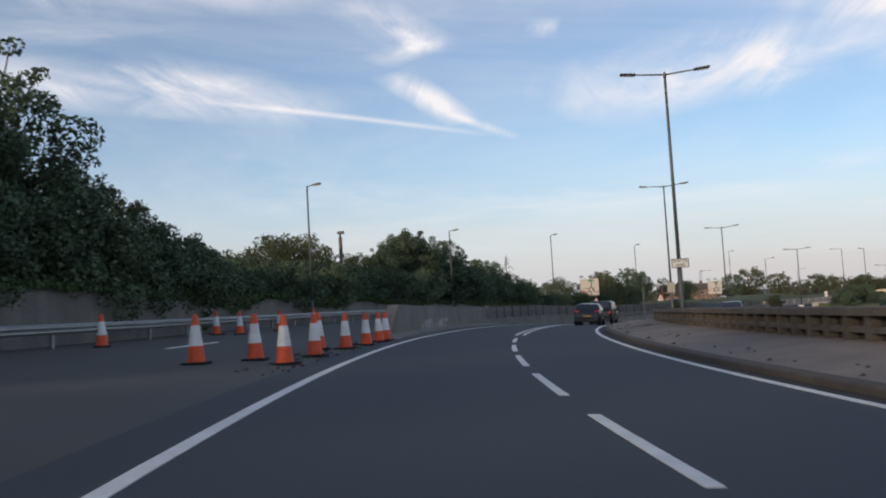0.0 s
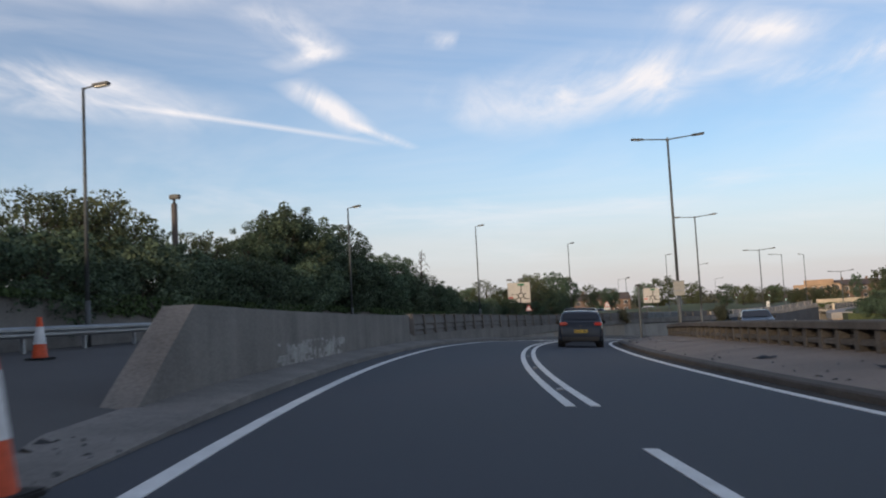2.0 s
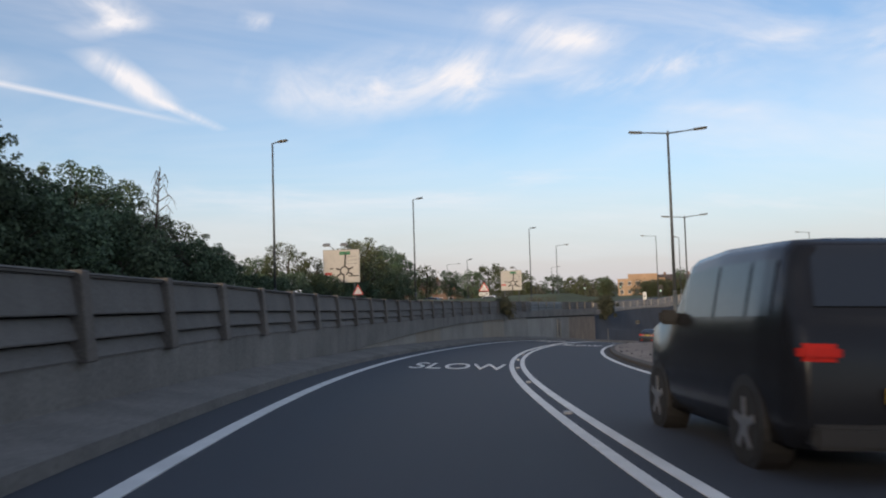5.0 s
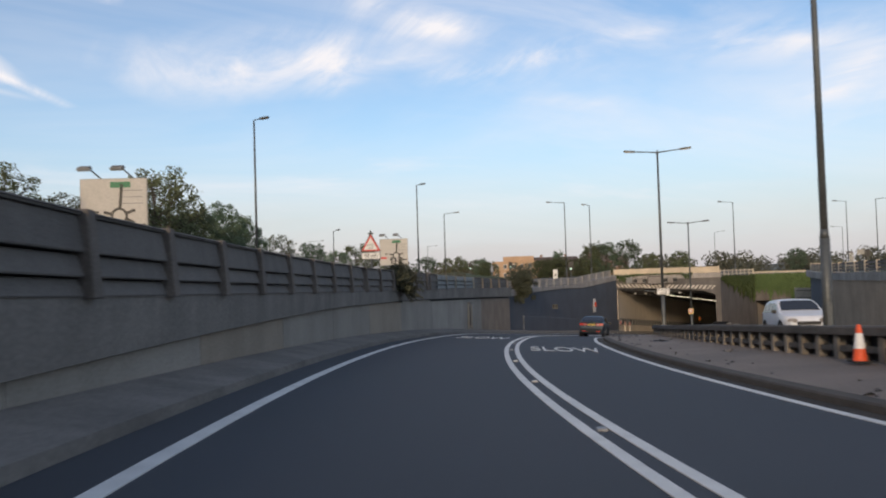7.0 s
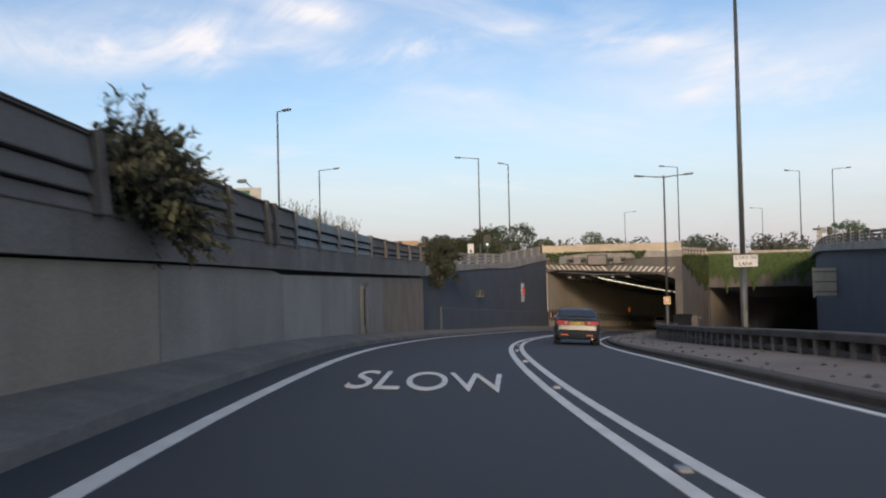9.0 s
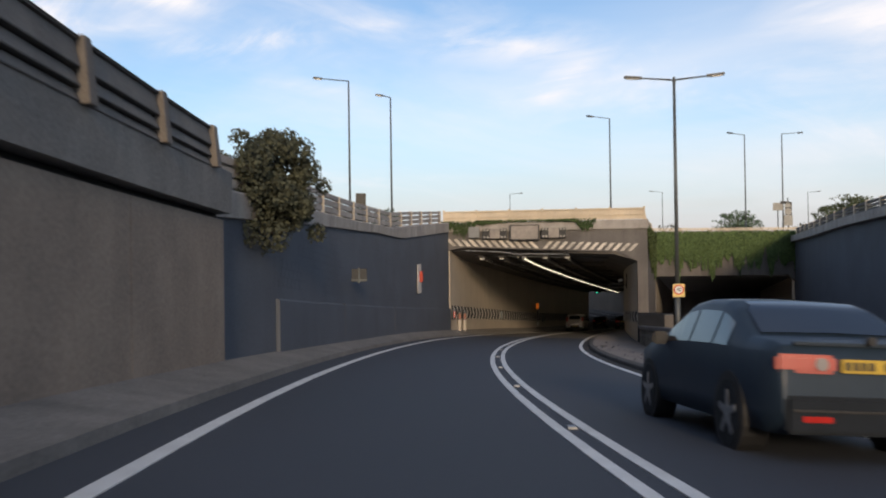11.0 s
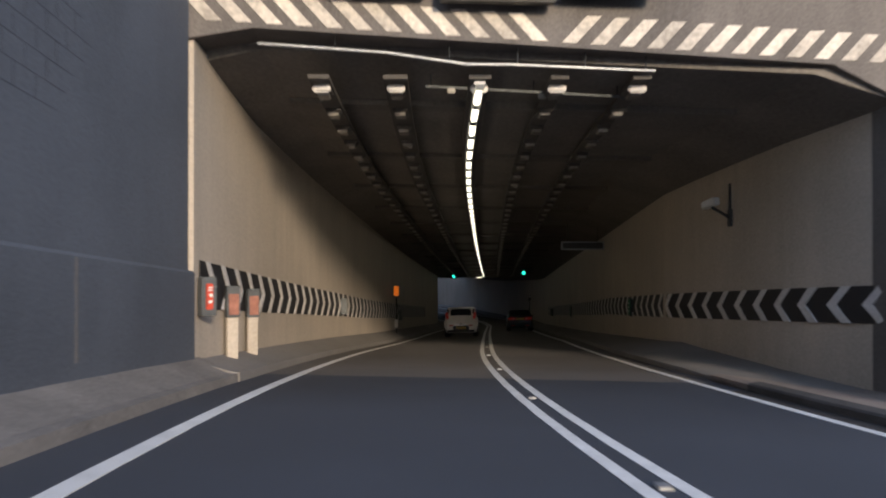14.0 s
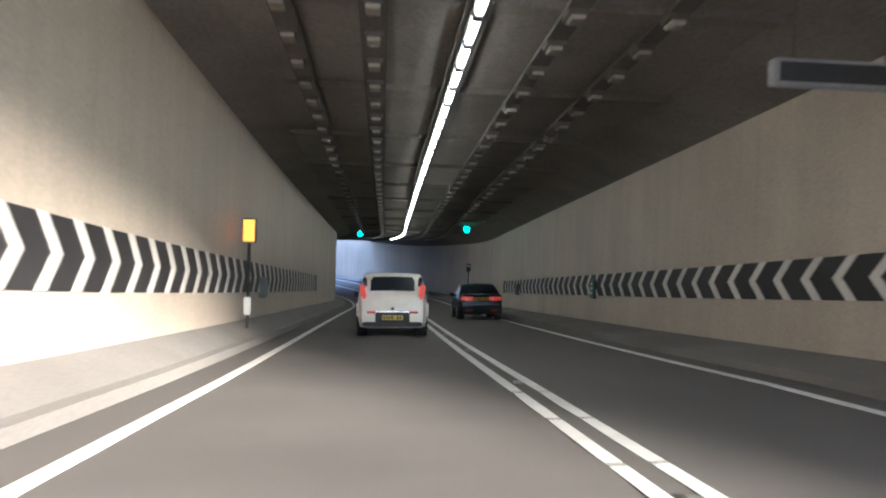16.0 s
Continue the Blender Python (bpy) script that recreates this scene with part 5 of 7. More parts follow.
def single_lamp(x, y, top, base, yaw, arm=0.75, label="slim tall street lamp with one short arm", bent=False):
    t = thing("street_lamp", pose(x, y, base, 0, 0, yaw), label, "street lamp", "single street lamps")
    h = top - base
    bm = tube(bmesh.new(), (0, 0, 0), (0, 0, 1.6), 0.1, 0.095, 10)
    tube(bm, (0, 0, 1.6), (0, 0, h), 0.075, 0.05, 10)
    part("pole", bm, POLE, t, smooth=True)
    rise = 0.12 if bent else 0.06
    part("arm", tube(bmesh.new(), (0, 0, h - 0.02), (arm, 0, h + rise), 0.035, 0.03, 8), POLE, t)
    head = part("head", box(bmesh.new(), 0.6, 0.26, 0.11, arm + 0.15, 0, h + rise + 0.02, 0.03, pose(0, 0, 0, 0, -6)), DARK_STEEL, t)
    part("lens", box(bmesh.new(), 0.42, 0.18, 0.03, arm + 0.17, 0, h + rise - 0.045, 0.008, pose(0, 0, 0, 0, -6)), LAMP_OFF, head)
    return t


for x, y, top, s in ((-8.3, 55.0, 8.5, 52), (1.0, 83.8, 7.75, 81), (14.7, 113.7, 9.2, 111), (31.1, 137.7, 8.8, 138), (54.0, 161.3, 8.1, 169)):
    single_lamp(x, y, top, slip_z(s) + 0.28, turn_at(s), 0.5)
for x, y, top, yaw, arm in ((68.7, 182.6, 7.2, -38, 1.5), (80.9, 173.7, 8.0, 140, 1.8), (86.3, 175.6, 7.9, 140, 0.6), (107.9, 171.6, 8.3, 145, 1.6), (127.9, 168.8, 8.5, 150, 1.5), (131.4, 166.5, 8.7, -35, 1.9),
                            (57.4, 191.9, 5.6, -60, 0.6), (76.2, 253.0, 7.4, -30, 2.6), (108.0, 262.0, 6.6, -30, 1.8), (160.0, 225.0, 7.6, -40, 1.8), (176.0, 205.0, 7.4, 140, 1.8), (150.0, 150.0, 7.4, 150, 1.8),
                            (195.0, 188.0, 7.2, -40, 1.8), (128.0, 118.0, 8.2, 160, 1.6), (116.0, 95.0, 8.6, 165, 1.6), (98.0, 70.0, 8.8, 170, 1.6)):
    single_lamp(x, y, top, DECK_Z - 0.15, yaw, arm, "tall street lamp with a long arm beside the roundabout", True)
for x, y, top, yaw in ((150.0, 128.0, 8.0, 60), (112.0, 62.0, 8.6, 80), (185.0, 160.0, 8.0, 50)):
    t = twin_lamp(pose(x, y, DECK_Z - 0.15, 0, 0, yaw), top - DECK_Z, "far twin-armed street lamp beyond the opposite road")


# ---- signs on the lamp posts ----
def plate_sign(m, w, h, lines, size, label, category="sign", z=0.0):
    t = thing("road_sign", m, label, category)
    part("plate", box(bmesh.new(), w, 0.03, h, 0, 0, z, 0.01), SIGN_BLACK, t)
    part("face", box(bmesh.new(), w - 0.06, 0.012, h - 0.06, 0, -0.02, z, 0.004), SIGN_WHITE, t)
    n = len(lines)
    for k, line in enumerate(lines):
        lettering("lettering", line, size, SIGN_BLACK, t, pose(0, -0.03, z + (n - 1 - 2 * k) * h * 0.23), 0.003)
    part("clamp", box(bmesh.new(), 0.2, 0.16, 0.05, 0, 0.09, z), POLE, t)
    return t


plate_sign(stand(39.3, -8.85, 1.52), 0.74, 0.4, ("STAY IN", "LANE"), 0.165, "white rectangular stay-in-lane sign strapped on a lamp post")
plate_sign(stand(143.3, -8.85, -2.2), 0.78, 0.42, ("STAY IN", "LANE"), 0.17, "white rectangular stay-in-lane sign strapped on a lamp post")
t = thing("road_sign", stand(73.8, -8.85, 1.0), "grey back of a rectangular sign on a lamp post", "sign")
part("plate", box(bmesh.new(), 0.58, 0.05, 0.8, 0, -0.16, -0.12, 0.02), SIGN_BACK, t)
part("rail", box(bmesh.new(), 0.6, 0.03, 0.05, 0, -0.2, 0.25), STEEL, t)
part("rail", box(bmesh.new(), 0.6, 0.03, 0.05, 0, -0.2, -0.25), STEEL, t)
# speed limit sign
t = thing("speed_sign", stand(178.3, -8.82, -4.85), "square backed round forty speed limit sign on a lamp post", "sign")
part("plate", box(bmesh.new(), 0.46, 0.03, 0.52, 0, -0.12, 0, 0.01), shader("sign_yellow", (0.75, 0.55, 0.2), 0.5, vary=0.15, grain=20, stains=2), t, "pale yellow backing plate")
part("ring", tube(bmesh.new(), (0, -0.14, 0.03), (0, -0.155, 0.03), 0.2, n=28), SIGN_RED, t)
part("disc", tube(bmesh.new(), (0, -0.15, 0.03), (0, -0.162, 0.03), 0.15, n=28), SIGN_WHITE, t)
lettering("lettering", "40", 0.19, SIGN_BLACK, t, pose(0, -0.166, 0.03), 0.002)
part("clamp", box(bmesh.new(), 0.3, 0.14, 0.05, 0, -0.05, 0), POLE, t)
# slim column with a flat top on the verge
t = thing("sensor_post", stand(73.0, -6.7, verge_z(73) - 0.05), "slim grey column with a flat plate on top", "post")
part("column", tube(bmesh.new(), (0, 0, 0), (0, 0, 2.75), 0.07, 0.06, 10), POLE, t)
part("cap", box(bmesh.new(), 0.34, 0.3, 0.1, 0, 0, 2.78, 0.01), DARK_STEEL, t)


# ---- direction signs with lamps above ----
def junction_sign(m, w, h, foot, label):
    """White map-type sign; m at its lower edge's middle, foot metres above the ground."""
    t = thing("direction_sign", m, label, "sign", "direction signs")
    part("plate", box(bmesh.new(), w, 0.05, h, 0, 0, h / 2, 0.02), SIGN_BACK, t)
    face = part("face", box(bmesh.new(), w - 0.08, 0.014, h - 0.08, 0, -0.034, h / 2, 0.004), SIGN_CREAM, t)
    part("title", box(bmesh.new(), w * 0.3, 0.006, h * 0.1, w * 0.1, -0.045, h * 0.89), SIGN_GREEN, face, "green title panel")
    cx, cz, r = w * 0.08, h * 0.36, h * 0.145
    bm = bmesh.new()
    for k in range(16):
        a0, a1 = k * math.tau / 16, (k + 1) * math.tau / 16
        if k in (12,):
            continue
        v = [bm.verts.new((cx + q * math.cos(a), -0.046, cz + q * math.sin(a))) for q, a in ((r, a0), (r, a1), (r * 0.7, a1), (r * 0.7, a0))]
        bm.faces.new(v)
    for ang, size_ in ((85, h * 0.42), (165, h * 0.14), (20, h * 0.16), (-25, h * 0.15), (215, h * 0.16), (-95, h * 0.3)):
        a = radians(ang)
        mid = (cx + math.cos(a) * (r * 0.85 + size_ / 2), -0.046, cz + math.sin(a) * (r * 0.85 + size_ / 2))
        box(bm, size_, 0.004, h * 0.05, *mid, turn=pose(0, 0, 0, 0, -ang))
    part("map", bm, SIGN_BLACK, face, "black roundabout diagram")
    for bx, bz, bw in ((-0.27, 0.43, 0.1), (0.33, 0.2, 0.28)):
        part("bar", box(bmesh.new(), bw * w, 0.004, 0.035 * h, bx * w, -0.043, bz * h), SIGN_BLACK, face)
    for bx, bz, bw in ((0.28, 0.79, 0.3), (0.28, 0.68, 0.3), (0.28, 0.57, 0.3)):
        part("panel_line", box(bmesh.new(), bw * w, 0.004, 0.012 * h, bx * w, -0.043, bz * h), GREY_BOX, face, "thin grey panel line")
    part("bar", box(bmesh.new(), 0.2 * w, 0.004, 0.07 * h, -0.36 * w, -0.043, 0.28 * h), SIGN_RED, face, "red patch on the sign")
    for sx in (-0.34, 0.34):
        part("post", tube(bmesh.new(), (sx * w, 0.1, -foot), (sx * w, 0.1, h), 0.07, n=10), POLE, t)
    for sx in (-0.3, 0.18):
        arm = part("lamp_arm", tube(bmesh.new(), (sx * w + 0.3, 0.05, h), (sx * w + 0.05, -0.55, h + 0.32), 0.03, n=8), POLE, t)
        part("lamp", box(bmesh.new(), 0.55, 0.4, 0.16, sx * w - 0.12, -0.7, h + 0.34, 0.05, pose(0, 0, 0, 20)), GREY_BOX, arm, "boxy grey sign lamp")
    return t


def facing(x, y, z, spin):
    return pose(x, y, z, 0, 0, spin)


junction_sign(facing(21.35, 125.1, 1.05, turn_at(92)), 2.75, 2.45, 2.3, "large white roundabout direction sign with two lamps on arms")
junction_sign(facing(50.0, 158.4, 0.35, turn_at(128)), 2.6, 2.4, 1.9, "large white roundabout direction sign with two lamps on arms")


def triangle_sign(m, w, words, lower, foot, label, cap=False):
    t = thing("warning_sign", m, label, "sign", "warning signs")
    h = w * 0.88
    bm = poly(bmesh.new(), [(-w / 2, 0), (w / 2, 0), (0, h)], 0.03)
    part("border", bm, SIGN_RED, t, "red triangle border")
    bm = poly(bmesh.new(), [(-w * 0.53, -0.012), (-w * 0.525, -0.03), (w * 0.525, -0.03), (w * 0.53, -0.012), (0.02, h * 1.05), (-0.02, h * 1.05)], 0.02)
    part("rim", bm, DARK_STEEL, t, "dark outer rim").matrix_basis = pose(0, 0.012, 0)
    k = 0.74
    bm = poly(bmesh.new(), [(-w / 2 * k, h * 0.075), (w / 2 * k, h * 0.075), (0, h * (0.075 + k))], 0.01)
    part("face", bm, SIGN_WHITE, t).matrix_basis = pose(0, -0.012, 0)
    for i, line in enumerate(words):
        lettering("lettering", line, w * 0.15, SIGN_BLACK, t, pose(0, -0.016, h * (0.36 - 0.17 * i)), 0.002)
    if lower:
        part("plate", box(bmesh.new(), w * 1.02, 0.03, w * 0.38, 0, 0.015, -w * 0.26, 0.01), DARK_STEEL, t, "dark plate rim")
        part("plate_face", box(bmesh.new(), w * 0.96, 0.01, w * 0.32, 0, -0.006, -w * 0.26, 0.004), SIGN_WHITE, t)
        lettering("lettering", lower, w * 0.27, SIGN_BLACK, t, pose(0, -0.014, -w * 0.26), 0.002)
    part("post", tube(bmesh.new(), (0, 0.07, -foot), (0, 0.07, h * 0.8), 0.045, n=8), POLE, t)
    if cap:
        part("cap", box(bmesh.new(), w * 0.3, 0.1, w * 0.09, 0, 0.05, h + 0.03, 0.02), DARK_STEEL, t)
        part("knob", tube(bmesh.new(), (0, 0.05, h + 0.06), (0, 0.05, h + 0.16), 0.05, 0.02, 8), DARK_STEEL, t)
    return t


triangle_sign(facing(29.72, 117.95, 0.085, turn_at(116)), 0.73, ("Cattle", "grid"), "50 yds", 1.5, "red-edged triangular cattle grid warning sign with distance plate", True)
triangle_sign(facing(21.3, 120.1, 0.1, turn_at(95)), 0.8, (), "", 1.2, "small red-edged triangular warning sign on a post")

# backs of signs, boxes and phone plate along the walls
t = thing("phone_plate", stand(187.4, dark_o(187.4) - 0.1, -5.1, spin=90), "tall pale plate with a red box on the dark wall", "emergency box")
part("plate", box(bmesh.new(), 0.9, 0.03, 1.5, 0, 0.02, 0.62, 0.006), CHEV_WHITE, t)
part("box", box(bmesh.new(), 0.3, 0.15, 0.52, 0.1, -0.07, 0.7, 0.04), PHONE_RED, t, "red phone box")
part("hood", box(bmesh.new(), 0.32, 0.18, 0.05, 0.1, -0.07, 0.98, 0.015), PHONE_RED, t)
t = thing("road_sign", stand(172.5, 2.95, -4.0), "grey back of a square sign fixed to the dark wall", "sign")
part("plate", box(bmesh.new(), 0.53, 0.04, 0.44, 0, 0, 0, 0.01), DARK_STEEL, t)
part("post", tube(bmesh.new(), (0, -0.05, -0.27), (0, -0.05, 0.27), 0.03), STEEL_RAIL, t)
part("rail", box(bmesh.new(), 0.56, 0.04, 0.05, 0, -0.04, -0.17), STEEL_RAIL, t)
t = thing("road_sign", stand(178.3, FAR_O + 1.5, -3.75, spin=-6), "back of a tan direction sign on steel frames", "sign")
part("plate", box(bmesh.new(), 1.5, 0.05, 1.8, 0, 0, 0, 0.02), TAN_BOARD, t)
for x in (-0.76, 0.76):
    part("post", box(bmesh.new(), 0.14, 0.12, 2.0, x, -0.02, -0.05, 0.01), TAN_BOARD, t)
for z in (-0.65, 0, 0.65):
    part("rail", box(bmesh.new(), 1.64, 0.06, 0.05, 0, -0.05, z), DARK_STEEL, t)
part("stay", box(bmesh.new(), 0.2, 0.7, 0.1, 0, 0.35, 0), DARK_STEEL, t)
t = thing("service_cabinet", stand(200, -9.4, road_z(200) - 0.1), "small dark roadside cabinet between the tunnel mouths", "cabinet")
part("casing", box(bmesh.new(), 0.9, 0.5, 1.3, 0, 0, 0.65, 0.02), DARK_STEEL, t)
part("roof", box(bmesh.new(), 1.0, 0.6, 0.06, 0, 0, 1.33, 0.01), GREY_BOX, t)
# signals and signs up on the roundabout
def traffic_light(x, y, yaw, lit, top=3.2, label="black traffic light with a lit lens on a pole"):
    t = thing("traffic_light", pose(x, y, DECK_Z - 0.12, 0, 0, yaw), label, "traffic light", "traffic lights")
    part("pole", tube(bmesh.new(), (0, 0, 0), (0, 0, top), 0.06), POLE, t)
    part("casing", box(bmesh.new(), 0.34, 0.22, 0.95, 0, -0.12, top - 0.5, 0.03), SIGN_BLACK, t)
    part("backing", box(bmesh.new(), 0.62, 0.02, 1.2, 0, 0.0, top - 0.5, 0.02), SIGN_BLACK, t)
    for k, z in enumerate((0.28, 0, -0.28)):
        on = k == 2 and lit == "green"
        part("lens", tube(bmesh.new(), (0, -0.23, top - 0.5 + z), (0, -0.25, top - 0.5 + z), 0.11, n=14), SIGNAL_LIT if on else SIGN_BLACK, t)
    return t


traffic_light(79.9, 171.5, -40, "green", 2.2)
traffic_light(92.0, 216.0, -35, "green")
traffic_light(99.0, 214.0, -35, "green")
traffic_light(124.0, 163.0, -50, "none", 2.9, "black unlit traffic light on a pole")
t = thing("road_sign", pose(73.7, 166.2, DECK_Z - 0.36, 0, 0, -40), "small white sign with a red and black panel on a post", "sign")
part("post", tube(bmesh.new(), (0, 0, 0), (0, 0, 1.5), 0.05), POLE, t)
part("plate", box(bmesh.new(), 0.5, 0.03, 1.0, 0, -0.06, 1.05, 0.01), SIGN_WHITE, t)
part("mark", box(bmesh.new(), 0.16, 0.01, 0.22, 0, -0.08, 0.95), SIGN_BLACK, t)
t = thing("sign_cluster", pose(116.6, 160.1, DECK_Z - 0.1, 0, 0, -45), "cluster of grey sign backs and an arrow plate on a post", "sign")
part("post", tube(bmesh.new(), (0, 0, 0), (0, 0, 2.9), 0.05), POLE, t)
part("plate", box(bmesh.new(), 0.75, 0.04, 0.85, 0, -0.06, 1.0, 0.01), SIGN_BACK, t)
part("disc", tube(bmesh.new(), (0, -0.05, 1.75), (0, -0.08, 1.75), 0.3, n=20), SIGN_BACK, t)
part("triangle", poly(bmesh.new(), [(-0.35, 2.1), (0.35, 2.1), (0, 2.7)], 0.03), SIGN_BACK, t).matrix_basis = pose(0, -0.07, 0)
part("arrow", box(bmesh.new(), 0.8, 0.04, 0.22, -0.25, -0.05, 2.5, 0.01), DARK_STEEL, t)
t = thing("road_sign", pose(123.8, 163.9, DECK_Z - 0.1, 0, 0, -45), "white square sign panel on a slim post", "sign")
part("post", tube(bmesh.new(), (0, 0, 0), (0, 0, 2.9), 0.05), POLE, t)
part("plate", box(bmesh.new(), 0.95, 0.04, 0.7, 0, -0.06, 2.6, 0.01), SIGN_BACK, t)
# camera column among the trees
t = thing("cctv_mast", pose(-8.0, 69.6, slip_z(66) + 0.5, 0, 0, turn_at(60)), "brown camera column with a box camera on top", "camera mast")
part("column", tube(bmesh.new(), (0, 0, 0), (0, 0, 6.7), 0.16, 0.15, 12), shader("mast_brown", (0.12, 0.1, 0.09), 0.7, vary=0.2, grain=10, stains=2), t)
part("camera", box(bmesh.new(), 0.55, 0.26, 0.24, 0.05, 0, 7.05, 0.04), DARK_STEEL, t)
part("bracket", tube(bmesh.new(), (0, 0, 6.7), (0, 0, 6.95), 0.07), DARK_STEEL, t)

# ---- cones ----
def cone(m):
    t = thing("traffic_cone", m, "orange and white traffic cone standing on the asphalt", "traffic cone", "traffic cones")
    part("base", box(bmesh.new(), 0.5, 0.5, 0.05, 0, 0, 0.025, 0.015), RUBBER, t, "dark rubber base")
    z = [0.04, 0.37, 0.78, 1.0]
    r = [0.185, 0.14, 0.085, 0.05]
    for k, mat in enumerate((CONE_RED, CONE_WHITE, CONE_RED)):
        part(("lower_body", "sleeve", "tip")[k], tube(bmesh.new(), (0, 0, z[k]), (0, 0, z[k + 1]), r[k] + (0.004 if k == 1 else 0), r[k + 1] + (0.004 if k == 1 else 0), 18), mat, t, smooth=False)
    return t


def gore_z(s, o):
    if o > 3.72:
        return slip_z(s) - 0.02 + 0.34 * (o - 3.7) / 7.9
    return surf(s, 2.58) + (slip_z(s) - 0.016 - surf(s, 2.58)) * max(0, (o - 2.58) / 1.14)


c0 = cone(stand(17.2, 4.7, gore_z(17.2, 4.7)))
for i, (s, o) in enumerate(((18.3, 3.8), (17.3, 2.95), (20.2, 2.9), (22.9, 3.35), (23.9, 2.82), (26.3, 2.65), (28.7, 2.66), (29.9, 2.62), (25.5, 10.6), (35.5, 11.0), (35.6, 10.0), (39.9, 9.8), (44.5, 9.7))):
    copy_thing(c0, stand(s, o, gore_z(s, o), spin=i * 37))
for s, o in CONES_RIGHT:
    tagged(copy_thing(c0, stand(s, o, surf(s, -5.5) + 0.1 + (verge_z(s) - surf(s, -5.5)) * 0.6)), "small orange and white cone on the paved verge", "traffic cone", "traffic cones").scale = (0.68, 0.68, 0.68)

# ---- litter on the verge and in the gore ----
def litter(s, o, w, l, spin, material, label):
    """A bent scrap lying on the ground."""
    z = surf(s, -5.5) + 0.13 + (verge_z(s) - surf(s, -5.5) - 0.13) * min(1, max(0, (-5.66 - o) / 3.9)) * 1.05
    t = thing("litter", stand(s, o, z + 0.012, spin=spin), label, "litter", "scraps on the verge")
    bm = bmesh.new()
    rows = [[bm.verts.new((x * w / 2, l * (k / 5 - 0.5), 0.05 * abs(math.sin(k * 2.1 + s)) + 0.02 * x)) for x in (-1, 0.1, 1)] for k in range(6)]
    for a, b in zip(rows, rows[1:]):
        for i in range(2):
            bm.faces.new((a[i], a[i + 1], b[i + 1], b[i]))
    bmesh.ops.solidify(bm, geom=bm.faces[:], thickness=0.012)
    part("scrap", bm, material, t)


for s, o, w, l, spin, pale in ((56.7, -7.0, 0.25, 1.3, 60, True), (35.2, -6.1, 0.3, 0.9, 75, True), (43.2, -6.6, 0.2, 0.6, 20, False), (38.6, -7.3, 0.16, 0.9, 100, False), (64.8, -6.5, 0.22, 1.6, 80, True), (68.6, -7.6, 0.2, 0.7, 40, True), (61.6, -5.95, 0.14, 0.8, 10, True),
                               (77, -6.9, 0.2, 0.4, 30, False), (84.5, -7.2, 0.2, 0.5, 70, True), (93, -6.8, 0.16, 0.5, 120, False), (112, -7.3, 0.2, 0.5, 20, True), (121, -7.0, 0.14, 0.6, 55, False)):
    litter(s, o, w, l, spin, COPING if pale else DARK_STEEL, "pale torn scrap lying on the paved verge" if pale else "dark scrap of rubber lying on the verge")
grit = np.random.default_rng(3)
verts, faces = [], []
for k in range(420):
    gore = k < 150
    s = grit.uniform(14, 33) if gore else grit.uniform(8, 190)
    o = grit.uniform(2.45, 3.4) if gore else -5.75 - abs(grit.normal()) * 0.7
    if o < -8:
        continue
    z = gore_z(s, o) if gore else surf(s, -5.5) + 0.13 + (verge_z(s) - surf(s, -5.5) - 0.13) * min(1, max(0, (-5.66 - o) / 3.9)) * 1.05
    c = at(s, o, z + 0.015)
    n = len(verts)
    q = grit.uniform(0.02, 0.07)
    verts += [c + Vector((grit.normal() * q, grit.normal() * q, -0.012)) for _ in range(3)] + [c + Vector((0, 0, q * 0.6))]
    faces += [(n, n + 1, n + 3), (n + 1, n + 2, n + 3), (n + 2, n, n + 3), (n, n + 2, n + 1)]
tagged(obj("grit", verts, faces, DARK_STEEL), "dark grit and rubber crumbs along the kerbs", "grit", kind="stuff")

# ---- guardrail and back wall of the slip road ----
gr = tagged(new("guardrail"), "galvanised steel guardrail on posts along the slip road", "guardrail", kind="structure")
GO = 11.9
gsts = [6 + 3.2 * i for i in range(24)]
gpost = None
for s in gsts:
    m = stand(s, GO + 0.1, slip_z(s) + 0.3)
    if gpost is None:
        gpost = part("post", box(bmesh.new(), 0.1, 0.14, 0.75, 0, 0, 0.375, 0.006), STEEL, gr)
        gpost.matrix_basis = m
    else:
        like("post", gpost, gr, m)
for a, b in zip(gsts, gsts[1:]):
    verts = []
    for s in (a, b + 0.05):
        t = slip_z(s) + 0.3
        verts += [at(s, GO + o, t + z) for o, z in ((0.03, 0.44), (-0.05, 0.5), (-0.05, 0.56), (0.02, 0.6), (-0.05, 0.64), (-0.05, 0.7), (0.03, 0.76), (0.06, 0.76), (0.06, 0.44))]
    f = [(i, i + 9, (i + 1) % 9 + 9, (i + 1) % 9) for i in range(9)] + [tuple(range(9))[::-1], tuple(range(9, 18))]
    obj("rail", verts, f, STEEL, gr)
tagged(sweep("wall_back", -30, 118, 3.0, lambda s: [(13.9, slip_z(s)), (13.9, ramp(s, [-30, 30, 60, 85, 118], [1.7, 1.62, 1.35, 0.9, -0.3])), (14.3, ramp(s, [-30, 30, 60, 85, 118], [1.7, 1.62, 1.35, 0.9, -0.3])), (14.3, slip_z(s))], CONCRETE), "grey concrete wall behind the slip road, ivy hanging over", "wall", kind="structure")


# ---- plants ----
rng = np.random.default_rng(7)


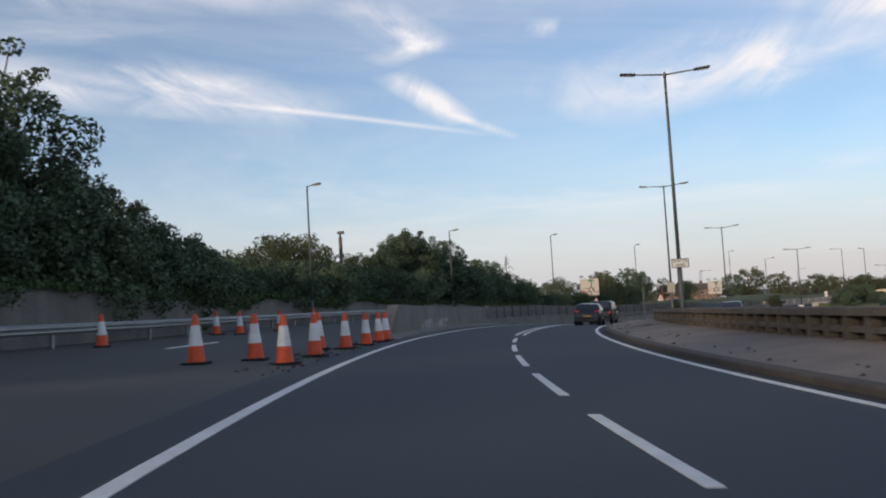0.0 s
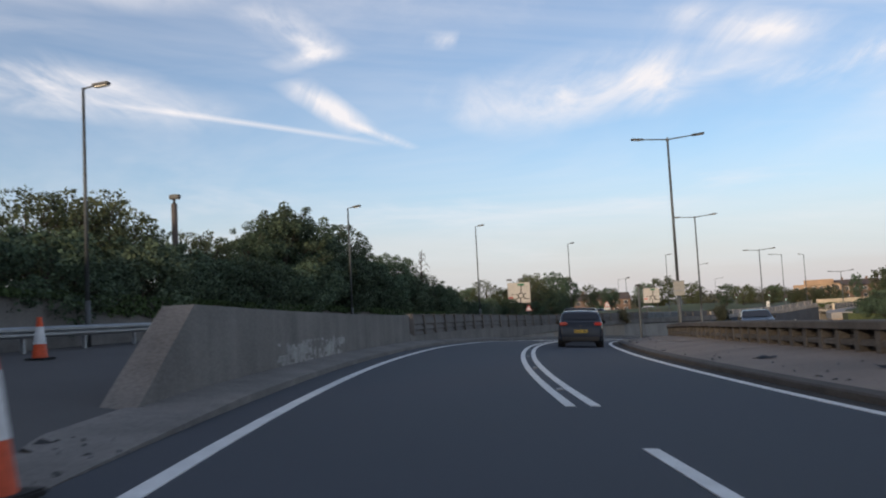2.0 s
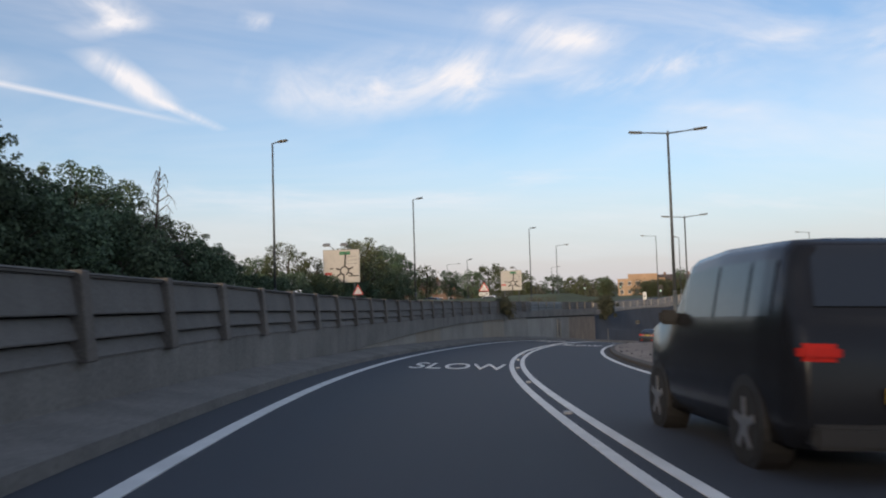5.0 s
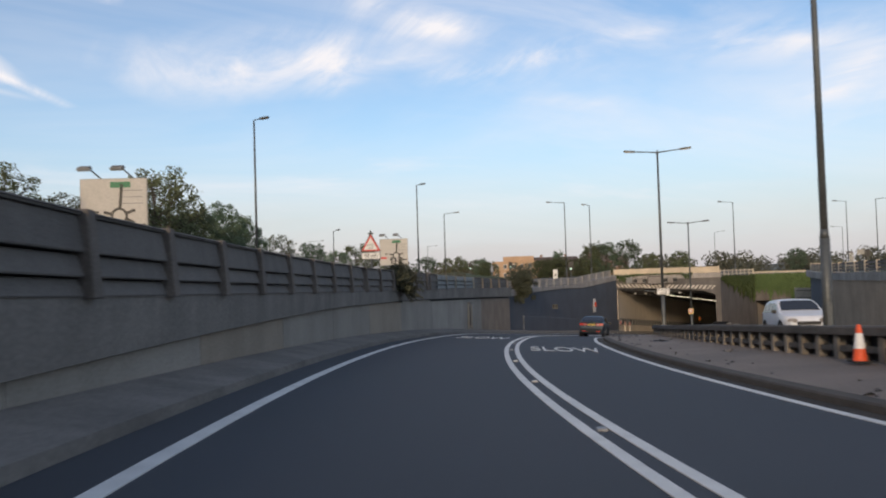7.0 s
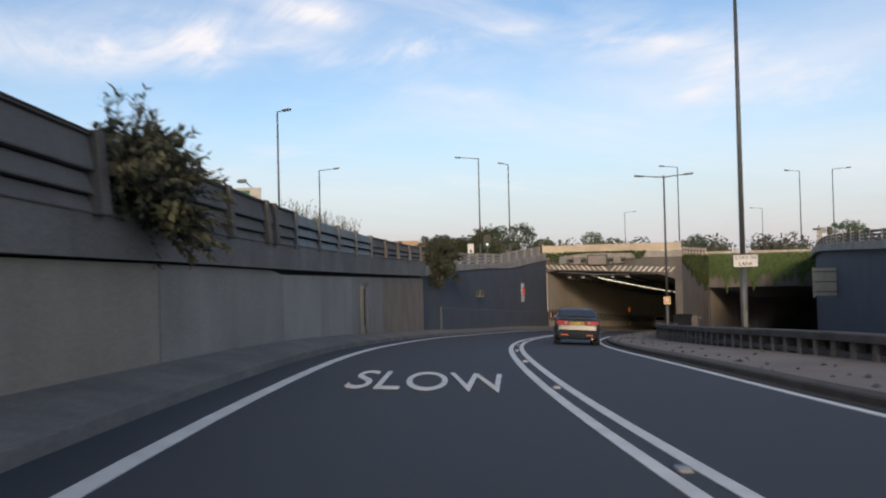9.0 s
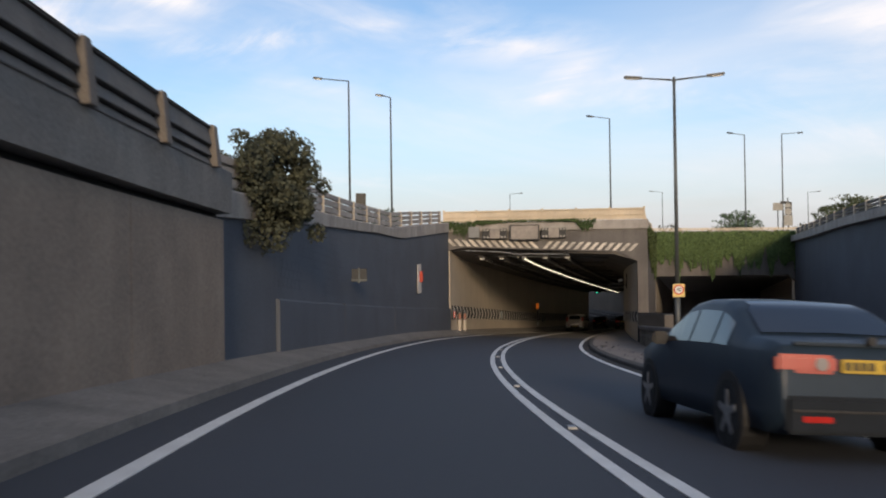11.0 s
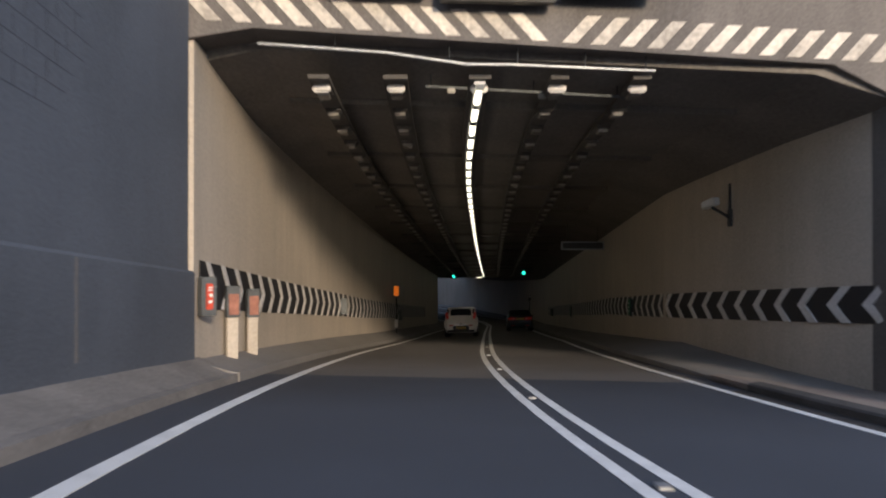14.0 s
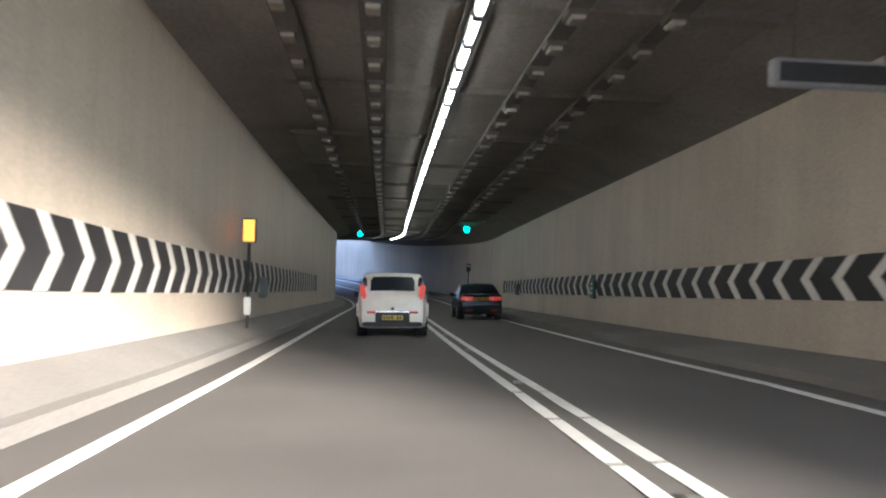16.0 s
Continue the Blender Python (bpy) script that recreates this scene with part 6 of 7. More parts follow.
def leaf_cloud(centres, radii, count, size, flat=0.75):
    """Small leaf quads scattered over and in round clumps."""
    c, r = np.array(centres, float), np.array(radii, float)
    pick = rng.choice(len(c), count, p=r**2 / (r**2).sum())
    d = rng.normal(size=(count, 3))
    d /= np.linalg.norm(d, axis=1)[:, None]
    d[:, 2] *= flat
    p = c[pick] + d * (r[pick] * rng.uniform(0.45, 1.08, count) ** 0.6)[:, None]
    n = d + rng.normal(scale=0.6, size=(count, 3))
    n /= np.linalg.norm(n, axis=1)[:, None]
    u = np.cross(n, rng.normal(size=(count, 3)))
    u /= np.linalg.norm(u, axis=1)[:, None]
    v = np.cross(n, u)
    k = size * rng.uniform(0.55, 1.3, count)[:, None]
    a, b, e, f = p - u * k * 0.5, p + v * k * 0.32, p + u * k * 0.55, p - v * k * 0.32
    verts = np.stack([a, b, e, f], 1).reshape(-1, 3)
    return verts, [(4 * i, 4 * i + 1, 4 * i + 2, 4 * i + 3) for i in range(count)]


def tree(name, m, h, width, leaves, size, leaf, label, low=0.2, category="tree", group="roadside trees", clumps=26):
    """Trunk, limbs, and a crown of leaf clumps with gaps."""
    t = thing(name, m, label, category, group)
    bm = bmesh.new()
    tube(bm, (0, 0, -0.4), (0.05 * h, 0.02 * h, h * 0.45), h * 0.03, h * 0.02, 8)
    tube(bm, (0.05 * h, 0.02 * h, h * 0.45), (0.03 * h, 0.06 * h, h * 0.8), h * 0.02, h * 0.008, 7)
    centres, radii = [], []
    for k in range(clumps):
        a = k * 2.4 + rng.uniform(-0.5, 0.5)
        f = low + (1 - low) * (k + 0.5) / clumps
        spread = math.sin(math.pi * min(1, max(0.12, (f - low * 0.6) / (1.08 - low * 0.6)))) ** 0.7
        q = width / 2 * spread * rng.uniform(0.55, 1.0)
        centres.append((q * math.cos(a), q * math.sin(a), h * f * rng.uniform(0.92, 1.0)))
        radii.append(width * rng.uniform(0.13, 0.22) * (0.7 + 0.3 * spread))
        if k % 2 == 0:
            z0 = h * max(0.15, f - 0.25)
            tube(bm, (0.04 * h * f, 0.03 * h * f, z0), (centres[-1][0] * 0.85, centres[-1][1] * 0.85, centres[-1][2]), h * 0.009, h * 0.003, 5)
    for k in range(clumps + 8):
        a, f = rng.uniform(0, math.tau), rng.uniform(low + 0.25, 1.0)
        spread = math.sin(math.pi * min(1, max(0.1, (f - low * 0.6) / (1.1 - low * 0.6)))) ** 0.7
        q = width / 2 * spread * rng.uniform(0.85, 1.12)
        centres.append((q * math.cos(a), q * math.sin(a), h * f * rng.uniform(1.0, 1.07)))
        radii.append(width * rng.uniform(0.035, 0.085))
        tube(bm, (q * 0.5 * math.cos(a), q * 0.5 * math.sin(a), h * f * 0.85), centres[-1], h * 0.005, h * 0.002, 4)
    part("trunk", bm, BARK, t)
    v, f = leaf_cloud(centres, radii, leaves, size)
    obj("crown", v, f, leaf, t)
    return t


KINDS = [tree("tree", stand(30, 19, 0), 8.6, 6.5, 14000, 0.19, LEAF, "dense dark green roadside tree", 0.12),
         tree("tree", stand(80, 17.0, -0.2), 7.8, 6.2, 14000, 0.185, LEAF, "broad dark green tree with an uneven crown", 0.12),
         tree("tree", stand(60, 18.5, -0.1), 6.2, 4.6, 4800, 0.17, LEAF_B, "olive green thin-leaved roadside tree", 0.15),
         tree("shrub", stand(40, 15.6, -0.1), 4.6, 5.2, 10000, 0.18, LEAF, "dense dark hedge shrub behind the wall", 0.05, "shrub", "roadside shrubs")]
BASE_H = (8.6, 7.8, 6.2, 4.6)


def plant(kind, s, o, top, wide=1.0, z=None):
    """Another plant of that kind whose crown reaches up to the height top."""
    base = (slip_z(min(s, 195)) + 0.4 + min(1.3, max(0, o - 13.5) * 0.12)) if z is None else z
    k = (top + (0.6 if 82 < s < 106 else 0.15) - base) / BASE_H[kind]
    p = at(s, o, base - 0.1)
    c = copy_thing(KINDS[kind], pose(*p, 0, 0, rng.uniform(0, 360)))
    c.scale = (k * wide, k * wide, k)
    return c


for kind, s, o, top in ((0, 20, 20, 8.9), (0, 12, 17, 9.5), (0, 26, 17.5, 8.9), (0, 29.5, 17, 10.0), (1, 33, 17.5, 7.6), (2, 35.5, 16, 5.9), (1, 38.5, 17, 6.0), (0, 43, 18.5, 4.5), (1, 47, 18, 4.0), (2, 50.8, 17, 4.3),
                        (1, 54, 18.5, 4.3), (2, 57, 18, 5.6), (2, 60, 17, 5.9), (2, 63, 18, 6.1), (1, 66, 18.5, 5.4), (2, 69.5, 17, 5.1), (1, 73, 18, 5.3), (0, 76.5, 17.5, 6.0), (0, 79.5, 16.6, 7.8), (1, 84, 17.5, 7.2),
                        (0, 88, 17, 6.9), (1, 91.5, 18, 6.0), (0, 95, 18, 5.0), (0, 97.5, 17, 5.2), (1, 101, 18, 5.0), (0, 105, 18, 4.0), (2, 106.5, 17, 4.0), (1, 110, 18.5, 3.2), (0, 114, 19, 3.2), (2, 120.5, 17.5, 3.7), (2, 125, 17.5, 2.9), (1, 121, 20, 3.0),
                        (2, 128.8, 15.4, 4.4), (2, 133, 17.5, 4.4), (0, 137.5, 18.5, 3.5), (1, 143, 19, 2.9), (0, 112, 27, 6.8), (1, 120, 29, 5.4), (0, 92, 25, 7.4), (1, 70, 25, 6.8), (0, 50, 25, 6.2), (1, 26, 26, 8.8),
                        (0, 157, 29, 6.0), (1, 163, 31, 5.4), (0, 152, 30, 5.2), (2, 172, 33, 4.0), (1, 180, 35, 3.6), (0, 5, 19, 9.4), (1, -6, 18, 9.0), (0, -18, 19, 9.0)):
    plant(kind, s, o, top)
for i in range(40):
    s = 6 + i * 3.4
    plant(3, s, 15.3 + rng.uniform(-0.3, 0.8), ramp(s, [0, 30, 45, 60, 80, 95, 110, 140], [4.6, 4.4, 3.4, 3.6, 4.2, 3.0, 1.6, 0.9]) + rng.uniform(-0.4, 0.5), 1.0)
for s, o, top in ((92, -22.2, -0.9), (95.5, -23, -0.5), (99, -22.2, -0.8), (103.5, -23.4, -0.3), (108, -23, -0.8), (113, -24, -0.6)):
    plant(3, s, o, top, 1.15, -2.3)
# a bare dead tree
t = thing("dead_tree", pose(7.6, 105.6, -0.6), "bare dead tree with drooping thin branches", "tree")
bm = bmesh.new()
tube(bm, (0, 0, 0), (0.25, 0, 3.4), 0.14, 0.09, 7)
tube(bm, (0.25, 0, 3.4), (0.5, 0.1, 6.9), 0.09, 0.02, 6)
for k in range(26):
    z = 2.4 + k * 0.17
    a = k * 2.2
    q = 1.9 * (1 - (k / 30)) * rng.uniform(0.6, 1.1)
    p0 = Vector((0.2 + 0.07 * (z - 2.4), 0, z))
    p1 = p0 + Vector((math.cos(a) * q * 0.6, math.sin(a) * q * 0.6, 0.35))
    p2 = p0 + Vector((math.cos(a) * q, math.sin(a) * q, -0.1))
    tube(bm, p0, p1, 0.03, 0.02, 5)
    tube(bm, p1, p2, 0.02, 0.006, 5)
    for j in range(3):
        tube(bm, p1.lerp(p2, 0.3 * j), p1.lerp(p2, 0.3 * j) + Vector((rng.uniform(-0.3, 0.3), rng.uniform(-0.3, 0.3), -0.45)), 0.01, 0.004, 4)
part("trunk", bm, BARK, t)


def shrub_on_wall(s, o, z0, rx, ry, rz, lift, label):
    """A round bush rooted in the wall's top: leaf clumps on short boughs."""
    t = thing("wall_shrub", stand(s, o, z0), label, "shrub", "shrubs on the wall")
    bm = bmesh.new()
    centres, radii = [], []
    for k in range(110):
        d = Vector(rng.normal(size=3))
        d.normalize()
        q = rng.uniform(0.35, 0.95)
        c = Vector((d.x * rx * q + 0.1, d.y * ry * q, lift + d.z * rz * q))
        centres.append(c)
        radii.append(rng.uniform(0.2, 0.42))
        if k % 2 == 0:
            tube(bm, (0, 0, 0), c, 0.025, 0.008, 5)
    part("branchwork", bm, BARK, t)
    v, f = leaf_cloud(centres, radii, 30000, 0.1, 1.0)
    obj("foliage", v, f, GREY_LEAF, t)
    return t


def spiky_shrub(s, o, z0, rise, spread, label):
    """Long arching stems with narrow leaves and drooping flower tips."""
    t = thing("wall_shrub", stand(s, o, z0), label, "shrub", "shrubs on the wall")
    bm = bmesh.new()
    verts, faces = [], []
    for k in range(120):
        a = rng.uniform(0, math.tau)
        out = rng.uniform(0.15, 1.0)
        up_ = rise * (1.15 - 0.95 * out ** 1.5) * rng.uniform(0.65, 1.0)
        if k % 3 == 0:
            up_, out, a = -0.55 * rng.uniform(-0.3, 1.0), rng.uniform(0.6, 1.0), rng.uniform(0.3, 2.0)
        tip = Vector((math.cos(a) * spread * 0.55 * out + 0.25 * out, math.sin(a) * spread * out + 0.2, up_))
        prev = Vector((0, 0.05 * math.sin(a), 0.05))
        mid = tip * 0.5 + Vector((0, 0, 0.25 * rise * out))
        pts = [prev]
        for q in range(1, 9):
            f = q / 8
            pts.append(prev * (1 - f) ** 2 + mid * 2 * f * (1 - f) + tip * f * f)
        for q in (0, 4):
            tube(bm, pts[q], pts[q + 4], 0.012 - 0.005 * (q > 0), 0.007 - 0.004 * (q > 0), 4)
        for q in range(56):
            f = rng.uniform(0.25, 1.0)
            i = min(7, int(f * 8))
            p = pts[i].lerp(pts[i + 1], f * 8 - i)
            along = (pts[i + 1] - pts[i]).normalized()
            side = Vector(rng.normal(size=3))
            side = (side - along * side.dot(along)).normalized()
            tipv = (along * 0.7 + side * 0.8 - Vector((0, 0, 0.25))).normalized() * rng.uniform(0.07, 0.15)
            w = along.cross(side) * 0.016
            n = len(verts)
            verts += [p, p + tipv * 0.45 + w, p + tipv, p + tipv * 0.45 - w]
            faces.append((n, n + 1, n + 2, n + 3))
    part("branchwork", bm, BARK, t)
    obj("foliage", verts, faces, GREY_LEAF, t)
    v, f = leaf_cloud([Vector((0.2 + 0.25 * math.cos(k), 0.2 + 0.5 * math.sin(k * 2.4), 0.1 + 0.07 * k)) for k in range(12)], [0.3] * 12, 2600, 0.1, 1.0)
    obj("inner_foliage", v, f, GREY_LEAF, t)
    return t


spiky_shrub(126.1, 3.3, -1.5, 1.44, 1.7, "spiky grey-green bush growing out of the parapet")
shrub_on_wall(162.5, 3.75, -2.2, 1.75, 2.5, 1.5, 0.3, "round dark bush hanging over the end of the wall")
# dry weeds behind the steel boards, their tips above the rail
verts, faces = [], []
for k in range(420):
    q = 134.8 + 12 * rng.uniform(0, 1)
    if noise.noise((q * 0.9, 1.3, 0)) < 0.05:
        continue
    p = at(q, WALL_O + 0.3 + rng.uniform(0, 0.15), wall_top(q))
    h = rng.uniform(0.75, 1.25)
    lean = Vector((rng.normal() * 0.12, rng.normal() * 0.12, h))
    w = Vector((rng.normal(), rng.normal(), 0)).normalized() * 0.006
    n = len(verts)
    verts += [p - w, p + w, p + lean + w * 0.5, p + lean - w * 0.5]
    faces.append((n, n + 1, n + 2, n + 3))
    for b in range(5):
        c = p + lean * rng.uniform(0.6, 1.0)
        d = Vector((rng.normal() * 0.05, rng.normal() * 0.05, rng.uniform(0.0, 0.08)))
        n = len(verts)
        verts += [c, c + d * 0.5 + w * 2, c + d, c + d * 0.5 - w * 2]
        faces.append((n, n + 1, n + 2, n + 3))
tagged(obj("weeds", verts, faces, DRY), "thin dry weeds growing behind the steel parapet", "weeds", kind="stuff")


def ivy(name, place, count, size, label, drop, seed, keep=lambda u: 1.0):
    """Leaves that hang from an edge; place(u) gives the edge point and the outward way."""
    g = np.random.default_rng(seed)
    verts, faces = [], []
    for i in range(count):
        u = g.uniform(0, 1)
        if g.uniform(0, 1) > keep(u):
            continue
        p, outward = place(u)
        reach = drop(u) * (0.55 + 0.45 * noise.noise((u * 23.0, seed, 0)) + 0.25 * noise.noise((u * 90.0, seed, 3)))
        d = max(0.08, reach) * g.uniform(0, 1) ** 0.8
        q = Vector(p) + outward * (0.05 + 0.16 * g.uniform(0, 1) * math.exp(-d)) - Vector((0, 0, d)) + Vector((0, 0, 0.12 * g.uniform(0, 1)))
        n = (outward + Vector(g.normal(scale=0.5, size=3))).normalized()
        a = n.cross(Vector(g.normal(size=3))).normalized()
        b = n.cross(a)
        k = size * g.uniform(0.6, 1.3)
        j = len(verts)
        verts += [q - a * k * 0.5, q + b * k * 0.4, q + a * k * 0.5, q - b * k * 0.4]
        faces.append((j, j + 1, j + 2, j + 3))
    return tagged(obj(name, verts, faces, IVY), label, "ivy", kind="stuff")


out1 = FACE.to_3x3() @ Vector((0, -1, 0))
out2 = FACE2.to_3x3() @ Vector((0, -1, 0))
ivy("portal_ivy", lambda u: (FACE @ Vector((u * 9.4 - 0.4, -0.14, DECK_T + 0.02)), out1), 9000, 0.075, "green ivy trailing over the portal coping", lambda u: ramp(u, [0, 0.06, 0.14, 0.24, 0.32, 0.5, 0.8, 0.86, 0.92, 0.95, 1], [0.5, 1.1, 1.5, 0.5, 0.25, 0.1, 0.15, 0.2, 1.3, 1.2, 0.1]), 3, lambda u: ramp(u, [0, 0.3, 0.4, 0.6, 0.8, 0.88, 0.95, 1], [1, 0.9, 0.25, 0.12, 0.45, 0.6, 0.9, 0.1]))
ivy("far_portal_ivy", lambda u: (FACE2 @ Vector((u * (QW + 0.4) - 0.6, -0.16, DECK_T - 0.42)), out2), 30000, 0.17, "thick green ivy curtain over the second portal", lambda u: 4.3 + 1.2 * noise.noise((u * 9.0, 3.0, 1.0)), 5)
ivy("side_ivy", lambda u: (at(196.9 + u * 16, ramp(196.9 + u * 16, [196, 199, 214], [-8.5, -8.75, -8.95]), DECK_T - 0.5), Vector((math.sin(radians(27)), -math.cos(radians(27)), 0))), 18000, 0.17, "green ivy hanging on the wall between the portals", lambda u: 0.5 + 5.2 * u + 0.5 * noise.noise((u * 11.0, 5.0, 2.0)), 8)
ivy("back_wall_ivy", lambda u: (at(4 + u * 100, 13.86, ramp(4 + u * 100, [-30, 30, 60, 85, 118], [1.75, 1.66, 1.4, 0.95, -0.2])), Vector((math.cos(radians(float(np.interp(4 + u * 100, S_KNOTS, HEADING)) - 90)), math.sin(radians(float(np.interp(4 + u * 100, S_KNOTS, HEADING)) - 90)), 0))), 14000, 0.17, "dark ivy hanging over the grey wall", lambda u: 1.5 * max(0.2, 0.5 + 1.1 * noise.noise((u * 14.0, 2.0, 7.0))), 11)

# ---- far off: buildings, woods, hills ----
def house(m, w, d, h, roof_h, brick, floors, cols, label, flat=False):
    t = thing("house", m, label, "house", "far houses")
    part("wall", box(bmesh.new(), w, d, h, 0, 0, h / 2), brick, t)
    if flat:
        part("roof", box(bmesh.new(), w + 0.3, d + 0.3, 0.4, 0, 0, h + 0.2, 0.05), brick, t)
        part("upper_storey", box(bmesh.new(), w * 0.62, d * 0.7, h * 0.28, w * 0.03, 0, h + 0.4 + h * 0.14), brick, t)
    else:
        bm = bmesh.new()
        pts = [(-w / 2 - 0.3, -d / 2 - 0.3, h), (w / 2 + 0.3, -d / 2 - 0.3, h), (w / 2 + 0.3, d / 2 + 0.3, h), (-w / 2 - 0.3, d / 2 + 0.3, h), (-w / 2 - 0.3, 0, h + roof_h), (w / 2 + 0.3, 0, h + roof_h)]
        v = [bm.verts.new(p) for p in pts]
        for f in ((0, 1, 5, 4), (2, 3, 4, 5), (1, 2, 5), (3, 0, 4), (3, 2, 1, 0)):
            bm.faces.new([v[i] for i in f])
        roof = part("roof", bm, ROOF, t)
        for x in (-w * 0.3, w * 0.25):
            part("chimney", box(bmesh.new(), 0.9, 0.6, 1.6, x, 0, h + roof_h + 0.1), brick, roof)
    for i in range(floors):
        for j in range(cols):
            x, z = -w / 2 + (j + 0.5) * w / cols, h * (i + 0.55) / floors
            win = part("window", box(bmesh.new(), w / cols * 0.45, 0.12, h / floors * 0.5, x, -d / 2 - 0.01, z, 0.02), SIGN_WHITE, t)
            part("pane", box(bmesh.new(), w / cols * 0.38, 0.04, h / floors * 0.42, x, -d / 2 - 0.07, z), WINDOW, win)
    return t


house(pose(190.5, 349.5, -2, 0, 0, -32), 17.5, 12, 6.3, 2, BRICK, 2, 6, "broad tan brick block with a raised flat roof", True)
house(pose(203, 343.5, -2, 0, 0, -32), 16, 9, 5.6, 2.4, BRICK_B, 2, 5, "dull brick terraced house with a tiled roof")
house(pose(219, 335, -2, 0, 0, -32), 16, 9, 5.6, 2.4, BRICK_B, 2, 5, "dull brick terraced house with a tiled roof")
house(pose(60, 300, -2, 0, 0, -10), 18, 9, 4.4, 2.2, BRICK_B, 2, 6, "low brick house row behind the roundabout")
house(pose(84, 296, -2, 0, 0, -10), 18, 9, 4.4, 2.2, BRICK_B, 2, 6, "low brick house row behind the roundabout")
far = [(1, 107.8, 302, 8.9, 1.2), (0, 100, 298, 7.0, 1.2), (1, 117, 300, 6.6, 1.2), (0, 191, 290, 8.9, 1.1), (0, 184, 292, 8.5, 1.1), (1, 180, 294, 8.0, 0.8), (1, 198, 288, 5.0, 1.0), (1, 221, 341, 10, 1.2), (0, 146, 301, 4.2, 1.1),
       (0, 232, 262, 4.9, 1.2), (1, 157, 320, 5.0, 1.1), (0, 143, 330, 6, 1.4), (2, 140, 215, 3.0, 1.2), (0, 196, 332, 7.5, 0.7), (1, 125, 280, 4.5, 1.5), (2, 128, 268, 2.8, 1.5), (1, 101.5, 207.6, 1.8, 1.3), (2, 108.1, 213.7, 1.9, 2.2), (1, 100.9, 200.3, 1.7, 2.0), (2, 111.9, 210.8, 1.8, 2.2), (0, 76, 270, 5.0, 1.5), (1, 60, 262, 5.4, 1.5), (0, 45, 250, 6.0, 1.5),
       (0, 30, 230, 6.2, 1.4), (1, 42, 225, 5.5, 1.4), (0, 20, 215, 6.5, 1.4), (1, 168, 172, 4.4, 1.4), (0, 176, 164, 5.2, 1.5), (1, 186, 152, 5.0, 1.5), (0, 165, 140, 4.0, 1.5), (1, 175, 128, 5.2, 1.5), (2, 112, 122, 2.2, 1.4), (0, 118, 110, 3.0, 1.4),
       (1, 110, 92, 3.0, 1.4), (0, 104, 80, 3.2, 1.4), (1, 128, 88, 4.4, 1.4), (0, 140, 104, 4.8, 1.4), (2, 96, 118, 0.9, 1.4), (2, 150, 122, 3.6, 1.4), (0, 208, 170, 6.0, 1.6), (1, 218, 190, 6.2, 1.6), (0, 226, 215, 6.0, 1.6), (0, 92, 64, 3.0, 1.3), (1, 84, 46, 3.4, 1.3)]
FAR_KINDS = [tree("tree", pose(292, 246, DECK_Z - 0.2), 8.6, 6.5, 5600, 0.27, LEAF, "distant dark tree beyond the roundabout", 0.12, "tree", "distant trees"),
             tree("tree", pose(70, 330, DECK_Z - 0.2), 7.8, 6.2, 5600, 0.27, LEAF_B, "distant dark tree beyond the roundabout", 0.12, "tree", "distant trees"),
             tree("tree", pose(20, 260, DECK_Z - 0.2), 6.2, 4.6, 4600, 0.24, LEAF_B, "distant dark tree beyond the roundabout", 0.12, "tree", "distant trees")]
for kind, x, y, top, wide in far:
    base = DECK_Z - 0.2
    k = (top - base) / BASE_H[kind]
    c = copy_thing(FAR_KINDS[kind], pose(x, y, base, 0, 0, rng.uniform(0, 360)))
    c.scale = (k * wide, k * wide, k)
    tagged(c, "distant dark tree beyond the roundabout", "tree", "distant trees")
# woods along the skyline and far hills
centres, radii = [], []
for i in range(420):
    a = radians(-60 + 230 * i / 419)
    r = 330 + 60 * math.sin(i * 0.7) + 40 * math.sin(i * 2.1)
    h = 4.2 + 2.0 * noise.noise((i * 0.13, 1.0, 0.0)) + 1.2 * noise.noise((i * 0.6, 4.0, 0.0))
    h += 0.9 * min(1, max(0, (62 - math.degrees(a)) / 12))
    for q in (0.2, 0.5, 0.85):
        centres.append((60 + r * math.cos(a), 100 + r * math.sin(a), -2 + h * q))
        radii.append(4.5)
v, f = leaf_cloud(centres, radii, 170000, 1.0)
# the haze over these woods is only in the leaf colour
tagged(obj("far_woods", v, f, HAZY_LEAF), "far belt of woods on the skyline, green greyed to stand for haze", "woods", kind="stuff")
verts, faces = [], []
for i in range(121):
    a = radians(-40 + 200 * i / 120)
    h = 10 + 7 * noise.noise((i * 0.07, 9.0, 0.0)) + 3 * noise.noise((i * 0.3, 2.0, 0.0))
    verts += [(60 + 1500 * math.cos(a), 100 + 1500 * math.sin(a), -6), (60 + 1550 * math.cos(a), 100 + 1550 * math.sin(a), h), (60 + 1900 * math.cos(a), 100 + 1900 * math.sin(a), h * 0.6)]
    if i:
        j = 3 * i
        faces += [(j - 3, j, j + 1, j - 2), (j - 2, j + 1, j + 2, j - 1)]
tagged(obj("far_hill", verts, faces, FAR_HILL), "low hill line on the horizon, haze put into its blue-grey colour", "hill", kind="structure")

# ---- vehicles ----
def car_paint(name, base, rough=0.22, metal=0.0):
    m = shader(name, base, rough, metal, vary=0.12, grain=3, stains=1.0, spec=0.22)
    m.node_tree.nodes["Principled BSDF"].inputs["Coat Weight"].default_value = 0.12
    m.node_tree.nodes["Principled BSDF"].inputs["Coat Roughness"].default_value = 0.15
    return m


CREAM = car_paint("cream_white_paint", (0.78, 0.72, 0.64), 0.4, 0.0)
NAVY = car_paint("dark_blue_paint", (0.018, 0.024, 0.036))
SLATE = car_paint("slate_paint", (0.02, 0.034, 0.052), 0.55)
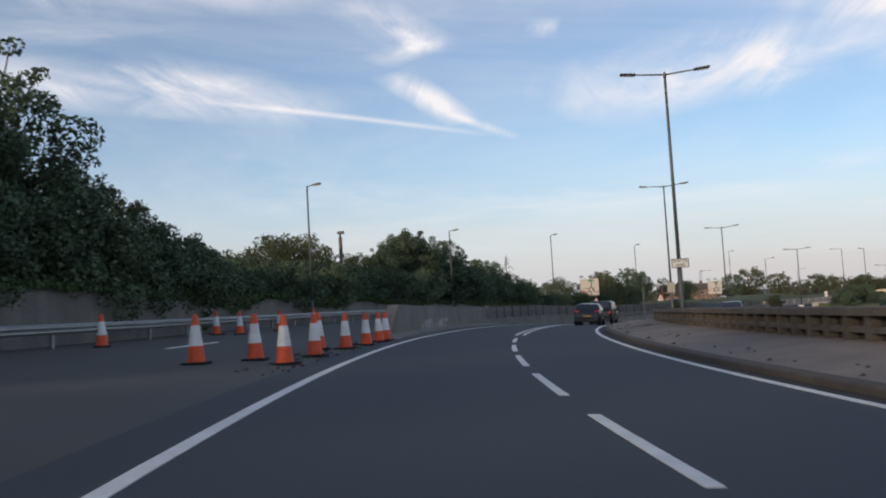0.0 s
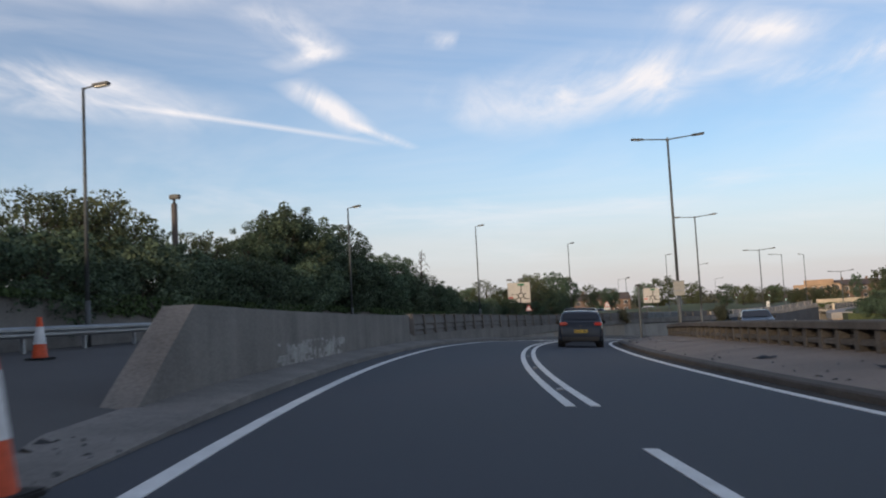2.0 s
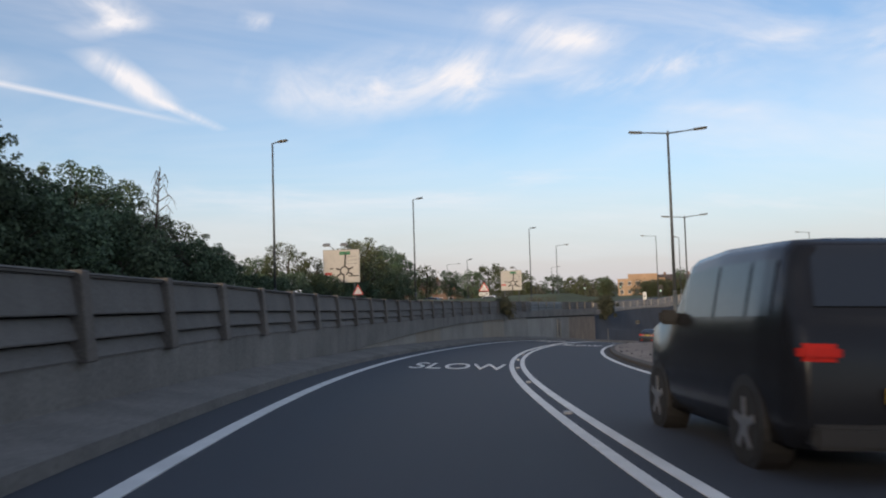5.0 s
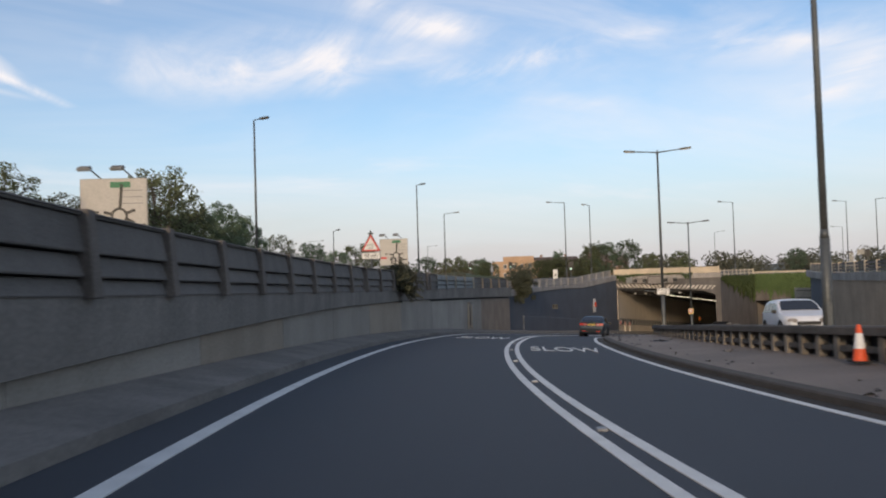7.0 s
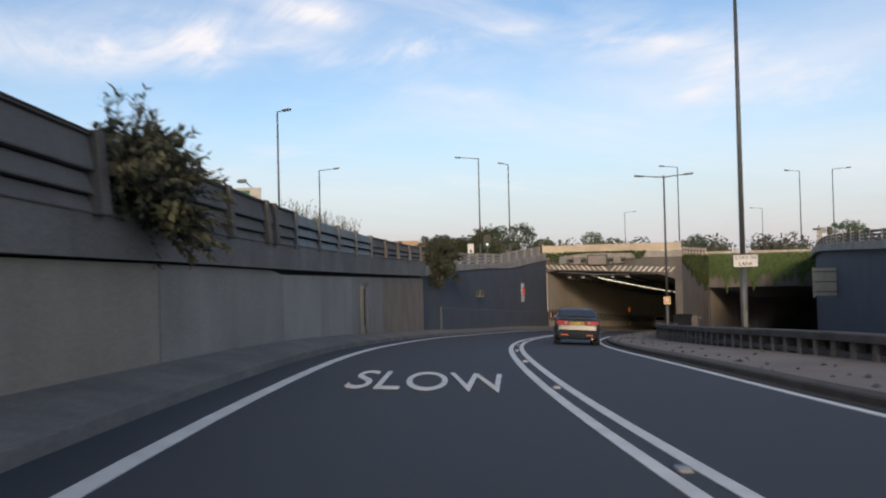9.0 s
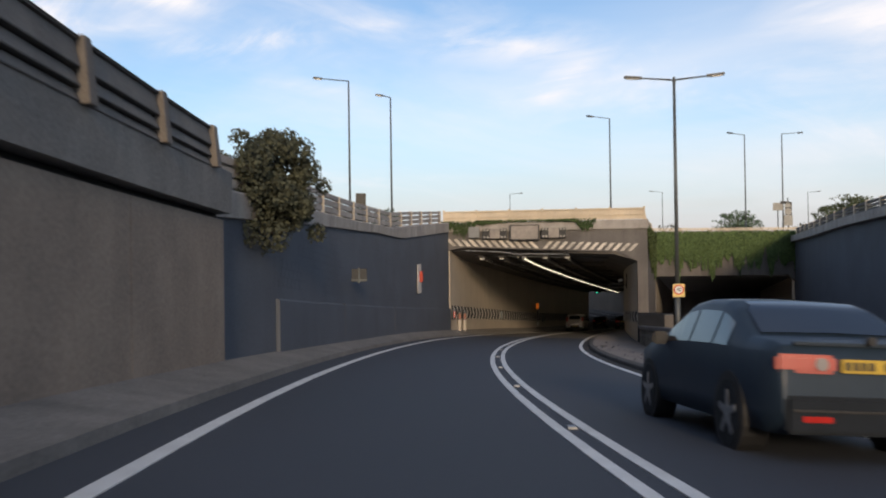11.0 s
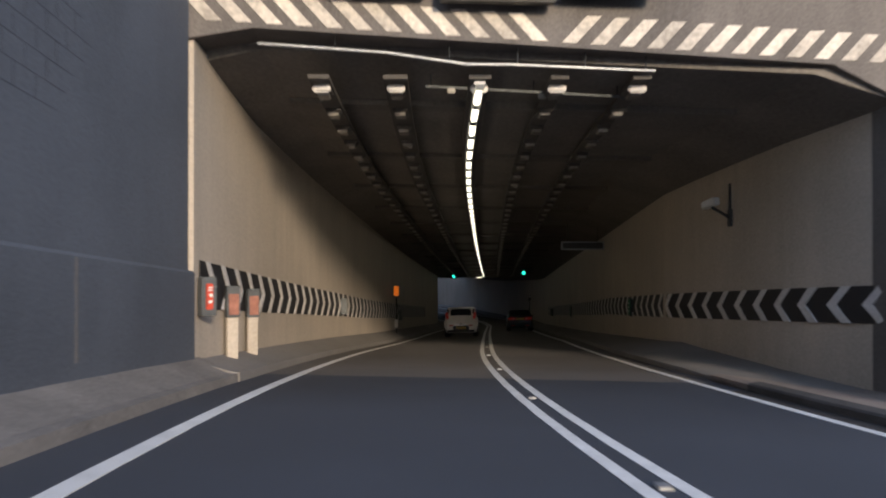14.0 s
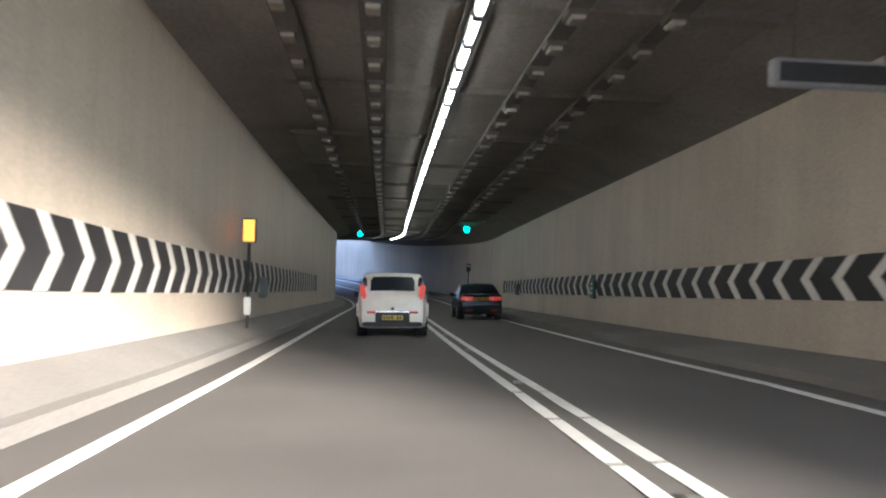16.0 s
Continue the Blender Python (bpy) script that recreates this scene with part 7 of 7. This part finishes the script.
BLACK = car_paint("black_paint", (0.012, 0.013, 0.016))
CARWHITE = car_paint("white_paint", (0.7, 0.71, 0.73), 0.35, 0.0)
GLASS = shader("car_glass", (0.018, 0.022, 0.03), 0.12, 0.0, vary=0, spec=0.5)
TAIL = shader("tail_lamp_glass", (0.42, 0.02, 0.015), 0.2, vary=0.15, grain=10, stains=8)
TAIL_LIT = shader("tail_lamp_lit", (0.34, 0.02, 0.015), 0.3, vary=0, emit=((1.0, 0.12, 0.07), 0.02))
CLEAR = shader("clear_lamp", (0.3, 0.28, 0.27), 0.1, vary=0)
PLATE = shader("yellow_plate", (0.52, 0.35, 0.04), 0.5, vary=0.1, grain=20, stains=8)
TRIM = shader("black_trim", (0.02, 0.02, 0.021), 0.6, vary=0.2, grain=30, stains=4)
BUMPER = shader("dark_bumper", (0.02, 0.024, 0.03), 0.75, vary=0.15, grain=5, stains=2, spec=0.08)
CHROME = shader("chrome", (0.4, 0.4, 0.41), 0.12, 1.0, vary=0)
ALLOY = shader("alloy", (0.35, 0.36, 0.38), 0.35, 0.8, vary=0.15, grain=20, stains=4)

PLAN = ((0, 0.86), (0.02, 0.92), (0.06, 0.965), (0.15, 1.0), (0.8, 1.0), (0.9, 0.95), (0.96, 0.86), (1, 0.68))


def car(m, L, W, H, top, belt, paint, label, tail, rear=(0.0, 0.1), front=(0.6, 0.76), sides=(0.14, 0.66), lit=False, tuck=0.8, low_trim=0.42, head_lit=False, category="car", roof_rails=False):
    """A car, its front towards +y. top: the roof line as (share of the length from the tail, height); rear, front, sides: where the panes lie on it."""
    t = thing("car", m, label, category)
    ys_ = sorted({*np.linspace(0, 1, 41).round(4), *[y for y, _ in top]})
    ty, tz = zip(*top)

    def z_top(f):
        return float(np.interp(f, ty, tz))

    def half(f):
        return W / 2 * float(np.interp(f, *zip(*PLAN)))

    def ring(f):
        w, zt = half(f), z_top(f)
        b = min(belt, zt - 0.02)
        cabin = max(0.0, min(1.0, (zt - belt) / (H - belt)))
        wt = w * (0.94 + (tuck - 0.94) * cabin)
        zb = 0.2 + 0.08 * max(0, (0.06 - f) / 0.06) + 0.05 * max(0, (f - 0.94) / 0.06)
        return [(w * 0.8, zb), (w * 0.95, zb + 0.03), (w * 0.99, min(0.42, b - 0.08)), (w, min(0.62, b - 0.04)), (w * 0.985, b), (wt + (w * 0.97 - wt) * 0.12, b + (zt - b) * 0.86), (wt * 0.93, b + (zt - b) * 0.97), (wt * 0.6, zt), (0, zt + 0.012 * cabin)]

    verts, faces = [], []
    for f in ys_:
        half_ring = ring(f)
        full = [(-x, z) for x, z in half_ring] + [(x, z) for x, z in half_ring[-2::-1]]
        verts += [(x, (f - 0.5) * L, z) for x, z in full]
    k = len(full)
    for i in range(len(ys_) - 1):
        for j in range(k):
            a, b = i * k + j, i * k + (j + 1) % k
            faces.append((a, b, b + k, a + k))
    faces += [tuple(range(k))[::-1], tuple(range((len(ys_) - 1) * k, len(ys_) * k))]
    body = obj("body", verts, faces, paint, t)
    sharp = body.data
    sharp.polygons.foreach_set("use_smooth", [True] * (len(faces) - 2) + [False, False])

    def pane(name, f0, f1, width, lift=0.012):
        v, fc = [], []
        n = 8
        for i in range(n + 1):
            f = f0 + (f1 - f0) * i / n
            w = (ring(f)[7][0] / 0.6) * width * (0.92 + 0.08 * (z_top(f) < H * 0.9))
            dz = (z_top(f + 0.004) - z_top(f - 0.004)) / (0.008 * L)
            ny, nz = -dz / math.hypot(1, dz), 1 / math.hypot(1, dz)
            v += [(-w, (f - 0.5) * L + ny * lift, z_top(f) + nz * lift), (0, (f - 0.5) * L + ny * lift, z_top(f) + nz * lift + 0.012), (w, (f - 0.5) * L + ny * lift, z_top(f) + nz * lift)]
            if i:
                a = 3 * i
                fc += [(a - 3, a - 2, a + 1, a), (a - 2, a - 1, a + 2, a + 1)]
        g = obj(name, v, fc, GLASS, t, smooth=True)
        return g

    pane("rear_window", *rear, 0.74 if tail == "tall" else 0.86)
    pane("windscreen", *front, 0.9)
    for side in (-1, 1):
        cuts = (sides[0], sides[0] + (sides[1] - sides[0]) * 0.22, sides[0] + (sides[1] - sides[0]) * 0.58, sides[1])
        for f0, f1 in zip(cuts, cuts[1:]):
            v, fc = [], []
            n = 5
            for i in range(n + 1):
                f = f0 + 0.006 + (f1 - f0 - 0.012) * i / n
                r = ring(f)
                (x0, z0), (x1, z1) = r[4], r[5]
                for g in (0.1, 0.88):
                    v.append((side * (x0 + (x1 - x0) * g + 0.01), (f - 0.5) * L, z0 + (z1 - z0) * g))
                if i:
                    a = 2 * i
                    fc.append((a - 2, a - 1, a + 1, a))
            obj("side_window", v, fc, GLASS, t)
        part("mirror", box(bmesh.new(), 0.2, 0.1, 0.15, side * (W / 2 + 0.06), (0.655 - 0.5) * L, belt + 0.06, 0.03), TRIM, t)
        for f in (0.2, 0.8):
            y = (f - 0.5) * L
            part("wheel_arch", tube(bmesh.new(), (side * (W / 2 - 0.25), y, 0.33), (side * (W / 2 + 0.004), y, 0.33), 0.385, n=24), TRIM, t)
            wheel = part("wheel", tube(bmesh.new(), (side * (W / 2 - 0.2), y, 0.315), (side * (W / 2 + 0.012), y, 0.315), 0.315, n=24), RUBBER, t)
            bm = tube(bmesh.new(), (side * (W / 2 - 0.02), y, 0.315), (side * (W / 2 + 0.018), y, 0.315), 0.09, n=12)
            for q in range(5):
                a = q * math.tau / 5
                box(bm, 0.02, 0.06, 0.2, side * (W / 2 + 0.012), y + 0.12 * math.sin(a), 0.315 + 0.12 * math.cos(a), turn=pose(0, 0, 0, -math.degrees(a)))
            part("rim", bm, ALLOY, wheel, "grey alloy spokes")
    # tail
    yr = -L / 2
    bump = part("rear_bumper", box(bmesh.new(), W * 0.84, 0.16, low_trim - 0.24, 0, yr + 0.03, 0.24 + (low_trim - 0.24) / 2, 0.03), TRIM if tail != "saloon" else BUMPER, t)
    pw = 0.52
    pz = {"tall": 0.47, "hatch": 0.62, "saloon": 0.82, "box": 0.62}[tail]
    plate = part("number_plate", box(bmesh.new(), pw, 0.03, 0.115, 0, yr - 0.045 if tail in ("tall", "box") else yr - 0.012, pz, 0.006), PLATE, t, "yellow rear plate")
    for q in range(7):
        if q != 4:
            part("bar", box(bmesh.new(), 0.045, 0.006, 0.07, -0.21 + q * 0.068, yr - (0.063 if tail in ("tall", "box") else 0.03), pz), SIGN_BLACK, plate)
    part("badge", tube(bmesh.new(), (0, yr + 0.03, pz + 0.22), (0, yr - 0.035, pz + 0.22), 0.04, n=14), TRIM, t)
    lamp = TAIL_LIT if lit else TAIL
    for side in (-1, 1):
        if tail == "tall":
            part("tail_lamp", box(bmesh.new(), 0.15, 0.2, 0.42, side * (W / 2 - 0.155), yr + 0.13, 1.09, 0.04, pose(0, 0, 0, -8, side * 9)), lamp, t, "tall red tail lamp")
            part("clear_lamp", box(bmesh.new(), 0.1, 0.16, 0.26, side * (W / 2 - 0.2), yr + 0.2, 1.36, 0.03, pose(0, 0, 0, -8, side * 9)), TRIM, t)
            part("reflector", box(bmesh.new(), 0.22, 0.04, 0.06, side * (W / 2 - 0.36), yr - 0.015, 0.6, 0.01), TAIL, t)
        elif tail == "saloon":
            part("tail_lamp", box(bmesh.new(), 0.5, 0.16, 0.16, side * (W / 2 - 0.33), yr + 0.055, 0.83, 0.03, pose(0, 0, 0, 0, 0, side * 8)), lamp, t, "wide red tail lamp")
            part("reversing_lamp", tube(bmesh.new(), (side * (W / 2 - 0.44), yr + 0.02, 0.83), (side * (W / 2 - 0.44), yr - 0.05, 0.83), 0.055, n=14), CLEAR, t)
            part("reflector", box(bmesh.new(), 0.26, 0.03, 0.05, side * (W / 2 - 0.4), yr - 0.055, 0.37, 0.01), TAIL, t)
        else:
            part("tail_lamp", box(bmesh.new(), 0.3, 0.16, 0.13, side * (W / 2 - 0.22), yr + 0.05, 0.92, 0.035, pose(0, 0, 0, 0, 0, side * 10)), lamp, t, "red tail lamp")
        head = part("headlamp", box(bmesh.new(), 0.36, 0.18, 0.16, side * (W / 2 - 0.32), L / 2 - 0.13, 0.68, 0.04, pose(0, 0, 0, 0, 0, -side * 22)), WHITE_LIT if head_lit else CLEAR, t)
    if tail == "tall":
        part("chrome_strip", box(bmesh.new(), 0.78, 0.04, 0.045, 0, yr - 0.03, 0.62, 0.01), CHROME, t, "bright strip above the plate")
        part("lower_panel", box(bmesh.new(), 0.86, 0.06, 0.26, 0, yr - 0.01, 0.47, 0.02), TRIM, t, "black panel round the plate")
        for side in (-1, 1):
            part("wing_bulge", box(bmesh.new(), 0.1, 0.5, 0.42, side * (W / 2 - 0.03), yr + 0.38, 0.66, 0.045), paint, t)
    if tail == "saloon":
        part("boot_lip", box(bmesh.new(), W * 0.74, 0.06, 0.03, 0, yr + 0.06, 1.0, 0.01), paint, t)
        part("trim_strip", box(bmesh.new(), W * 0.78, 0.02, 0.018, 0, yr - 0.06, 0.44, 0.004), TRIM, t)
        part("exhaust", tube(bmesh.new(), (W / 2 - 0.3, yr + 0.1, 0.24), (W / 2 - 0.3, yr - 0.05, 0.24), 0.045, n=12), CHROME, t)
    part("grille", box(bmesh.new(), W * 0.5, 0.06, 0.16, 0, L / 2 - 0.02, 0.56, 0.02), TRIM, t)
    if roof_rails:
        for side in (-1, 1):
            part("roof_rail", tube(bmesh.new(), (side * W * 0.36, -L * 0.36, H + 0.03), (side * W * 0.36, L * 0.08, H + 0.03), 0.025, n=8), CHROME, t)
    return t


TALL = ((0, 0.5), (0.004, 0.72), (0.012, 0.98), (0.03, 1.12), (0.062, 1.48), (0.09, 1.57), (0.2, 1.6), (0.45, 1.61), (0.6, 1.54), (0.76, 1.06), (0.95, 0.92), (1, 0.55))
HATCH = ((0, 0.5), (0.004, 0.78), (0.02, 1.0), (0.05, 1.06), (0.135, 1.36), (0.18, 1.43), (0.42, 1.48), (0.56, 1.42), (0.74, 1.0), (0.95, 0.8), (1, 0.5))
SALOON = ((0, 0.5), (0.004, 0.78), (0.012, 0.98), (0.06, 1.03), (0.14, 1.06), (0.27, 1.34), (0.33, 1.41), (0.45, 1.44), (0.55, 1.4), (0.72, 1.0), (0.95, 0.78), (1, 0.48))
BOXY = ((0, 0.5), (0.004, 0.85), (0.012, 1.1), (0.03, 1.2), (0.06, 1.7), (0.09, 1.78), (0.4, 1.82), (0.6, 1.78), (0.7, 1.2), (0.95, 1.05), (1, 0.6))


def on_lane(s, o, extra=0.0, spin=0.0):
    """Wheels on the carriageway, tilted with it."""
    z = surf(s, o) + extra
    slope = math.degrees(math.atan2(surf(s + 1.3, o) - surf(s - 1.3, o), 2.6))
    lean = math.degrees(math.atan(bank(s))) if o > -6 else 0
    return stand(s, o, z + 0.01) @ pose(0, 0, 0, slope, lean) @ pose(0, 0, 0, 0, 0, spin)


car(on_lane(231.2, -0.45), 4.1, 1.785, 1.61, TALL, 0.98, CREAM, "cream white boxy car with tall red tail lamps", "tall", (0.031, 0.064), (0.61, 0.75), (0.1, 0.68), True, 0.84, 0.36)
car(on_lane(152.3, -4.0), 4.66, 1.76, 1.44, SALOON, 0.92, SLATE, "dark slate blue saloon car in the outer lane", "saloon", (0.148, 0.31), (0.565, 0.71), (0.22, 0.66), True, 0.76, 0.56)
car(on_lane(62.0, -3.75), 4.25, 1.79, 1.48, HATCH, 0.94, NAVY, "dark navy hatchback in the outer lane", "hatch", (0.056, 0.13), (0.57, 0.73), (0.14, 0.66), True, 0.78, 0.4)
car(on_lane(71.5, -3.6), 4.4, 1.85, 1.82, BOXY, 1.12, BLACK, "tall black off-road car in the outer lane", "box", (0.033, 0.062), (0.605, 0.695), (0.1, 0.6), False, 0.86, 0.42)
car(on_lane(259.0, 0.3), 4.3, 1.76, 1.48, HATCH, 0.94, BLACK, "dark hatchback with lit tail lamps in the tunnel", "hatch", (0.056, 0.13), (0.57, 0.73), (0.14, 0.66), True, 0.78, 0.4)
car(on_lane(243.4, -4.05), 4.66, 1.76, 1.44, SALOON, 0.92, BLACK, "dark saloon with lit tail lamps in the tunnel", "saloon", (0.148, 0.31), (0.565, 0.71), (0.22, 0.66), True, 0.76, 0.56)
flip = 180
car(stand(127.5, -13.2, road_z(127.5) - 0.19) @ pose(0, 0, 0, math.degrees(math.atan2(road_z(129) - road_z(126), 3))) @ pose(0, 0, 0, 0, 0, flip), 4.4, 1.82, 1.56, tuple((y, z * 1.05) for y, z in HATCH), 0.98, CARWHITE, "white car coming up the opposite carriageway", "hatch", (0.056, 0.13), (0.57, 0.73), (0.14, 0.66), False, 0.8, 0.4)
car(stand(79.0, -13.2, road_z(79) - 0.19) @ pose(0, 0, 0, math.degrees(math.atan2(road_z(80.5) - road_z(77.5), 3))) @ pose(0, 0, 0, 0, 0, flip), 4.25, 1.79, 1.48, HATCH, 0.94, BLACK, "dark car with lit headlamps on the opposite carriageway", "hatch", (0.056, 0.13), (0.57, 0.73), (0.14, 0.66), False, 0.78, 0.4, True)
for x, y, yaw, paint, lab in ((66.0, 205.0, 60, CARWHITE, "small white car crossing the far roundabout"), (73.0, 201.0, 60, SLATE, "small grey car crossing the far roundabout"), (52.0, 196.0, 50, BLACK, "small dark car on the far roundabout")):
    car(pose(x, y, DECK_Z - 0.11, 0, 0, yaw), 4.2, 1.76, 1.48, HATCH, 0.94, paint, lab, "hatch", (0.056, 0.13), (0.57, 0.73), (0.14, 0.66), False, 0.78, 0.4)
